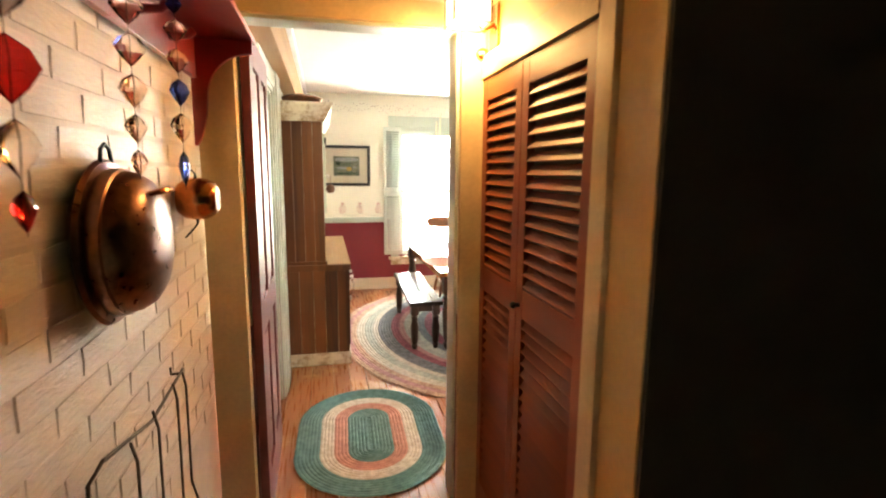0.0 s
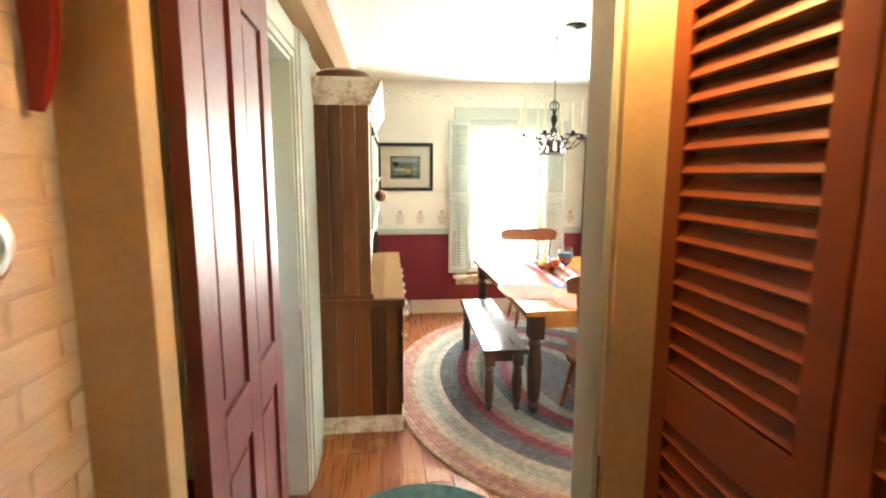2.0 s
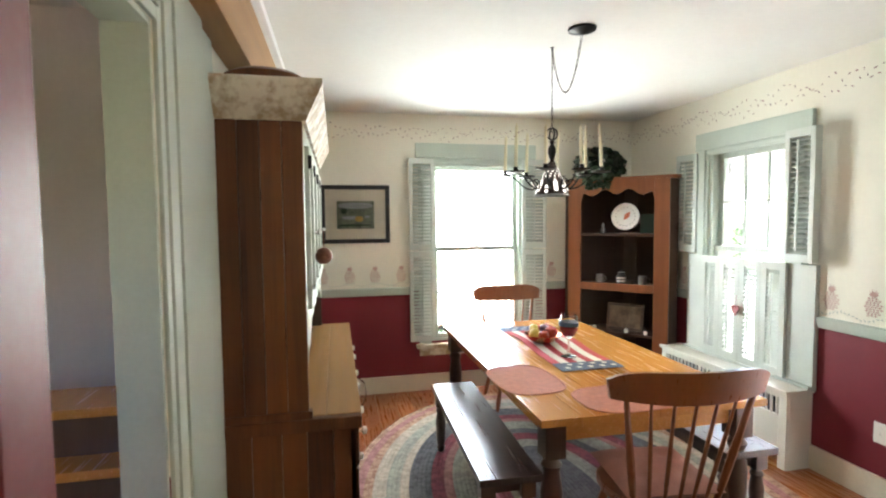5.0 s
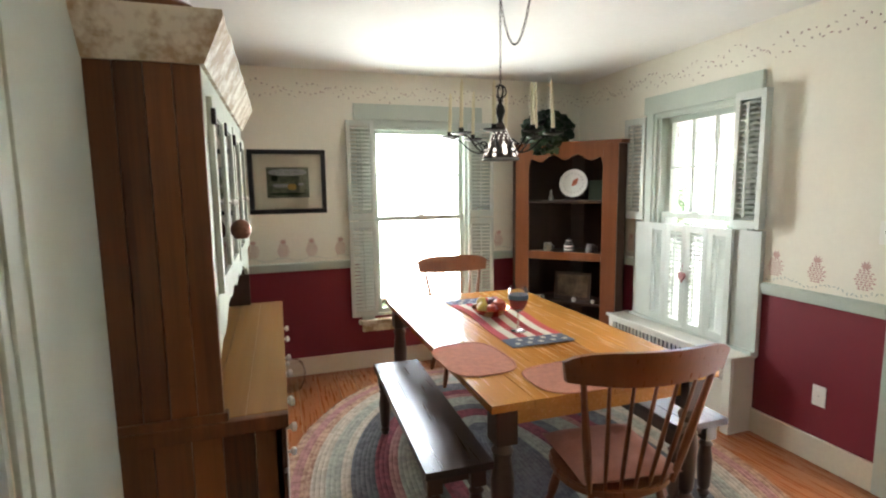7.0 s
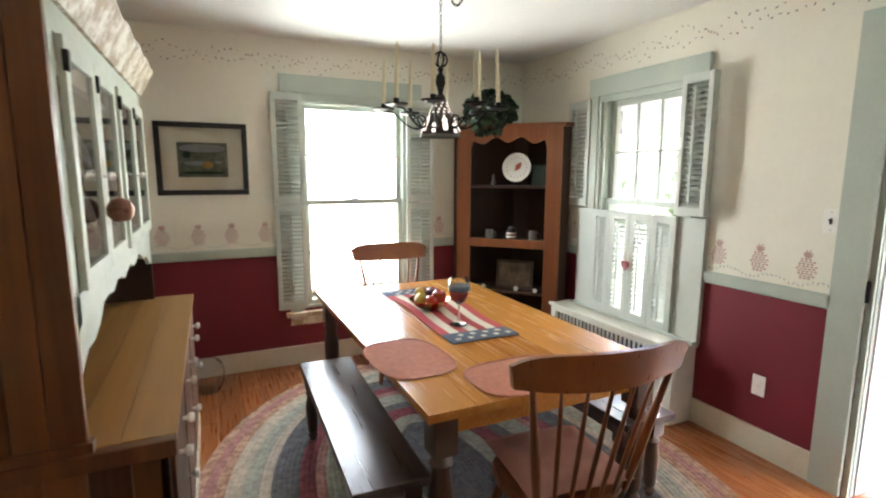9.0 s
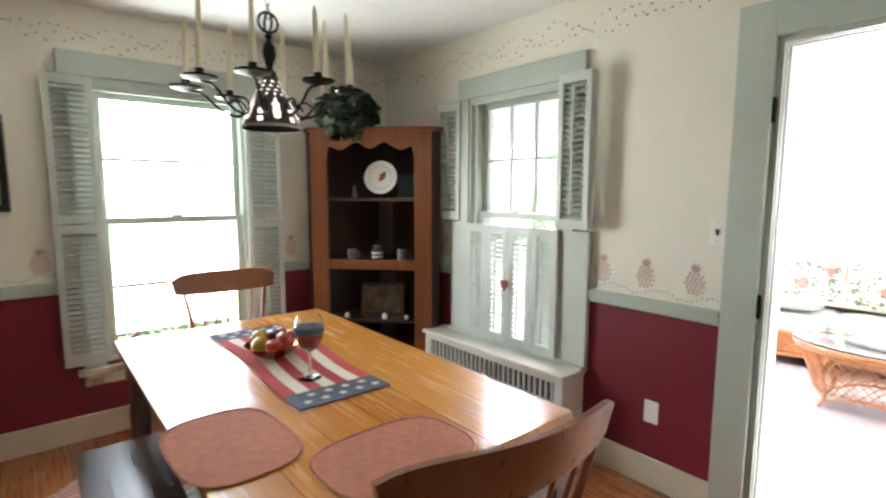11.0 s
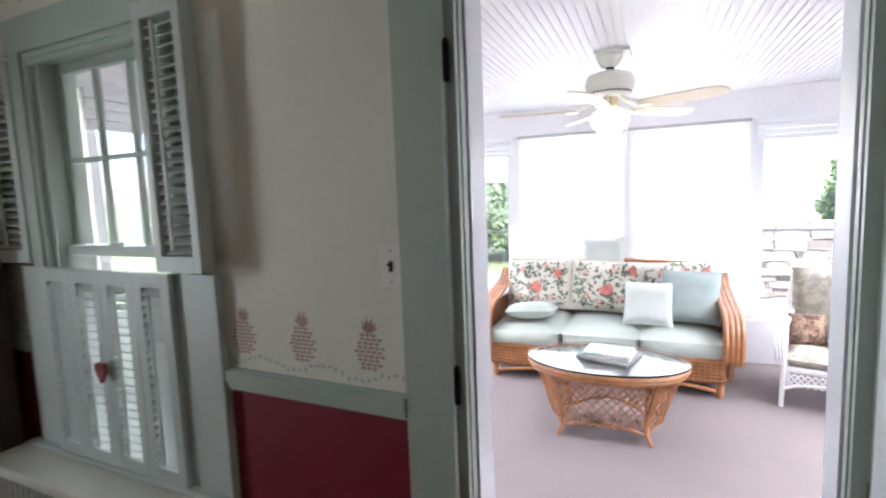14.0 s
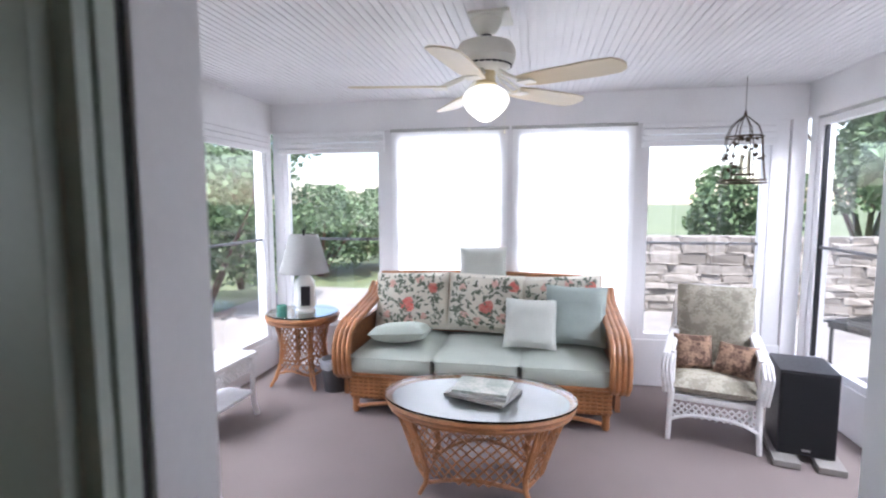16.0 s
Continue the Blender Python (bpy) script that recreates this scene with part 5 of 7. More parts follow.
# tall leaf-shaped cut-outs between smaller round ones
cm = B()
slab(cm, [(-0.042, -0.011), (-0.047, 0), (-0.042, 0.011), (-0.02, 0.013), (0.0, 0.010), (0.012, 0.014), (0.02, 0.006), (0.045, 0), (0.02, -0.006), (0.012, -0.014), (0.0, -0.010), (-0.02, -0.013)][::-1], -0.0015, 0.0015)
cut_me = finish(cm, "cut_out", SHADE_GLOW)
hm = B()
slab(hm, [(0.013 * math.cos(2 * math.pi * j / 8) * (1 if j % 2 else 0.7), 0.013 * math.sin(2 * math.pi * j / 8) * (1 if j % 2 else 0.7)) for j in range(8)], -0.0015, 0.0015)
star_me = finish(hm, "cut_out", SHADE_GLOW)
for k in range(5):
    a = 2 * math.pi * k / 5 - 1.72
    same_part("cut_out", cut_me, shade, pose(0.0815 * math.cos(a), 0.0815 * math.sin(a), 1.735, 0, 65, math.degrees(a)) @ pose(0, 0, 0, 0, 0, 180))
    for z, r in ((1.72, 0.0893), (1.692, 0.0973)):
        b = a + math.pi / 5
        same_part("cut_out", star_me, shade, pose(r * math.cos(b), r * math.sin(b), z, 0, 72, math.degrees(b)))
bm = B()
lathe(bm, [(0, 1.70), (0.018, 1.705), (0.026, 1.725), (0.018, 1.75), (0.010, 1.77), (0, 1.77)], 14)
part("bulb", bm, glow("warm_bulb", (1.0, 0.82, 0.55), 0.75), chan, "lit warm bulb")
lamp("chandelier_light", "POINT", pose(CX, CY, 1.68), 0.22, (1.0, 0.8, 0.55), radius=0.03)
rnd = random.Random(5)
for k in range(8):
    a = radians(45 * k + 14)
    reach = 0.295 if k % 2 else 0.27
    ca, sa = math.cos(a), math.sin(a)
    bm = B()
    arm = []
    for j in range(13):
        u = j / 12
        arm.append((ca * (0.02 + (reach - 0.02) * u), sa * (0.02 + (reach - 0.02) * u), 1.775 - 0.075 * math.sin(math.pi * min(1, u * 1.25)) + 0.02 * u))
    tube(bm, arm, 0.005, 6)
    tube(bm, [(ca * (0.12 + 0.03 * math.cos(t)), sa * (0.12 + 0.03 * math.cos(t)), 1.735 + 0.03 * math.sin(t)) for t in [0.4 + 4.6 * j / 10 for j in range(11)]], 0.004, 6)
    arm_ob = part("arm", bm, IRON, chan)
    bm = B()
    top = arm[-1][2]
    lathe(bm, [(0.0, top), (0.018, top), (0.054, top + 0.009), (0.058, top + 0.016), (0.014, top + 0.012), (0.014, top + 0.04), (0.011, top + 0.04), (0, top + 0.02)], 16, pose(ca * reach, sa * reach, 0))
    part("drip_pan", bm, IRON, arm_ob)
    bm = B()
    tilt = rnd.uniform(-3, 3)
    h = rnd.choice((0.24, 0.28, 0.31))
    lathe(bm, [(0.011, 0), (0.0105, h * 0.5), (0.008, h * 0.93), (0.003, h), (0, h + 0.004)], 10, pose(ca * reach, sa * reach, top + 0.02, tilt, rnd.uniform(-3, 3), 0))
    part("candle", bm, CANDLE, arm_ob, "tall cream taper candle")
# ---- framed picture ----
pic = thing("picture_frame", "black framed landscape print with cream mat on the wall", "picture", pose(0.367, YN - 0.012, 1.607, 2.0, 0, 0))
bm = B()
for a, b, c, d in ((-0.295, 0.295, -0.252, -0.215), (-0.295, 0.295, 0.215, 0.252), (-0.295, -0.258, -0.215, 0.215), (0.258, 0.295, -0.215, 0.215)):
    box(bm, a, b, -0.014, 0.012, c, d, 0.004)
part("frame", bm, BLACK, pic, "black moulded frame")
bm = B()
box(bm, -0.26, 0.26, 0.0, 0.008, -0.217, 0.217)
part("mat_board", bm, mat("cream_mat_board", (0.72, 0.66, 0.52), 0.8, vary=0.02, bump=0.05), pic)
bm = B()
box(bm, -0.16, 0.16, -0.004, 0.0, -0.125, 0.115)
part("print", bm, mat("landscape_print", (0.24, 0.27, 0.18), 0.6, second=(0.08, 0.10, 0.08), scale=9, fine=35, bump=0), pic, "dark green garden scene print")
PALE_INK = mat("pale_print_ink", (0.40, 0.42, 0.42), 0.6, scale=20, bump=0)
YELLOW_INK = mat("ochre_print_ink", (0.55, 0.36, 0.10), 0.6, scale=20, bump=0)
for x, z, w, h, mm in ((0.0, 0.075, 0.30, 0.055, PALE_INK), (-0.05, -0.03, 0.14, 0.03, PALE_INK), (0.03, -0.04, 0.07, 0.05, YELLOW_INK), (0.10, -0.02, 0.05, 0.02, PALE_INK), (-0.1, 0.03, 0.05, 0.05, LEAF), (0.0, -0.095, 0.28, 0.02, LEAF)):
    bm = B()
    pts = [(x + w / 2 * math.copysign(abs(math.cos(t)) ** 0.7, math.cos(t)), z + h / 2 * math.sin(t)) for t in [2 * math.pi * k / 14 for k in range(14)]]
    slab(bm, pts, 0.0045, 0.0055 + 0.0004 * (mm is YELLOW_INK), pose(0, 0, 0, 90, 0, 0))
    part("painted_patch", bm, mm, pic)
bm = B()
box(bm, -0.259, 0.259, -0.0085, -0.0065, -0.216, 0.216)
part("glass", bm, CLEAR, pic).visible_shadow = False


# ---- braided rugs ----
def ring_path(a, b, n):
    return [(a * math.cos(2 * math.pi * k / n), b * math.sin(2 * math.pi * k / n), 0) for k in range(n)]


def braid_material(name, c1, c2):
    return mat(name, c1, 0.95, second=c2, scale=28, fine=110, bump=1.0, sharp=0.3)


def braided_rug(name, label, m, a, b, step, bands, stadium=False):
    """An oval rug of concentric flattened braids, banded by colour from the rim inwards."""
    rug = thing(name, label, "rug", m)
    k = 0
    for count, material in bands:
        for _ in range(count):
            bm = B()
            ra, rb = a - step * (k + 0.5), b - step * (k + 0.5)
            k += 1
            if min(ra, rb) < step * 0.4:
                bm.free()
                break
            n = 96
            pts = []
            for j in range(n):
                t = 2 * math.pi * j / n
                if stadium:
                    s = rb - ra
                    pts.append((ra * math.cos(t), ra * math.sin(t) + (s if math.sin(t) > 0 else -s), 0.008))
                else:
                    pts.append((ra * math.cos(t), rb * math.sin(t), 0.008))
            tube(bm, pts, step * 0.54, 6, True, flat=0.45)
            part("braid", bm, material, rug)
    bm = B()
    n = 64
    out = []
    for j in range(n):
        t = 2 * math.pi * j / n
        s = (b - a) if stadium else 0
        ra, rb = a - step * 0.5, (a if stadium else b) - step * 0.5
        out.append((ra * math.cos(t), rb * math.sin(t) + (s if math.sin(t) > 0 else -s)))
    slab(bm, out, 0.001, 0.005)
    part("backing", bm, bands[-1][1], rug)
    return rug


TEAL = braid_material("teal_green_braid", (0.10, 0.20, 0.18), (0.06, 0.13, 0.12))
IVORY = braid_material("ivory_braid", (0.58, 0.50, 0.40), (0.42, 0.34, 0.26))
CORAL = braid_material("coral_pink_braid", (0.50, 0.22, 0.15), (0.36, 0.14, 0.10))
TAN = braid_material("tan_rust_braid", (0.52, 0.34, 0.23), (0.30, 0.16, 0.11))
BEIGE = braid_material("beige_braid", (0.55, 0.47, 0.37), (0.38, 0.33, 0.26))
SAGE_BRAID = braid_material("sage_grey_braid", (0.40, 0.41, 0.33), (0.27, 0.27, 0.23))
SLATE = braid_material("slate_braid", (0.17, 0.175, 0.185), (0.10, 0.10, 0.115))
WINE = braid_material("wine_red_braid", (0.30, 0.08, 0.10), (0.17, 0.045, 0.06))
ROSE = braid_material("dusty_rose_braid", (0.46, 0.23, 0.21), (0.30, 0.14, 0.13))
braided_rug("small_rug", "small oval braided rug in teal, ivory and coral", pose(0.315, 2.70, 0.002, 0, 0, -2), 0.42, 0.60, 0.0195,
            [(7, TEAL), (4, IVORY), (4, CORAL), (8, TEAL)], True)
braided_rug("large_rug", "large oval braided rug in tan, sage, slate and wine", pose(1.445, 4.505, 0.002), 1.25, 1.645, 0.026,
            [(2, TAN), (2, ROSE), (2, TAN), (3, BEIGE), (3, SAGE_BRAID), (2, BEIGE), (5, SLATE), (3, WINE), (2, ROSE), (5, SAGE_BRAID), (3, SLATE), (4, WINE), (4, SAGE_BRAID), (10, SLATE)])

# ---- on the table ----
def wavy_outline(w, l, n=40):
    pts = []
    for k in range(n):
        t = 2 * math.pi * k / n
        pts.append((w / 2 * math.copysign(abs(math.cos(t)) ** 0.62, math.cos(t)), l / 2 * math.copysign(abs(math.sin(t)) ** 0.62, math.sin(t))))
    return pts


for x, y, rz in ((1.145, 4.41, 2), (1.50, 4.045, 92)):
    bm = B()
    slab(bm, wavy_outline(0.33, 0.46), 0, 0.004)
    pm = solid("placemat", bm, PLACEMAT, "terracotta oval woven placemat on the table", "placemat", group="placemats on the table")
    pm.matrix_basis = pose(x, y, TZ + 0.001, 0, 0, rz)
    bm = B()
    out = wavy_outline(0.335, 0.465, 60)
    tube(bm, [(px, py, 0.004) for px, py in out], 0.006, 6, True, flat=0.5)
    part("braided_edge", bm, PLACEMAT, pm)

RED_CLOTH = mat("faded_red_cloth", (0.50, 0.06, 0.06), 0.9, vary=0.1, fine=150, bump=0.4)
CREAM_CLOTH = mat("cream_cloth", (0.74, 0.68, 0.56), 0.9, vary=0.05, fine=150, bump=0.4)
NAVY_CLOTH = mat("slate_blue_cloth", (0.10, 0.12, 0.17), 0.9, vary=0.1, fine=150, bump=0.4)
runner = thing("table_runner", "striped red and cream cotton runner with slate star ends", "table runner", pose(1.595, 5.05, TZ + 0.0012, 0, 0, -1))
rw, rl = 0.37, 1.14


def ripple(x, y):
    return 0.006 + 0.0035 * math.sin(11 * y + 3 * x)


def cloth_strip(bm, x0, x1, y0, y1, lift=0.0, wave=0.012):
    n = 24
    rows = []
    for j in range(n + 1):
        y = y0 + (y1 - y0) * j / n
        dx = wave * math.sin(7 * y + 1)
        rows.append([bm.verts.new((x + dx, y, ripple(x, y) + dz + lift)) for x, dz in ((x0, 0), (x1, 0), (x1, -0.003), (x0, -0.003))])
    for a, b in zip(rows, rows[1:]):
        for i in range(4):
            bm.faces.new((a[i], a[(i + 1) % 4], b[(i + 1) % 4], b[i]))
    bm.faces.new(rows[0][::-1])
    bm.faces.new(rows[-1])


for k in range(7):
    bm = B()
    cloth_strip(bm, -rw / 2 + rw * k / 7, -rw / 2 + rw * (k + 1) / 7, -rl / 2 + 0.13, rl / 2 - 0.13)
    part("stripe", bm, RED_CLOTH if k % 2 == 0 else CREAM_CLOTH, runner)
for s in (-1, 1):
    bm = B()
    cloth_strip(bm, -rw / 2, rw / 2, s * rl / 2 - (0.13 if s > 0 else 0), s * rl / 2 + (0.13 if s < 0 else 0))
    part("star_end", bm, NAVY_CLOTH, runner)
    for row in range(2):
        for k in range(5 - row):
            bm = B()
            star = []
            for j in range(10):
                r = 0.020 if j % 2 == 0 else 0.009
                star.append((r * math.sin(math.pi * j / 5), r * math.cos(math.pi * j / 5)))
            x, y = -rw / 2 + 0.045 + 0.07 * k + 0.035 * row, s * (rl / 2 - 0.04 - 0.05 * row)
            slab(bm, star, 0, 0.0012, pose(x, y, ripple(x, y) + 0.0008))
            part("star", bm, CREAM_CLOTH, runner)

bm = B()
lathe(bm, [(0.0, 0), (0.055, 0.0), (0.09, 0.02), (0.122, 0.058), (0.126, 0.058), (0.12, 0.05), (0.085, 0.016), (0.0, 0.006)], 28)
bowl = solid("fruit_bowl", bm, COPPER, "shallow copper bowl of fruit on the runner", "bowl")
bowl.matrix_basis = pose(1.545, 5.10, TZ + 0.011)
FRUIT_RED = mat("red_apple_skin", (0.36, 0.03, 0.02), 0.25, second=(0.44, 0.07, 0.03), scale=12, fine=40, coat=0.3, bump=0.05)
FRUIT_YELLOW = mat("yellow_lemon_skin", (0.62, 0.42, 0.05), 0.4, scale=30, fine=120, bump=0.3)
FRUIT_DARK = mat("dark_plum_skin", (0.12, 0.02, 0.03), 0.3, coat=0.2, bump=0.05)
for nm, mm, x, y, z, s in (("apple", FRUIT_RED, 0.048, -0.028, 0.066, 0.047), ("apple", FRUIT_RED, -0.01, 0.06, 0.062, 0.043), ("lemon", FRUIT_YELLOW, -0.062, -0.012, 0.064, 0.037),
                           ("apple", FRUIT_RED, -0.018, -0.058, 0.056, 0.036), ("plum", FRUIT_DARK, 0.02, 0.02, 0.085, 0.032), ("lemon", FRUIT_YELLOW, -0.045, 0.045, 0.085, 0.033), ("apple", FRUIT_RED, 0.045, 0.05, 0.075, 0.038)):
    bm = B()
    if nm == "lemon":
        lathe(bm, [(0, -1.25), (0.2, -1.15), (0.75, -0.7), (1, 0), (0.75, 0.7), (0.2, 1.15), (0, 1.25)], 16, pose(0, 0, 0, 80, 0, 40 * x * 100))
    else:
        lathe(bm, [(0, -0.78), (0.35, -0.92), (0.8, -0.6), (1, 0.05), (0.85, 0.65), (0.4, 0.92), (0.12, 0.78), (0, 0.7)], 18)
        tube(bm, [(0, 0, 0.7), (0.06, 0, 1.1)], 0.05, 5)
    bmesh.ops.scale(bm, vec=(s, s, s), verts=bm.verts)
    solid(nm, bm, mm, {"apple": "shiny red apple in the copper bowl", "lemon": "yellow lemon in the copper bowl", "plum": "dark plum in the copper bowl"}[nm], "fruit", group="fruit in the bowl").matrix_basis = pose(1.545 + x, 5.10 + y, TZ + 0.011 + z)

wine = thing("wine_glass", "stemmed wine glass half full of pink drink", "glass", pose(1.555, 4.735, TZ + 0.011) @ Matrix.Diagonal((1.3, 1.3, 1.25, 1)))
bm = B()
lathe(bm, [(0.0, 0), (0.036, 0.0), (0.034, 0.003), (0.006, 0.010), (0.0045, 0.05), (0.005, 0.085), (0.03, 0.105), (0.044, 0.14), (0.042, 0.185), (0.036, 0.205), (0.0345, 0.205), (0.0405, 0.185), (0.0425, 0.14), (0.0285, 0.107), (0.0, 0.092)], 24)
part("bowl_and_stem", bm, CLEAR, wine)
bm = B()
lathe(bm, [(0.0, 0.093), (0.028, 0.1075), (0.0405, 0.135), (0.0412, 0.145), (0, 0.145)], 24)
part("drink", bm, mat("pink_drink", (0.50, 0.05, 0.06), 0.15, bump=0), wine)
bm = B()
lathe(bm, [(0.0445, 0.150), (0.0452, 0.152), (0.0448, 0.168), (0.0440, 0.170)], 24)
part("dark_band", bm, NAVY_CLOTH, wine)


# ---- switch and outlet ----
def wall_plate(y, z, toggles, label):
    p = thing("light_switch" if toggles else "outlet", label, "switch" if toggles else "outlet", pose(XE, y, z, 0, 0, -90))
    bm = B()
    box(bm, -0.036, 0.036, -0.006, 0, -0.057, 0.057, 0.004)
    part("plate", bm, SWITCH, p)
    if toggles:
        bm = B()
        box(bm, -0.006, 0.006, -0.008, -0.005, -0.014, 0.014)
        box(bm, -0.004, 0.004, -0.02, -0.005, 0.002, 0.01, 0.001)
        part("toggle", bm, BLACK, p)
    else:
        for dz in (-0.02, 0.02):
            bm = B()
            lathe(bm, [(0, 0), (0.016, 0), (0.015, 0.003), (0, 0.003)], 16, pose(0, -0.0055, dz, 90, 0, 0))
            part("socket", bm, SWITCH, p)
    for dz in ((-0.042, 0.042) if toggles else (0,)):
        bm = B()
        lathe(bm, [(0, 0), (0.003, 0), (0.002, 0.0015), (0, 0.0015)], 8, pose(0, -0.006, dz, 90, 0, 0))
        part("screw", bm, PEWTER, p)


wall_plate(3.80, 1.30, True, "almond toggle light switch beside the porch door")
wall_plate(4.056, 0.385, False, "almond duplex outlet on the maroon wall")


# ---- stencils ----
def pineapple(bm):
    """A flat stencilled pineapple 0.16 high, in the xz plane, its foot at z 0."""
    for j in range(9):
        z = 0.004 + 0.0115 * j
        half = 0.034 * math.sqrt(max(0.05, 1 - ((z - 0.05) / 0.056) ** 2))
        n = max(1, int(2 * half / 0.0125))
        for k in range(n):
            x = (k - (n - 1) / 2) * 0.0135 + (0.0035 if j % 2 else -0.0035)
            slab(bm, [(x - 0.0068, z), (x, z - 0.0052), (x + 0.0068, z), (x, z + 0.0052)], 0, 0.0012, pose(0, 0, 0, 90, 0, 0))
    for a, l in ((-62, 0.022), (-35, 0.030), (-12, 0.037), (12, 0.037), (35, 0.030), (62, 0.022)):
        s, c = math.sin(radians(a)), math.cos(radians(a))
        slab(bm, [(-0.008 * c, 0.106 + 0.008 * s), (0.008 * c, 0.106 - 0.008 * s), (l * s + 0.002, 0.108 + l * c)], 0, 0.0012, pose(0, 0, 0, 90, 0, 0))


bm = B()
pineapple(bm)
pine_me = finish(bm, "pineapple_stencil", STENCIL_PINK, False)
rnd = random.Random(11)


def vine(bm, u0, u1, seed):
    r = random.Random(seed)
    n = int((u1 - u0) / 0.022)
    for k in range(n):
        u = u0 + (u1 - u0) * (k + 0.5) / n
        z = 0.985 + 0.014 * math.sin(u * 26) + r.uniform(-0.004, 0.004)
        a = r.uniform(0, math.pi)
        L, W = 0.011, 0.004
        ca, sa = math.cos(a), math.sin(a)
        slab(bm, [(u - L * ca, z - L * sa), (u + W * sa, z - W * ca), (u + L * ca, z + L * sa), (u - W * sa, z + W * ca)], 0, 0.001, pose(0, 0, 0, 90, 0, 0))


def top_border(bm, u0, u1, seed):
    r = random.Random(seed)
    n = int((u1 - u0) / 0.020)
    for k in range(n):
        u = u0 + (u1 - u0) * (k + 0.5) / n
        z = 2.325 + 0.045 * math.sin(u * 9) * (1 if k % 2 else -0.6) + r.uniform(-0.03, 0.03)
        a, L, W = r.uniform(0, math.pi), r.uniform(0.006, 0.013), r.uniform(0.003, 0.006)
        ca, sa = math.cos(a), math.sin(a)
        slab(bm, [(u - L * ca, z - L * sa), (u + W * sa, z - W * ca), (u + L * ca, z + L * sa), (u - W * sa, z + W * ca)], 0, 0.001, pose(0, 0, 0, 90, 0, 0))


for x in (0.075, 0.305, 0.526, 0.76, 2.2, 2.42):
    same_part("pineapple_stencil", pine_me, wall_north, pose(x, YN - 0.0005, 1.005) @ Matrix.Diagonal((1.4, 1, 1.04, 1)))
for y in (3.885, 4.122, 4.358, 5.63, 5.86):
    same_part("pineapple_stencil", pine_me, wall_east, pose(XE - 0.0005, y, 1.005, 0, 0, -90) @ Matrix.Diagonal((1.4, 1, 1.04, 1)))
for spans, wl, at in (((((XW, 0.86), (2.06, 2.9))), wall_north, pose(0, YN - 0.0005, 0)), ((((-4.42, -3.77), (-6.3, -5.56))), wall_east, pose(XE - 0.0005, 0, 0, 0, 0, -90))):
    bm = B()
    for n, (a, b) in enumerate(spans):
        vine(bm, a, b, n)
    part("vine_stencil", bm, STENCIL_GREY, wl, m=at)
for (a, b), wl, at in (((XW, XE), wall_north, pose(0, YN - 0.0005, 0)), ((-6.4, -YS - 0.2), wall_east, pose(XE - 0.0005, 0, 0, 0, 0, -90))):
    bm = B()
    top_border(bm, a, b, 4)
    part("leaf_border_stencil", bm, STENCIL_DARK, wl, m=at)

# ---- hall things ----
shelf = thing("wall_shelf", "dark red painted wall shelf with curved brackets", "shelf", pose(HALL_L, 0.0, 0))
bm = B()
box(bm, 0, 0.21, 0.20, 1.93, 2.0, 2.022, 0.006)
part("board", bm, RED_SHELF, shelf)
bm = B()
box(bm, 0.001, 0.02, 0.22, 1.90, 1.865, 1.999, 0.004)
part("back_rail", bm, RED_SHELF, shelf)


def bracket_outline():
    pts = [(0.001, 1.999), (0.205, 1.999), (0.205, 1.955)]
    for k in range(13):
        t = math.pi / 2 * k / 12
        pts.append((0.205 - 0.155 * math.sin(t), 1.80 + 0.155 * math.cos(t) * 1.0 if k else 1.955))
    pts += [(0.045, 1.74), (0.036, 1.70), (0.022, 1.655), (0.010, 1.635), (0.001, 1.635)]
    return pts


for y in (1.86, 0.62):
    bm = B()
    slab(bm, bracket_outline(), -0.011, 0.011, Matrix.Translation((0, y, 0)) @ pose(0, 0, 0, 90, 0, 0))
    part("bracket", bm, RED_SHELF, shelf, "curved bracket ending in a drop")
for y in (1.30, 1.55):
    bm = B()
    tube(bm, [(0.02, y, 1.93), (0.07, y, 1.935), (0.085, y, 1.95)], [0.013, 0.011, 0.014], 10)
    part("peg", bm, RED_SHELF, shelf)

PAN = Matrix.Translation((HALL_L + 0.008, 1.04, 1.405)) @ Matrix(((0, 0, 1, 0), (1, 0, 0, 0), (0, 1, 0, 0), (0, 0, 0, 1)))
pan = thing("copper_pan", "large round aged copper pan hanging on the brick wall", "pan", PAN)
R = 0.162
bm = B()
lathe(bm, [(0.0, 0.012), (0.146, 0.012), (0.150, 0.024), (0.149, 0.040), (0.144, 0.043), (0.141, 0.060), (0.128, 0.080), (0.105, 0.095), (0.06, 0.105), (0.0, 0.108)], 48)
part("body", bm, COPPER_DARK, pan, "dented brown copper body")
bm = B()
lathe(bm, [(0.146, 0.002), (R, 0.0), (R + 0.006, 0.006), (R, 0.014), (0.146, 0.016), (0.146, 0.002)], 48)
part("rim", bm, COPPER_DARK, pan)
bm = B()
tube(bm, [(-0.03, R - 0.01, 0.01), (-0.02, R + 0.025, 0.01), (0.0, R + 0.035, 0.01), (0.02, R + 0.025, 0.01), (0.03, R - 0.01, 0.01)], 0.004, 6)
part("hanging_loop", bm, IRON, pan)
bm = B()
tube(bm, [(-0.035, 0.098, 0.088), (-0.032, 0.104, 0.112), (-0.018, 0.107, 0.122), (0.018, 0.107, 0.122), (0.032, 0.104, 0.112), (0.035, 0.098, 0.088)], 0.006, 8)
part("handle", bm, COPPER, pan, "small bright copper handle")
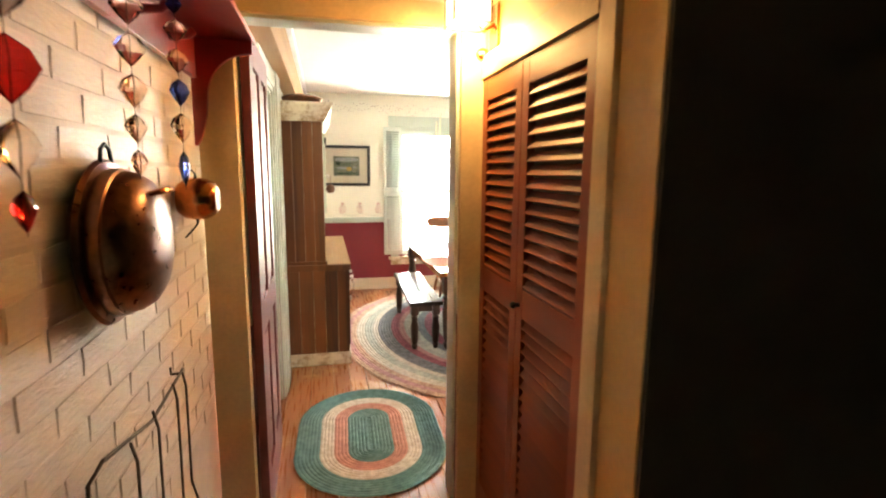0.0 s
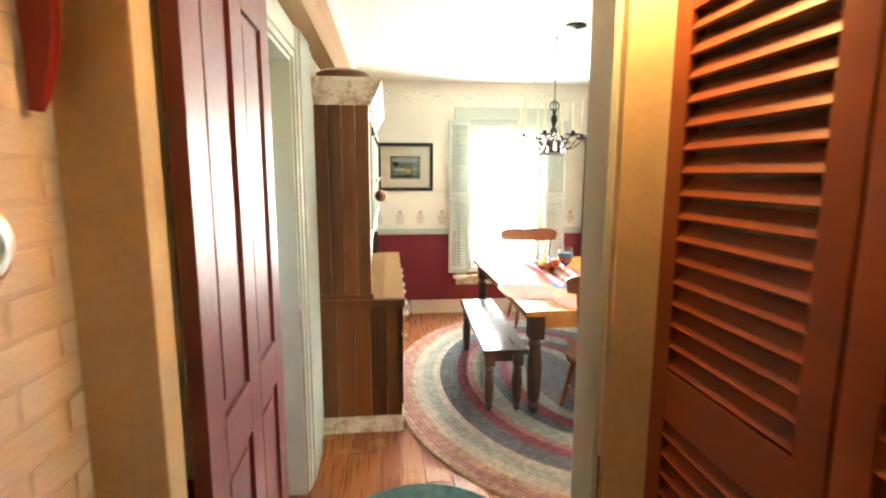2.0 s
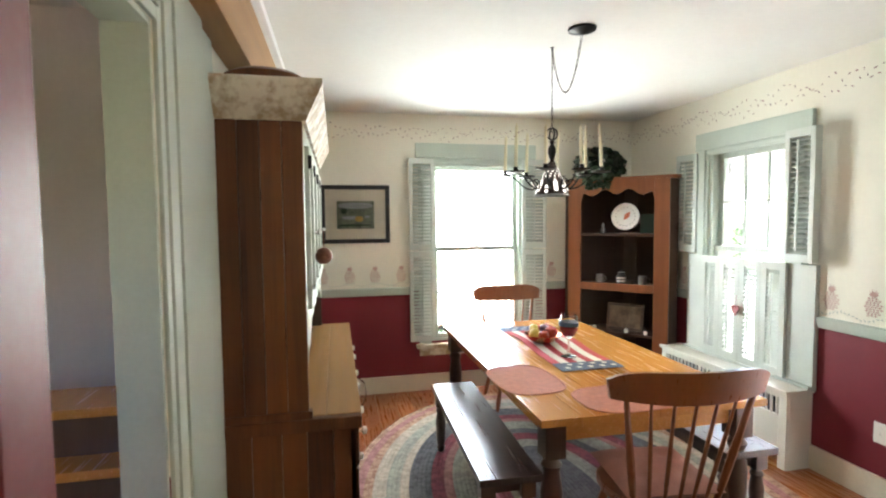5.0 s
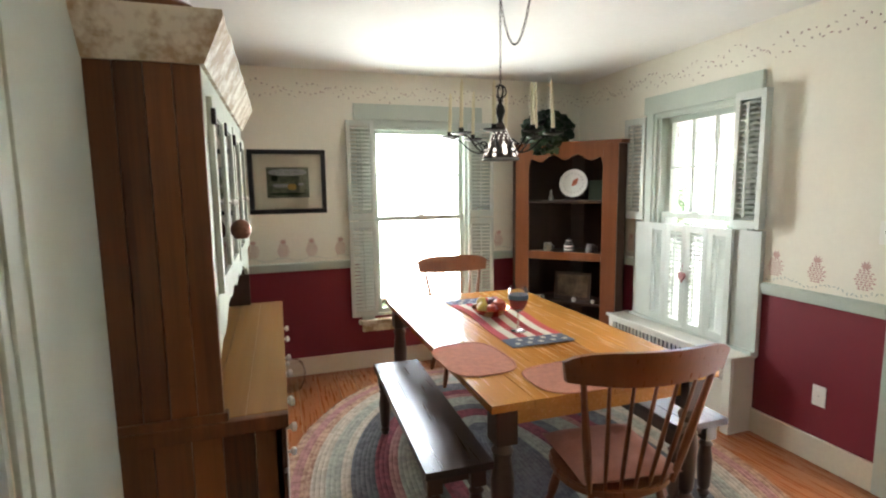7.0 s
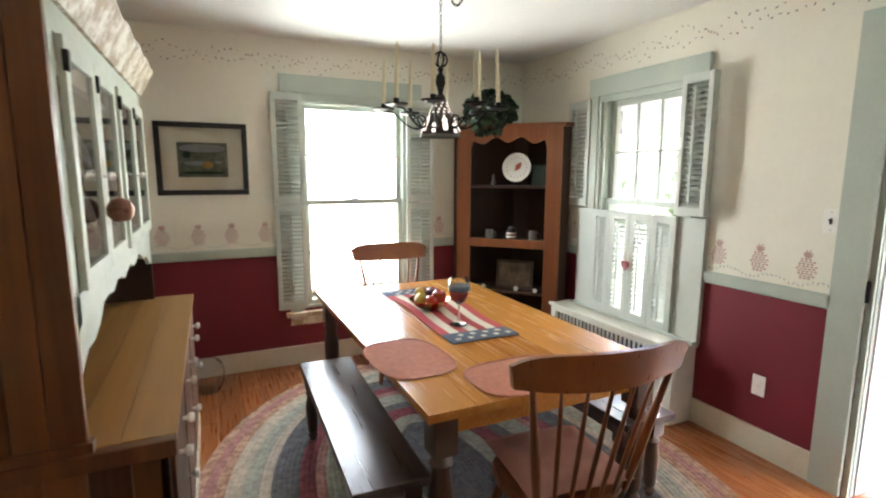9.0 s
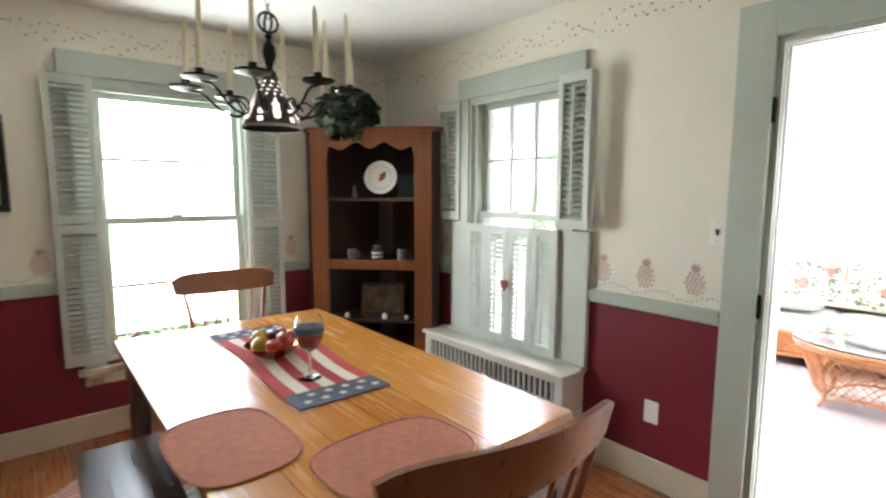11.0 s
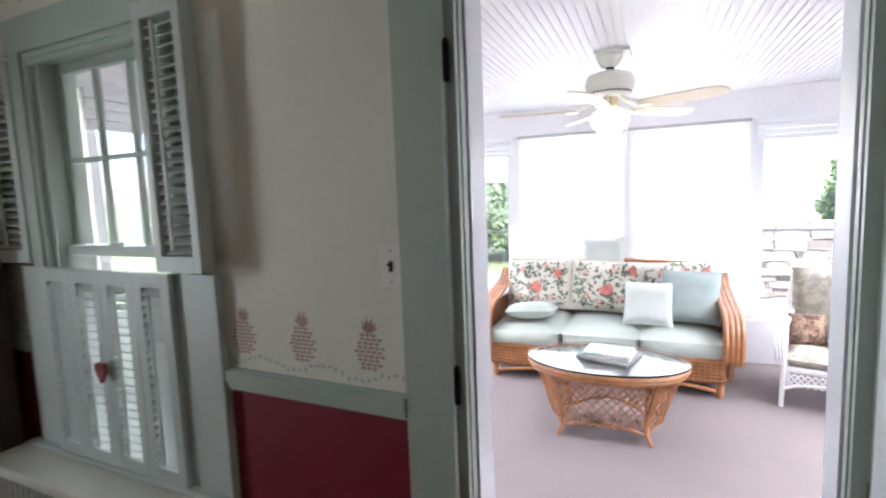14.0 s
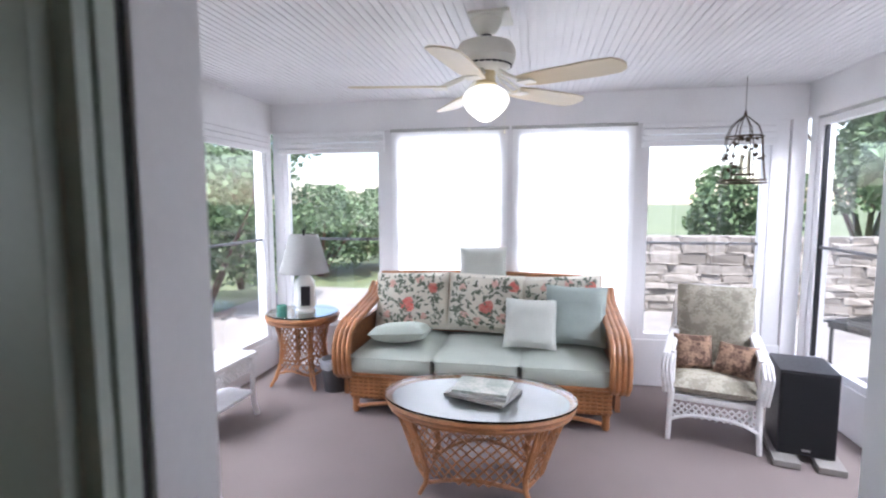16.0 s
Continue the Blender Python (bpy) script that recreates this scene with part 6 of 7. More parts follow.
pot = thing("copper_pot", "small round copper pot with tin lining hanging on a hook", "pot", Matrix.Translation((HALL_L + 0.006, 1.58, 1.463)) @ Matrix(((0, 0, 1, 0), (1, 0, 0, 0), (0, 1, 0, 0), (0, 0, 0, 1))))
bm = B()
lathe(bm, [(0.0, 0), (0.045, 0.0), (0.060, 0.02), (0.066, 0.05), (0.061, 0.082), (0.050, 0.102), (0.042, 0.110), (0.036, 0.111), (0.0, 0.108)], 28)
part("body", bm, COPPER, pot)
bm = B()
lathe(bm, [(0.0, 0.108), (0.036, 0.108), (0.035, 0.1125), (0.022, 0.114), (0.020, 0.111), (0.0, 0.111)], 28)
part("tin_base", bm, TIN, pot, "bright tinned disc")
for s in (-1, 1):
    bm = B()
    tube(bm, [(0.010 * math.cos(t), s * 0.066 + 0.010 * math.sin(t), 0.05) for t in [2 * math.pi * k / 12 for k in range(12)]], 0.0025, 6, True)
    tube(bm, [(0, s * 0.076, 0.05), (0, s * 0.095, 0.035), (0, s * 0.12, 0.012)], 0.003, 6)
    part("hook", bm, IRON, pot)

bm = B()
tube(bm, [(0.03, -0.66, -0.12), (0.035, -0.66, 0.03), (0.05, -0.62, 0.055), (0.05, -0.32, 0.0), (0.05, -0.02, 0.02), (0.035, 0.0, 0.0), (0.005, 0.0, 0.0), (0.005, 0.0, 0.02)], 0.0045, 7)
for y in (-0.46, -0.30, -0.12, -0.02):
    tube(bm, [(0.052, y - 0.02, 0.02), (0.056, y, -0.03), (0.052, y, -0.32), (0.075, y, -0.40), (0.12, y, -0.40)], 0.004, 7)
tube(bm, [(0.005, -0.66, -0.42), (0.052, -0.64, -0.38), (0.052, 0.0, -0.40), (0.005, 0.0, -0.42)], 0.004, 7)
rack = solid("wire_rack", bm, WIRE, "rusty bent-wire plate rack on the brick wall", "rack")
rack.matrix_basis = pose(HALL_L + 0.004, 1.37, 0.985) @ Matrix.Diagonal((0.8, 0.86, 1, 1))

GEMS = {"clear": glass("clear_faceted_glass", (1.0, 0.88, 0.78)), "blue": glass("cobalt_glass", (0.05, 0.09, 0.45)), "red": glass("ruby_glass", (0.5, 0.02, 0.02)), "amber": glass("pale_amber_glass", (0.95, 0.75, 0.62))}

for g in GEMS.values():
    g.node_tree.nodes["Principled BSDF"].inputs["IOR"].default_value = 1.22


def gem(bm, r, h, n, m):
    lathe(bm, [(0.0, -h), (r * 0.55, -h * 0.55), (r, 0.0), (r * 0.7, h * 0.45), (0.0, h * 0.8)], n, m)


def gem_string(x, y, top, beads, label):
    s = thing("crystal_strand", label, "sun catcher", pose(x, y, 0), group="hanging strands")
    bm = B()
    z_end = top - sum(2.15 * b[1] for b in beads) - 0.03
    tube(bm, [(0, 0, top), (0, 0, z_end)], 0.0008, 5)
    part("thread", bm, WIRE, s)
    z = top - 0.03
    for k, (kind, r, flat) in enumerate(beads):
        bm = B()
        z -= r * 1.05
        gem(bm, r * 0.85, r, 8, pose(0, 0, 0, 0, 0, 20 * k) @ Matrix.Diagonal((1, flat, 1, 1)))
        ob = part("bead", bm, GEMS[kind], s, m=pose(0, 0, z))
        z -= r * 1.1
    return s


gem_string(HALL_L + 0.10, 0.97, 1.985, [("clear", 0.034, 0.6), ("amber", 0.034, 0.7), ("clear", 0.034, 0.8), ("amber", 0.034, 0.7), ("clear", 0.03, 0.7), ("amber", 0.03, 0.6)], "strand of clear faceted glass beads below the red shelf")
gem_string(HALL_L + 0.11, 1.25, 1.985, [("blue", 0.022, 0.6), ("amber", 0.03, 0.7), ("clear", 0.032, 0.7), ("blue", 0.036, 0.5), ("clear", 0.04, 0.7), ("blue", 0.05, 0.35)], "strand of cobalt and clear glass drops below the red shelf")
gem_string(HALL_L + 0.09, 0.60, 1.985, [("amber", 0.03, 0.7), ("clear", 0.04, 0.7), ("amber", 0.04, 0.7), ("red", 0.045, 0.6), ("clear", 0.04, 0.5), ("red", 0.03, 0.5)], "strand of ruby and clear glass drops below the red shelf")

sconce = thing("wall_sconce", "lit frosted-glass box wall light with brass frame", "wall light", pose(HALL_R - 0.002, 1.86, 2.09))
bm = B()
box(bm, -0.012, 0, -0.045, 0.045, -0.06, 0.10, 0.004)
tube(bm, [(-0.01, 0, 0.03), (-0.05, 0, 0.0), (-0.07, 0, 0.02)], 0.007, 8)
part("back_plate", bm, COPPER, sconce)
bm = B()
box(bm, -0.185, -0.045, -0.07, 0.07, 0.02, 0.20, 0.004)
part("glass_shade", bm, glow("warm_frosted_glass", (1.0, 0.75, 0.38), 0.11), sconce, "glowing warm frosted glass box")
bm = B()
for x in (-0.187, -0.043):
    for y in (-0.072, 0.072):
        box(bm, x - 0.003, x + 0.003, y - 0.003, y + 0.003, 0.015, 0.205)
for z in (0.012, 0.203):
    for y in (-0.072, 0.072):
        box(bm, -0.19, -0.04, y - 0.003, y + 0.003, z, z + 0.005)
    for x in (-0.187, -0.043):
        box(bm, x - 0.003, x + 0.003, -0.069, 0.069, z, z + 0.005)
part("frame", bm, DARK_WOOD, sconce)
lamp("sconce_light", "POINT", pose(HALL_R - 0.115, 1.86, 2.07), 0.62, (1.0, 0.58, 0.23), radius=0.06)
bm = B()
lathe(bm, [(0, 0), (0.02, 0), (0.028, 0.02), (0.02, 0.04), (0, 0.05)], 10, pose(0, 0, 0, 0, -90, 0))
solid("brass_bracket_ornament", bm, COPPER, "small brass finial below the wall light", "ornament").matrix_basis = pose(HALL_R - 0.001, 1.97, 2.03)
# ---- porch things ----
def box_cushion(bm, w, d, h, m, seed):
    """A boxed seat cushion, w by d, h thick, its top crowned and a little creased."""
    vs = box(bm, -w / 2, w / 2, -d / 2, d / 2, -h / 2, h / 2)
    bmesh.ops.subdivide_edges(bm, edges=list(bm.edges), cuts=9, use_grid_fill=True)
    for v in bm.verts:
        u, t, q = 2 * v.co.x / w, 2 * v.co.y / d, 2 * v.co.z / h
        v.co.z += 0.026 * (1 - u ** 4) * (1 - t ** 4) * q + 0.005 * noise.noise(Vector((u * 2.5, t * 2.5, seed * 3.1))) * (q > 0.5)
        v.co.y += math.copysign(0.018, t) * (1 - q * q) * (abs(t) > 0.99) * (1 - u ** 4)
        corner = max(0, abs(u) - 0.8) * max(0, abs(t) - 0.8) * 25
        v.co.x *= 1 - 0.05 * corner
        v.co.y *= 1 - 0.04 * corner
        v.co.z -= 0.012 * q * max(abs(u), abs(t)) ** 14
    bmesh.ops.transform(bm, matrix=m, verts=bm.verts)


def box_rim(w, d, z, x, y):
    """The rounded outline of a boxed cushion's upper seam."""
    r, out = 0.03, []
    for cx, cy, a0 in ((1, 1, 0), (-1, 1, 90), (-1, -1, 180), (1, -1, 270)):
        for k in range(4):
            a = radians(a0 + 30 * k)
            out.append((x + cx * (w / 2 - r) + r * math.cos(a), y + cy * (d / 2 - r) + r * math.sin(a), z))
    return out


def rattan_sofa():
    s = thing("rattan_sofa", "three-seat honey rattan sofa with sage seat cushions", "sofa", pose(6.085, 3.675, 0, 0, 0, 93))
    # local: width along x, front towards +y ... seat faces +y
    W, D = 1.68, 0.78
    bm = B()
    box(bm, -W / 2, W / 2, -D / 2, D / 2, 0.10, 0.27, 0.01)
    part("woven_base", bm, RATTAN_DARK, s, "woven rattan base panel")
    bm = B()
    for k in range(46):
        x = -W / 2 + 0.02 + (W - 0.04) * k / 45
        tube(bm, [(x, D / 2 + 0.006, 0.11), (x, D / 2 + 0.012, 0.19), (x, D / 2 + 0.006, 0.265)], 0.006, 5)
    for z in (0.13, 0.155, 0.18, 0.205, 0.23, 0.255):
        tube(bm, [(-W / 2, D / 2 + 0.01, z), (W / 2, D / 2 + 0.01, z)], 0.008, 5)
    part("weave", bm, RATTAN, s)
    bm = B()
    pts = [(-W / 2 + 0.06 + (W - 0.12) * k / 20, D / 2 + 0.008, 0.105 - 0.05 * (abs(2 * k / 20 - 1)) ** 3) for k in range(21)]
    tube(bm, pts, 0.014, 7)
    tube(bm, [(-W / 2, D / 2 + 0.01, 0.275), (W / 2, D / 2 + 0.01, 0.275)], 0.016, 7)
    part("front_rail", bm, RATTAN, s)
    lm = B()
    lathe(lm, [(0.018, 0), (0.026, 0.02), (0.022, 0.06), (0.03, 0.12), (0.028, 0.16)], 12)
    me = finish(lm, "leg", RATTAN)
    for x in (-W / 2 + 0.03, W / 2 - 0.03):
        for y in (-D / 2 + 0.05, D / 2 - 0.03):
            same_part("leg", me, s, pose(x, y, 0))
    for sx in (-1, 1):
        bm = B()
        for dx in (0.012, 0.044, 0.076, 0.108):
            x = sx * (W / 2 + dx - 0.02)
            pts = [(x, D / 2 - 0.10, 0.235), (x, D / 2 - 0.02, 0.245), (x, D / 2 + 0.035, 0.29), (x, D / 2 + 0.055, 0.38), (x, D / 2 + 0.045, 0.47), (x, D / 2, 0.545), (x, D / 2 - 0.09, 0.59), (x, 0.05, 0.625), (x, -D / 2 + 0.12, 0.68), (x, -D / 2, 0.76)]
            tube(bm, pts, 0.0195, 8)
        part("arm", bm, RATTAN, s, "bundled bent-cane arm")
        bm = B()
        box(bm, sx * (W / 2 + 0.02), sx * (W / 2 + 0.05), -D / 2, D / 2 - 0.02, 0.12, 0.56)
        part("arm_panel", bm, RATTAN_DARK, s)
    bm = B()
    for z in (0.775, 0.805, 0.835):
        pts = [(-W / 2 - 0.02 + (W + 0.04) * k / 16, -D / 2 - 0.02, z + 0.02 * math.sin(math.pi * k / 16)) for k in range(17)]
        tube(bm, pts, 0.017, 8)
    part("back_rail", bm, RATTAN, s)
    bm = B()
    box(bm, -W / 2, W / 2, -D / 2 - 0.02, -D / 2, 0.27, 0.78)
    part("back_panel", bm, RATTAN_DARK, s)
    for k in range(3):
        x = -W / 2 + W * (k + 0.5) / 3
        bm = B()
        box_cushion(bm, W / 3 - 0.006, 0.76, 0.125, pose(x, 0.035, 0.337), k + 1)
        seat = part("seat_cushion", bm, CUSHION, s)
        bm = B()
        tube(bm, box_rim(W / 3 - 0.006, 0.76, 0.385, x, 0.035), 0.005, 6, True)
        part("piping", bm, CUSHION, seat)
    return s


sofa = rattan_sofa()
SOFA = sofa.matrix_basis.copy()


def floral(name):
    """Cream cloth with woven sprigs; the blooms are laid on as cut shapes."""
    return mat(name, (0.72, 0.68, 0.58), 0.9, vary=0.05, scale=6, fine=150, bump=0.4)


FLORAL = floral("cream_floral_cloth")
BLOOM = mat("rose_red_print", (0.52, 0.09, 0.08), 0.9, second=(0.62, 0.28, 0.22), scale=30, fine=90, bump=0.2)
BLOOM_PINK = mat("soft_pink_print", (0.62, 0.34, 0.28), 0.9, second=(0.70, 0.50, 0.42), scale=30, fine=90, bump=0.2)
SPRIG = mat("grey_green_sprig_print", (0.20, 0.23, 0.17), 0.9, vary=0.2, scale=30, bump=0.2)
BROWN_FLORAL = mat("brown_tapestry_cloth", (0.09, 0.05, 0.035), 0.9, second=(0.33, 0.21, 0.14), scale=16, fine=60, bump=0.4, sharp=0.25)
SCROLL = mat("grey_scroll_cloth", (0.46, 0.43, 0.35), 0.9, second=(0.30, 0.28, 0.22), scale=15, fine=60, bump=0.4, sharp=0.2)


def cushion_surface(w, h, d, u, v):
    return d / 2 * ((1 - min(1, abs(2 * u / w)) ** 4) * (1 - min(1, abs(2 * v / h)) ** 4)) ** 0.5


def floral_cushion(m, seed):
    c = thing("back_cushion", "cream sofa back cushion with red rose and leaf print", "cushion", m, group="floral back cushions")
    w, h, d = 0.575, 0.44, 0.19
    bm = B()
    pillow_shape(bm, w, h, d, None, 0.4)
    part("cover", bm, FLORAL, c)
    r = random.Random(seed)

    def blot(bm, x, y, rad, wob, ph, stretch=1.0, turn=0.0):
        n = 11
        ring = []
        for k in range(n):
            t = 2 * math.pi * k / n
            q = rad * (1 + wob * math.sin(3 * t + ph))
            px, py = q * math.cos(t), q * math.sin(t) * stretch
            X, Y = x + px * math.cos(turn) - py * math.sin(turn), y + px * math.sin(turn) + py * math.cos(turn)
            ring.append(bm.verts.new((X, Y, cushion_surface(w, h, d, X, Y) * 1.06 + 0.003)))
        mid = bm.verts.new((x, y, cushion_surface(w, h, d, x, y) * 1.06 + 0.005))
        for k in range(n):
            bm.faces.new((ring[k], ring[(k + 1) % n], mid))

    bm = B()
    for _ in range(190):
        blot(bm, r.uniform(-0.25, 0.25), r.uniform(-0.19, 0.19), r.uniform(0.009, 0.024), 0.3, r.uniform(0, 6), r.uniform(0.35, 0.6), r.uniform(0, 3.1))
    tagged(part("leaf_print", bm, SPRIG, c), kind="stuff")
    for x, y, q in ((0.0, -0.03, 0.055), (0.19, 0.09, 0.042)):
        bm = B()
        blot(bm, x + r.uniform(-0.03, 0.03), y + r.uniform(-0.03, 0.03), q, 0.15, r.uniform(0, 6))
        part("rose_print", bm, BLOOM, c)
    for x, y in ((-0.15, -0.10), (0.13, -0.12), (-0.14, 0.11), (0.06, 0.14), (-0.03, -0.15)):
        bm = B()
        blot(bm, x + r.uniform(-0.03, 0.03), y + r.uniform(-0.02, 0.02), r.uniform(0.024, 0.036), 0.2, r.uniform(0, 6))
        part("pale_bloom_print", bm, BLOOM_PINK, c)
    return c


for k in range(3):
    floral_cushion(SOFA @ pose(-0.56 + 0.56 * k, -0.215, 0.655, 72, 0, 180) @ pose(0, 0, 0, 0, 0, (3, -2, 2)[k]), 20 + k)


def throw_pillow(m, w, h, d, material, label):
    bm = B()
    pillow_shape(bm, w, h, d, None, 1.0)
    p = solid("throw_pillow", bm, material, label, "pillow")
    p.matrix_basis = m
    return p


# local x runs from the right end of the sofa to the left as seen from the front
throw_pillow(SOFA @ pose(0.55, 0.16, 0.505, 8, 4, 0), 0.40, 0.30, 0.13, CUSHION, "small sage tufted pillow lying on the sofa seat")
throw_pillow(SOFA @ pose(-0.34, 0.08, 0.585, 58, 0, 176), 0.36, 0.36, 0.13, PILLOW_PALE, "pale grey square pillow leaning on the sofa")
throw_pillow(SOFA @ pose(-0.64, 0.0, 0.635, 66, 0, 172), 0.42, 0.42, 0.15, PILLOW_GREY, "sage grey square pillow in the sofa corner")
throw_pillow(SOFA @ pose(0.03, -0.36, 0.92, 80, 0, 186), 0.37, 0.29, 0.11, PILLOW_PALE, "pale ribbed pillow perched on the sofa back")


def lattice(bm, f, n, r, rows=5):
    """Crossing diagonal strands on a surface f(u, v), u and v from 0 to 1."""
    for s in (1, -1):
        for k in range(-rows, n):
            pts = []
            for j in range(9):
                v = j / 8
                u = (k + 0.5 + s * v * rows + (rows if s < 0 else 0)) / n
                if 0 <= u <= 1:
                    pts.append(f(u, v))
            if len(pts) > 1:
                tube(bm, pts, r, 5)


# coffee table: oval glass top on a flared rattan lattice base
ct = thing("coffee_table", "oval rattan coffee table with glass top", "coffee table", pose(5.03, 3.52, 0, 0, 0, 3))
TA, TB, TH = 0.31, 0.48, 0.45
bm = B()
slab(bm, [(TA * math.cos(2 * math.pi * k / 56), TB * math.sin(2 * math.pi * k / 56)) for k in range(56)], TH - 0.010, TH)
TABLE_GLASS = glass("table_glass", (0.93, 0.97, 0.96))
TABLE_GLASS.node_tree.nodes["Principled BSDF"].inputs["IOR"].default_value = 1.4
part("glass_top", bm, TABLE_GLASS, ct)
bm = B()
slab(bm, [(TA * 0.9 * math.cos(2 * math.pi * k / 48), TB * 0.92 * math.sin(2 * math.pi * k / 48)) for k in range(48)], TH - 0.035, TH - 0.025)
part("inner_shelf", bm, mat("pale_grey_underlay", (0.50, 0.50, 0.50), 0.5), ct)
bm = B()
for z, f in ((TH - 0.03, 0.96), (TH - 0.055, 0.93)):
    tube(bm, [(TA * f * math.cos(2 * math.pi * k / 48), TB * f * math.sin(2 * math.pi * k / 48), z) for k in range(48)], 0.016, 7, True)
part("rim", bm, RATTAN, ct)


def flare(z):
    return 0.93 - 0.30 * (1 - z / 0.39) ** 0.8


bm = B()
lattice(bm, lambda u, v: (TA * flare(0.08 + 0.29 * v) * math.cos(2 * math.pi * u), TB * flare(0.08 + 0.29 * v) * math.sin(2 * math.pi * u), 0.09 + 0.29 * v), 44, 0.0042, 5)
part("lattice", bm, RATTAN, ct)
bm = B()
for q in range(4):
    a0 = math.pi / 4 + q * math.pi / 2
    pts = []
    for k in range(13):
        t = a0 + (math.pi / 2) * k / 12
        pts.append((TA * flare(0.06) * math.cos(t), TB * flare(0.06) * math.sin(t), 0.05 + 0.065 * math.sin(math.pi * k / 12)))
    tube(bm, pts, 0.010, 6)
part("arched_stretcher", bm, RATTAN, ct)
for q in range(4):
    a = math.pi / 4 + q * math.pi / 2
    bm = B()
    for da in (-0.07, 0, 0.07):
        pts = []
        for z, f in ((TH - 0.04, 0.95), (0.32, flare(0.33)), (0.22, flare(0.22)), (0.12, flare(0.1)), (0.05, flare(0.06) + 0.04), (0.0, flare(0.0) + 0.16)):
            pts.append((TA * f * math.cos(a + da * z * 2.2), TB * f * math.sin(a + da * z * 2.2), z))
        tube(bm, pts, 0.011, 7)
    part("leg", bm, RATTAN, ct)

for k, (mm, w, l, rz, label) in enumerate(((mat("grey_newsprint", (0.42, 0.40, 0.36), 0.8, scale=20, vary=0.15), 0.24, 0.32, -18, "folded newspaper at the bottom of the stack"),
                                           (mat("pale_magazine_cover", (0.62, 0.62, 0.58), 0.4, scale=10, vary=0.15), 0.22, 0.29, -8, "pale magazine in the stack on the coffee table"),
                                           (mat("green_photo_cover", (0.36, 0.42, 0.36), 0.35, second=(0.65, 0.64, 0.58), scale=8, sharp=0.3), 0.21, 0.275, -4, "glossy green and white magazine on the stack"))):
    bm = B()
    box(bm, -w / 2, w / 2, -l / 2, l / 2, 0, 0.015, 0.003)
    solid("magazine", bm, mm, label, "magazine", group="magazines on the coffee table").matrix_basis = pose(5.04, 3.50, TH + 0.001 + 0.016 * k, 0, 0, rz)

# round side table with lamp
et = thing("side_table", "round rattan side table with glass top", "side table", pose(6.13, 5.10, 0))
ER, EH = 0.27, 0.56
bm = B()
lathe(bm, [(0.0, EH - 0.01), (ER, EH - 0.01), (ER + 0.004, EH - 0.005), (ER, EH), (0, EH)], 40)
part("glass_top", bm, glass("green_tint_glass", (0.82, 0.95, 0.92)), et)
bm = B()
for z, r in ((EH - 0.028, ER), (EH - 0.058, ER - 0.01)):
    tube(bm, [(r * math.cos(2 * math.pi * k / 36), r * math.sin(2 * math.pi * k / 36), z) for k in range(36)], 0.016, 7, True)
lathe(bm, [(0, EH - 0.05), (ER - 0.01, EH - 0.05), (ER - 0.01, EH - 0.035), (0, EH - 0.035)], 30)
part("rim", bm, RATTAN, et)


def waist(z):
    return ER * (0.90 - 0.28 * math.sin(math.pi * min(1, z / 0.5) * 0.9))


bm = B()
lattice(bm, lambda u, v: (waist(0.13 + 0.37 * v) * math.cos(2 * math.pi * u), waist(0.13 + 0.37 * v) * math.sin(2 * math.pi * u), 0.13 + 0.37 * v), 26, 0.0045, 6)
part("lattice", bm, RATTAN, et)
for q in range(4):
    a = math.pi / 4 + q * math.pi / 2
    bm = B()
    for da in (-0.06, 0.06):
        tube(bm, [(waist(z) * 1.02 * math.cos(a + da), waist(z) * 1.02 * math.sin(a + da), z) for z in (EH - 0.05, 0.4, 0.3, 0.2, 0.12, 0.06)] + [(ER * 0.98 * math.cos(a), ER * 0.98 * math.sin(a), 0.0)], 0.010, 7)
    part("leg", bm, RATTAN, et)
bm = B()
tube(bm, [(waist(0.12) * math.cos(2 * math.pi * k / 30), waist(0.12) * math.sin(2 * math.pi * k / 30), 0.12 + 0.02 * math.cos(8 * math.pi * k / 30)) for k in range(30)], 0.010, 6, True)
part("lower_ring", bm, RATTAN, et)

tl_ = thing("table_lamp", "table lamp with dark block base and pleated grey shade", "lamp", pose(6.12, 5.07, EH))
bm = B()
lathe(bm, [(0, 0), (0.075, 0), (0.08, 0.02), (0.065, 0.03), (0.085, 0.06), (0.075, 0.24), (0.045, 0.28), (0.018, 0.30), (0.012, 0.36), (0, 0.36)], 20)
part("base", bm, WHITE_CHINA, tl_, "white ceramic lamp base")
bm = B()
box(bm, -0.035, 0.035, -0.089, -0.07, 0.06, 0.21, 0.004, pose(0, 0, 0, 0, 0, -60))
part("dark_panel", bm, BLACK, tl_, "dark painted panel")
bm = B()
n = 60
rows = []
for z, r in ((0.31, 0.185), (0.60, 0.105)):
    rows.append([bm.verts.new(((r + 0.004 * (k % 2)) * math.cos(2 * math.pi * k / n), (r + 0.004 * (k % 2)) * math.sin(2 * math.pi * k / n), z)) for k in range(n)])
for k in range(n):
    bm.faces.new((rows[0][k], rows[0][(k + 1) % n], rows[1][(k + 1) % n], rows[1][k]))
bmesh.ops.solidify(bm, geom=list(bm.faces), thickness=0.003)
part("shade", bm, SHADE_PAPER, tl_, "pleated grey fabric shade")
bm = B()
lathe(bm, [(0, 0.58), (0.008, 0.585), (0.008, 0.62), (0.014, 0.63), (0, 0.645)], 10)
part("finial", bm, IRON, tl_)
bm = B()
lathe(bm, [(0.0, 0), (0.034, 0.0), (0.038, 0.01), (0.036, 0.085), (0.032, 0.085), (0.032, 0.012), (0.0, 0.01)], 18)
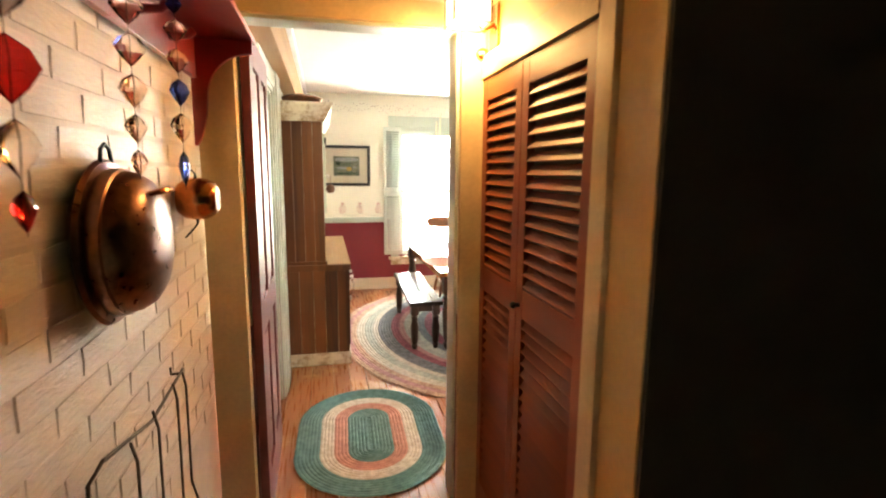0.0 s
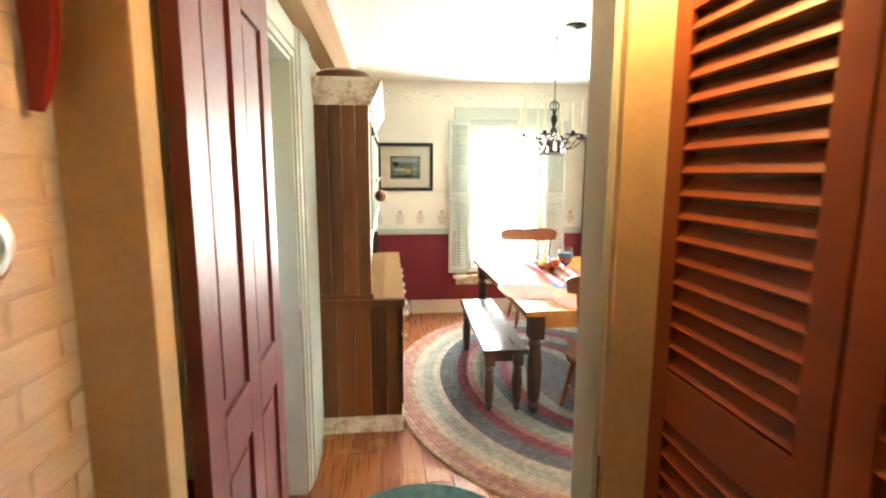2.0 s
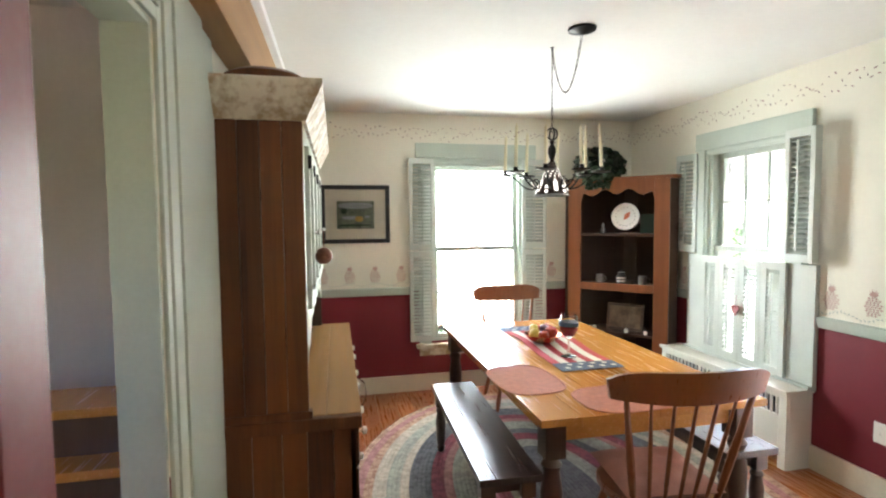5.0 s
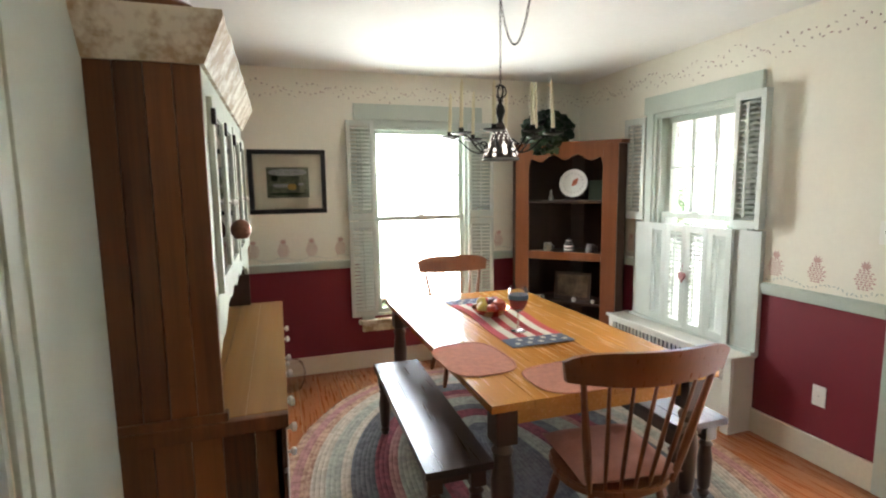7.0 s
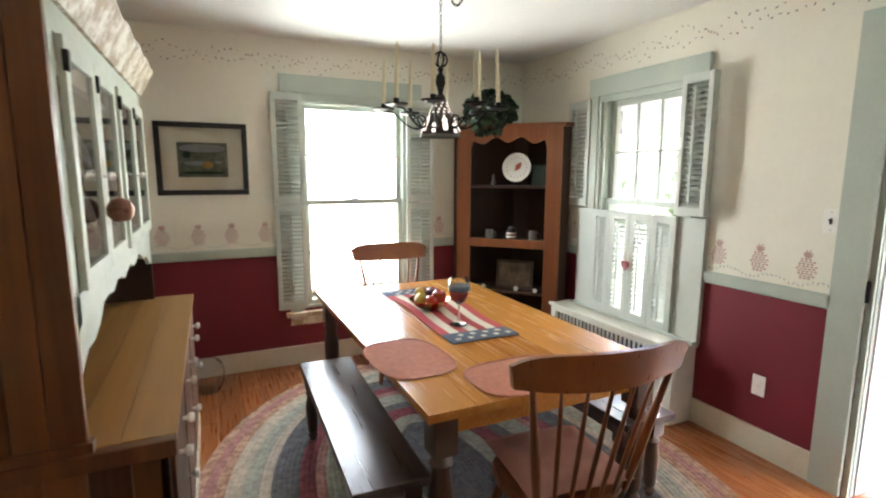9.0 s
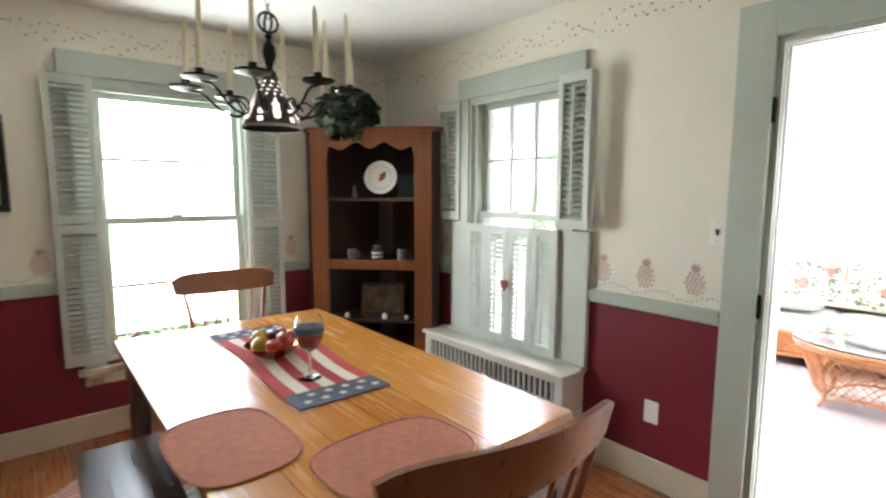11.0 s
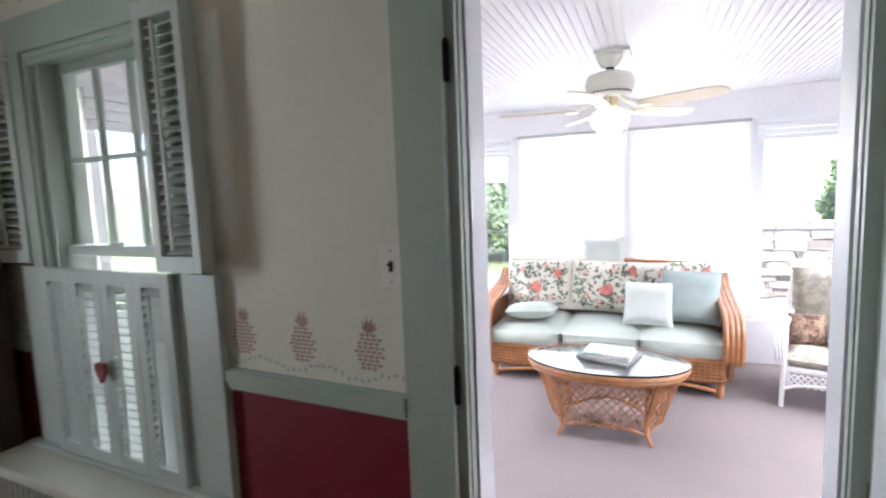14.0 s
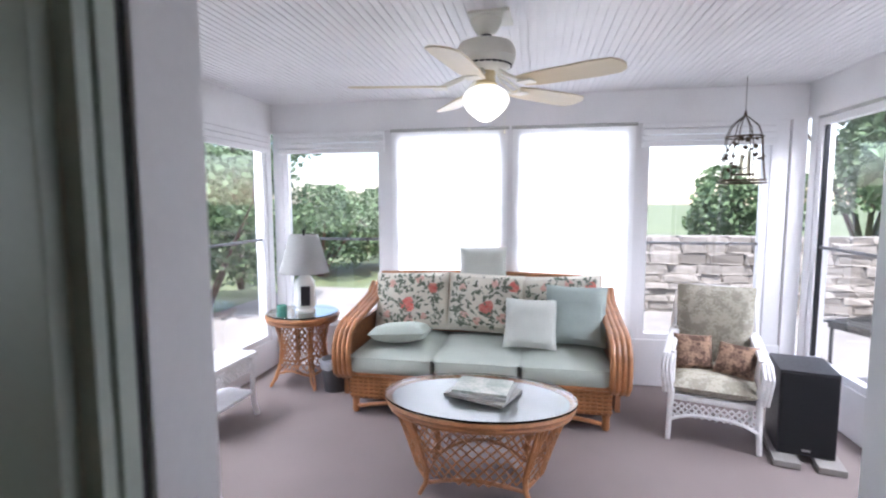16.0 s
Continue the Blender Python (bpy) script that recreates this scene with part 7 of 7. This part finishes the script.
tube(bm, [(0.035, 0, 0.07), (0.058, 0, 0.065), (0.06, 0, 0.035), (0.036, 0, 0.02)], 0.005, 8)
solid("green_mug", bm, mat("jade_green_glaze", (0.10, 0.30, 0.24), 0.25, coat=0.3), "jade green mug on the glass side table", "mug").matrix_basis = pose(5.93, 5.16, EH, 0, 0, 60)
bin_ = thing("waste_basket", "small dark waste basket with a plastic liner", "waste basket", pose(6.02, 4.78, 0))
bm = B()
lathe(bm, [(0.0, 0), (0.085, 0.0), (0.11, 0.22), (0.106, 0.22), (0.082, 0.01), (0, 0.008)], 22)
part("bin", bm, mat("charcoal_plastic", (0.05, 0.05, 0.055), 0.45), bin_)
bm = B()
lathe(bm, [(0.108, 0.17), (0.116, 0.2), (0.113, 0.235), (0.10, 0.24), (0.095, 0.2)], 17)
for v in bm.verts:
    v.co += Vector((0.008, 0.008, 0.006)) * noise.noise(v.co * 25)
part("liner", bm, mat("grey_plastic_film", (0.40, 0.42, 0.45), 0.3), bin_, "crumpled grey plastic liner")


# white wicker armchair
wc = thing("wicker_armchair", "white wicker armchair with grey scroll-print cushions", "armchair", pose(5.92, 2.215, 0, 0, 0, 77) @ Matrix.Diagonal((0.88, 0.95, 0.89, 1)))
bm = B()
box(bm, -0.26, 0.26, -0.24, 0.24, 0.27, 0.31, 0.01)
part("seat_frame", bm, WHITE_WICKER, wc)
bm = B()
lattice(bm, lambda u, v: (-0.25 + 0.5 * u, 0.25, 0.17 + 0.09 * v), 12, 0.005, 2)
pts = [(-0.25 + 0.5 * k / 14, 0.25, 0.17 - 0.05 * (2 * abs(k / 14 - 0.5)) ** 3 + 0.02) for k in range(15)]
tube(bm, pts, 0.012, 7)
tagged(part("front_apron", bm, WHITE_WICKER, wc), "openwork white wicker apron", kind="stuff")
for sx in (-1, 1):
    for sy in (-1, 1):
        bm = B()
        tube(bm, [(sx * 0.25, sy * 0.23, 0.60 if sy > 0 else 0.66), (sx * 0.255, sy * 0.235, 0.3), (sx * 0.265, sy * 0.25, 0.0)], [0.018, 0.02, 0.016], 9)
        part("leg", bm, WHITE_WICKER, wc)
    bm = B()
    for dx in (-0.022, 0, 0.022):
        tube(bm, [(sx * (0.27 + dx), 0.27, 0.33), (sx * (0.29 + dx), 0.29, 0.50), (sx * (0.28 + dx), 0.25, 0.575), (sx * (0.27 + dx), 0.05, 0.60), (sx * (0.26 + dx), -0.24, 0.63)], 0.014, 7)
    part("arm", bm, WHITE_WICKER, wc)
    for k in range(9):
        bm = B()
        y = -0.2 + 0.05 * k
        tube(bm, [(sx * 0.265, y, 0.30), (sx * 0.272, y + 0.01, 0.59)], 0.005, 5)
        part("arm_cane", bm, WHITE_WICKER, wc)
bm = B()
pts = [(-0.26, -0.24, 0.30), (-0.27, -0.29, 0.7), (-0.25, -0.31, 0.90), (-0.15, -0.32, 0.95), (0.15, -0.32, 0.95), (0.25, -0.31, 0.90), (0.27, -0.29, 0.7), (0.26, -0.24, 0.30)]
tube(bm, pts, 0.018, 8)
for k in range(10):
    x = -0.22 + 0.044 * 1.1 * k
    tube(bm, [(x, -0.24, 0.30), (x, -0.30, 0.75), (x, -0.315, 0.94)], 0.006, 5)
part("back_frame", bm, WHITE_WICKER, wc)
bm = B()
pillow_shape(bm, 0.52, 0.52, 0.14, pose(0, 0.01, 0.37), 0.2)
part("seat_cushion", bm, SCROLL, wc, "grey scroll-print seat cushion")
bm = B()
pillow_shape(bm, 0.50, 0.60, 0.11, pose(0, -0.225, 0.69, 82, 0, 0), 0.2)
part("back_cushion", bm, SCROLL, wc, "grey scroll-print back cushion")
WC = wc.matrix_basis.copy()
throw_pillow(WC @ pose(0.13, -0.02, 0.535, 62, 0, 186), 0.25, 0.25, 0.11, BROWN_FLORAL, "small dark tapestry pillow on the wicker chair")
throw_pillow(WC @ pose(-0.13, 0.04, 0.525, 55, 0, 160), 0.25, 0.23, 0.11, BROWN_FLORAL, "small dark tapestry pillow on the wicker chair")

spk = thing("loudspeaker", "black box loudspeaker standing on pale slabs", "loudspeaker", pose(5.772, 1.80, 0.035, 0, 0, -10))
bm = B()
box(bm, -0.165, 0.17, -0.135, 0.135, 0.0, 0.465, 0.004)
part("cabinet", bm, BLACK, spk)
bm = B()
box(bm, -0.174, -0.1655, -0.127, 0.127, 0.012, 0.452, 0.003)
part("grille", bm, mat("black_speaker_cloth", (0.008, 0.008, 0.01), 0.9, fine=200, bump=0.5), spk, "black cloth grille")
bm = B()
box(bm, -0.1775, -0.1745, -0.02, 0.02, 0.028, 0.04, 0.001)
part("badge", bm, PEWTER, spk, "small grey badge")
for dy in (-0.10, 0.10):
    bm = B()
    box(bm, -0.27, 0.17, -0.062, 0.062, 0, 0.034, 0.006)
    solid("stone_slab", bm, PAVING, "pale stone slab below the loudspeaker", "slab", group="slabs below the loudspeaker").matrix_basis = pose(5.772, 1.80, 0, 0, 0, -10) @ pose(0, dy, 0)

# white wicker stand at the north side
ws = thing("wicker_stand", "low white wicker stand beside the porch windows", "stand", pose(5.28, 5.22, 0))
bm = B()
box(bm, -0.22, 0.22, -0.14, 0.14, 0.40, 0.43, 0.01)
part("top", bm, WHITE_WICKER, ws)
bm = B()
box(bm, -0.20, 0.20, -0.12, 0.12, 0.15, 0.165)
part("shelf", bm, WHITE_WICKER, ws)
for sx in (-1, 1):
    for sy in (-1, 1):
        bm = B()
        tube(bm, [(sx * 0.19, sy * 0.11, 0.4), (sx * 0.19, sy * 0.11, 0.1), (sx * 0.205, sy * 0.125, 0.0)], 0.016, 8)
        part("leg", bm, WHITE_WICKER, ws)
bm = B()
for sy in (-1, 1):
    lattice(bm, lambda u, v: (-0.19 + 0.38 * u, sy * 0.12, 0.30 + 0.09 * v), 10, 0.005, 2)
tagged(part("lattice", bm, WHITE_WICKER, ws), kind="stuff")

# ceiling fan with light
FX, FY = 4.90, 3.475
fan = thing("ceiling_fan", "white five-blade ceiling fan with a lit glass globe", "ceiling fan", pose(FX, FY, 0))
FANBLADE = wood("pale_tan_fan_blade", (0.70, 0.62, 0.44), (0.60, 0.51, 0.34), 0.4, "x")
FANW = mat("ivory_fan_enamel", (0.76, 0.74, 0.66), 0.35, vary=0.04)
bm = B()
box(bm, -0.09, 0.10, -0.11, 0.07, PZ - 0.014, PZ + 0.001, 0.004)
part("ceiling_plate", bm, FANW, fan)
bm = B()
lathe(bm, [(0.0, 2.142), (0.028, 2.142), (0.045, 2.152), (0.062, 2.18), (0.069, 2.198), (0.069, 2.2055), (0, 2.2055)], 26)
part("canopy", bm, FANW, fan)
bm = B()
lathe(bm, [(0.022, 2.135), (0.024, 2.143), (0.0, 2.145)], 16)
part("canopy_collar", bm, BLACK, fan)
bm = B()
lathe(bm, [(0.011, 2.115), (0.011, 2.14)], 12)
part("down_rod", bm, FANW, fan)
bm = B()
lathe(bm, [(0.0, 1.985), (0.07, 1.985), (0.10, 1.995), (0.124, 2.02), (0.128, 2.035), (0.131, 2.037), (0.131, 2.075), (0.118, 2.10), (0.085, 2.113), (0.03, 2.118), (0, 2.118)], 34)
motor = part("motor", bm, FANW, fan)
vm = B()
box(vm, -0.004, 0.004, -0.011, 0.011, -0.0015, 0.0015, 0.001)
me = finish(vm, "vent_slot", BLACK)
for k in range(26):
    a = 2 * math.pi * k / 26
    same_part("vent_slot", me, motor, pose(0.112 * math.cos(a), 0.112 * math.sin(a), 2.006, 0, -46, math.degrees(a)))
bm = B()
lathe(bm, [(0.0, 1.922), (0.048, 1.922), (0.052, 1.93), (0.042, 1.94), (0.042, 1.984), (0, 1.984)], 20)
part("light_fitter", bm, mat("pale_brass_fitter", (0.78, 0.66, 0.40), 0.35, 0.6), fan)
bm = B()
lathe(bm, [(0.0, 1.768), (0.02, 1.769), (0.055, 1.79), (0.088, 1.822), (0.104, 1.852), (0.104, 1.872), (0.088, 1.90), (0.06, 1.916), (0.05, 1.921), (0, 1.921)], 30)
part("globe", bm, glow("white_globe", (1.0, 0.95, 0.85), 0.55), fan, "lit white glass globe")
for x, y, z in ((0.02, 0.05, 1.745), (0.03, -0.05, 1.735)):
    bm = B()
    tube(bm, [(x, y, 1.93), (x * 1.6, y * 1.6, 1.85), (x * 1.6, y * 1.6, z)], 0.0012, 5)
    lathe(bm, [(0, 0), (0.005, 0.004), (0.004, 0.02), (0, 0.024)], 8, pose(x * 1.6, y * 1.6, z - 0.02))
    part("pull_chain", bm, FANW, fan)
lamp("fan_light", "POINT", pose(FX, FY, 1.72), 0.9, (1.0, 0.86, 0.66), radius=0.08)
for k in range(5):
    m = pose(0, 0, 0, 0, 0, 72 * k + 30)
    bm = B()
    tube(bm, [(0.07, 0, 1.984), (0.11, 0.022, 1.955), (0.18, 0.026, 1.925), (0.20, 0.0, 1.92), (0.18, -0.026, 1.925), (0.11, -0.022, 1.955), (0.07, 0, 1.984)], 0.0065, 6)
    box(bm, 0.17, 0.235, -0.032, 0.032, 1.9105, 1.9165, 0.002)
    arm = part("blade_arm", bm, FANW, fan, m=m)
    bm = B()
    pts = [(0.175, -0.045), (0.24, -0.060), (0.50, -0.070), (0.58, -0.064), (0.61, -0.035), (0.618, 0.0), (0.61, 0.035), (0.58, 0.064), (0.50, 0.070), (0.24, 0.060), (0.175, 0.045)]
    slab(bm, pts, -0.003, 0.003, Matrix.Translation((0, 0, 1.9205)) @ pose(0, 0, 0, -11, 0, 0))
    part("blade", bm, FANBLADE, arm)

# bird-cage lantern
lan = thing("cage_lantern", "dark wire birdcage lantern with a few candles", "lantern", pose(6.35, 1.98, 1.53))
bm = B()
for z, r in ((0.0, 0.14), (0.02, 0.138), (0.30, 0.11)):
    tube(bm, [(r * math.cos(2 * math.pi * k / 24), r * math.sin(2 * math.pi * k / 24), z) for k in range(24)], 0.005, 6, True)
part("hoops", bm, WIRE, lan)
for k in range(8):
    bm = B()
    a = 2 * math.pi * k / 8
    tube(bm, [(q * math.cos(a), q * math.sin(a), z) for q, z in ((0.138, 0.01), (0.12, 0.16), (0.11, 0.30), (0.085, 0.37), (0.03, 0.42), (0.0, 0.44))], 0.0035, 5)
    part("cage_bar", bm, WIRE, lan)
bm = B()
leaf_clump(bm, 60, 0.125, 0.125, 0.14, 0.035, 9)
bmesh.ops.translate(bm, vec=(0, 0, 0.17), verts=bm.verts)
part("metal_leaves", bm, WIRE, lan)
bm = B()
tube(bm, [(0, 0, 0.44), (0, 0, PZ - 1.53)], 0.002, 5)
lathe(bm, [(0, 0.43), (0.012, 0.44), (0.005, 0.47), (0, 0.48)], 10)
part("hanger", bm, WIRE, lan)
bm = B()
lathe(bm, [(0, 0.05), (0.07, 0.05), (0.075, 0.06), (0.01, 0.06), (0, 0.06)], 18)
part("candle_tray", bm, WIRE, lan)
for x, y, h in ((0.03, 0.0, 0.13), (-0.03, 0.02, 0.10), (0.0, -0.035, 0.15)):
    bm = B()
    lathe(bm, [(0.011, 0.06), (0.011, 0.06 + h), (0.0, 0.062 + h)], 10, pose(x, y, 0))
    part("candle", bm, CANDLE, lan)

# ---- outdoors: stone wall, shrubs, trees ----
patio = thing("patio_table", "dark slatted metal patio table on the terrace", "table", pose(6.95, 0.50, -0.24, 0, 0, 25))
for k in range(9):
    bm = B()
    box(bm, -0.45, 0.45, -0.45 + 0.1 * k, -0.36 + 0.1 * k, 0.69, 0.71, 0.004)
    part("slat", bm, IRON, patio)
bm = B()
for y in (-0.42, 0.40):
    box(bm, -0.42, 0.42, y, y + 0.02, 0.65, 0.689)
for x in (-0.42, 0.40):
    box(bm, x, x + 0.02, -0.40, 0.40, 0.65, 0.689)
part("frame", bm, IRON, patio)
for sx in (-1, 1):
    for sy in (-1, 1):
        bm = B()
        tube(bm, [(sx * 0.40, sy * 0.40, 0.65), (sx * 0.40, sy * 0.40, 0.2), (sx * 0.43, sy * 0.43, 0.0)], 0.014, 8)
        part("leg", bm, IRON, patio)


def stone_wall(name, m, length, height, seed):
    w = thing(name, "dry-stacked grey garden retaining wall", "garden wall", m)
    r = random.Random(seed)
    bm = B()
    box(bm, 0, length, 0.1, 0.5, 0, height - 0.05)
    part("core", bm, STONE, w)
    meshes = []
    for k in range(6):
        sm = B()
        box(sm, -0.5, 0.5, -0.5, 0.5, -0.5, 0.5, 0.08)
        for v in sm.verts:
            v.co += 0.09 * Vector((r.uniform(-1, 1), r.uniform(-1, 1), r.uniform(-1, 1)))
        meshes.append(finish(sm, "stone", STONE, False))
    z = 0.0
    while z < height:
        h = r.uniform(0.09, 0.17)
        x = 0.0
        while x < length:
            l = r.uniform(0.22, 0.55)
            ob = same_part("stone", r.choice(meshes), w, pose(x + l / 2, 0.1 + r.uniform(-0.05, 0.03), z + h / 2) @ Matrix.Diagonal((l * 0.97, 0.3, h * 0.95, 1)))
            x += l
        z += h
    return w


stone_wall("stone_wall", pose(10.3, 4.8, -0.3, 0, 0, -84), 9.5, 1.15, 2)
stone_wall("stone_wall", pose(10.9, -3.2, -0.3, 0, 0, 176), 7.0, 1.1, 5)


def shrub(x, y, z, rx, ry, rz, n, size, seed, name="shrub", label="leafy green garden shrub", lift=0.0):
    s = thing(name, label, "shrub", pose(x, y, z))
    r = random.Random(seed)
    bm = B()
    for k in range(5):
        a = 2 * math.pi * k / 5 + r.uniform(-0.4, 0.4)
        tube(bm, [(0, 0, 0), (0.3 * rx * math.cos(a), 0.3 * ry * math.sin(a), lift + rz * 0.6), (0.7 * rx * math.cos(a), 0.7 * ry * math.sin(a), lift + rz * 1.3)], [0.06, 0.035, 0.012], 6)
    part("trunk", bm, DARK_WOOD, s)
    bm = B()
    for k in range(9):
        c = Vector((r.uniform(-0.6, 0.6) * rx, r.uniform(-0.6, 0.6) * ry, lift + rz * r.uniform(0.5, 1.7)))
        before = len(bm.verts)
        leaf_clump(bm, n // 9, rx * r.uniform(0.4, 0.6), ry * r.uniform(0.4, 0.6), rz * r.uniform(0.35, 0.55), size, seed * 31 + k)
        bm.verts.ensure_lookup_table()
        bmesh.ops.translate(bm, vec=c, verts=bm.verts[before:])
    part("crown", bm, LEAF_OUT, s)
    return s


shrub(9.8, 11.5, -0.3, 1.6, 1.2, 0.9, 5979, 0.093, 1)
shrub(8.9, 8.3, -0.3, 1.5, 1.3, 1.35, 7200, 0.085, 31, "tree", "dense green garden tree")
shrub(15.5, 7.4, -0.3, 2.2, 1.8, 1.1, 6200, 0.10, 32)
shrub(5.2, 13.6, -0.3, 1.8, 1.2, 0.8, 5979, 0.099, 2)
shrub(13.2, 8.6, -0.3, 1.7, 1.3, 1.0, 6500, 0.08, 3)
shrub(11.2, 9.3, -0.3, 1.9, 1.6, 0.5, 2600, 0.087, 21, "tree", "overhanging green garden tree branches", 2.3)
shrub(14.5, 12.0, 0.0, 2.0, 1.8, 1.3, 6899, 0.104, 22, "tree", "dense green garden tree")
shrub(12.9, -0.1, 0.5, 1.3, 0.9, 0.8, 4600, 0.087, 4)
shrub(12.6, -1.9, 0.4, 1.9, 1.7, 2.1, 9000, 0.093, 5)
shrub(10.2, -4.6, 0.4, 2.2, 1.4, 2.1, 9500, 0.104, 6, "tree", "dense green garden tree")
shrub(7.2, -5.2, 0.2, 2.3, 1.5, 2.2, 9500, 0.116, 7, "tree", "dense green garden tree")
shrub(13.5, -3.6, 0.4, 2.2, 1.8, 2.2, 6899, 0.116, 8, "tree", "dense green garden tree")
shrub(4.6, -6.5, 0.0, 2.2, 1.5, 2.2, 5979, 0.116, 9, "tree", "dense green garden tree")
shrub(1.2, 8.8, -0.3, 1.3, 0.7, 0.45, 3219, 0.070, 10)
hb = thing("hanging_fern", "large hanging fern basket outside the porch", "plant", PORCH @ pose(2.95, -2.5, 1.55))
bm = B()
leaf_clump(bm, 500, 0.30, 0.30, 0.28, 0.11, 12)
part("fronds", bm, LEAF_OUT, hb)
bm = B()
tube(bm, [(0, 0, 0.1), (0, 0, 0.68)], 0.004, 5)
part("hanger", bm, WIRE, hb)

# ---- laid pieces: brick, floor boards ----
rb = random.Random(8)
bms = []
for k in range(5):
    sm = B()
    box(sm, 0.0, 0.0125, -0.5, 0.5, -0.5, 0.5, 0.0)
    for v in sm.verts:
        if v.co.x > 0.01:
            v.co.y *= 0.975
            v.co.z *= 0.92
            v.co.x = 0.0125 + rb.uniform(-0.0012, 0.0012)
    bmesh.ops.subdivide_edges(sm, edges=[ed for ed in sm.edges if abs(ed.verts[0].co.x - ed.verts[1].co.x) < 0.01 and ed.verts[0].co.x > 0.008], cuts=1)
    for v in sm.verts:
        v.co += Vector((rb.uniform(-0.0006, 0.0006), rb.uniform(-0.012, 0.012), rb.uniform(-0.025, 0.025)))
    bms.append(finish(sm, "brick", BRICK_PAINT, False))
BL, BH = 0.212, 0.0675
row = 0
z = 0.62
while z < 2.36:
    y = -0.35 + (0.106 if row % 2 else 0)
    while y < 1.965:
        l = min(BL, 1.965 - y)
        if l > 0.05:
            same_part("brick", rb.choice(bms), brick_wall, pose(HALL_L - 0.0219 + rb.uniform(-0.0006, 0.0006), y + l / 2, z + BH / 2, rb.uniform(-0.3, 0.3), 0, 0) @ Matrix.Diagonal((1, (l - 0.008), BH - 0.008, 1)))
        y += BL
    z += BH
    row += 1

fb = bpy.data.objects["floor"]
rb = random.Random(3)
x = -0.48
fmeshes = {}
while x < XE + 0.02:
    w = rb.choice((0.12, 0.14, 0.16))
    y = -1.5 - rb.uniform(0, 1.0)
    while y < YN:
        l = rb.choice((2.2, 2.8, 3.4))
        y0, y1 = max(y, -1.55), min(y + l, YN)
        if y1 - y0 > 0.1:
            sm = B()
            box(sm, 0.0012, w - 0.0012, 0.001, y1 - y0 - 0.001, -0.024, 0.0, 0.0018)
            same_part("floor_board", finish(sm, "floor_board", FLOOR_WOOD), fb, pose(x, y0, 0))
        y += l
    x += w
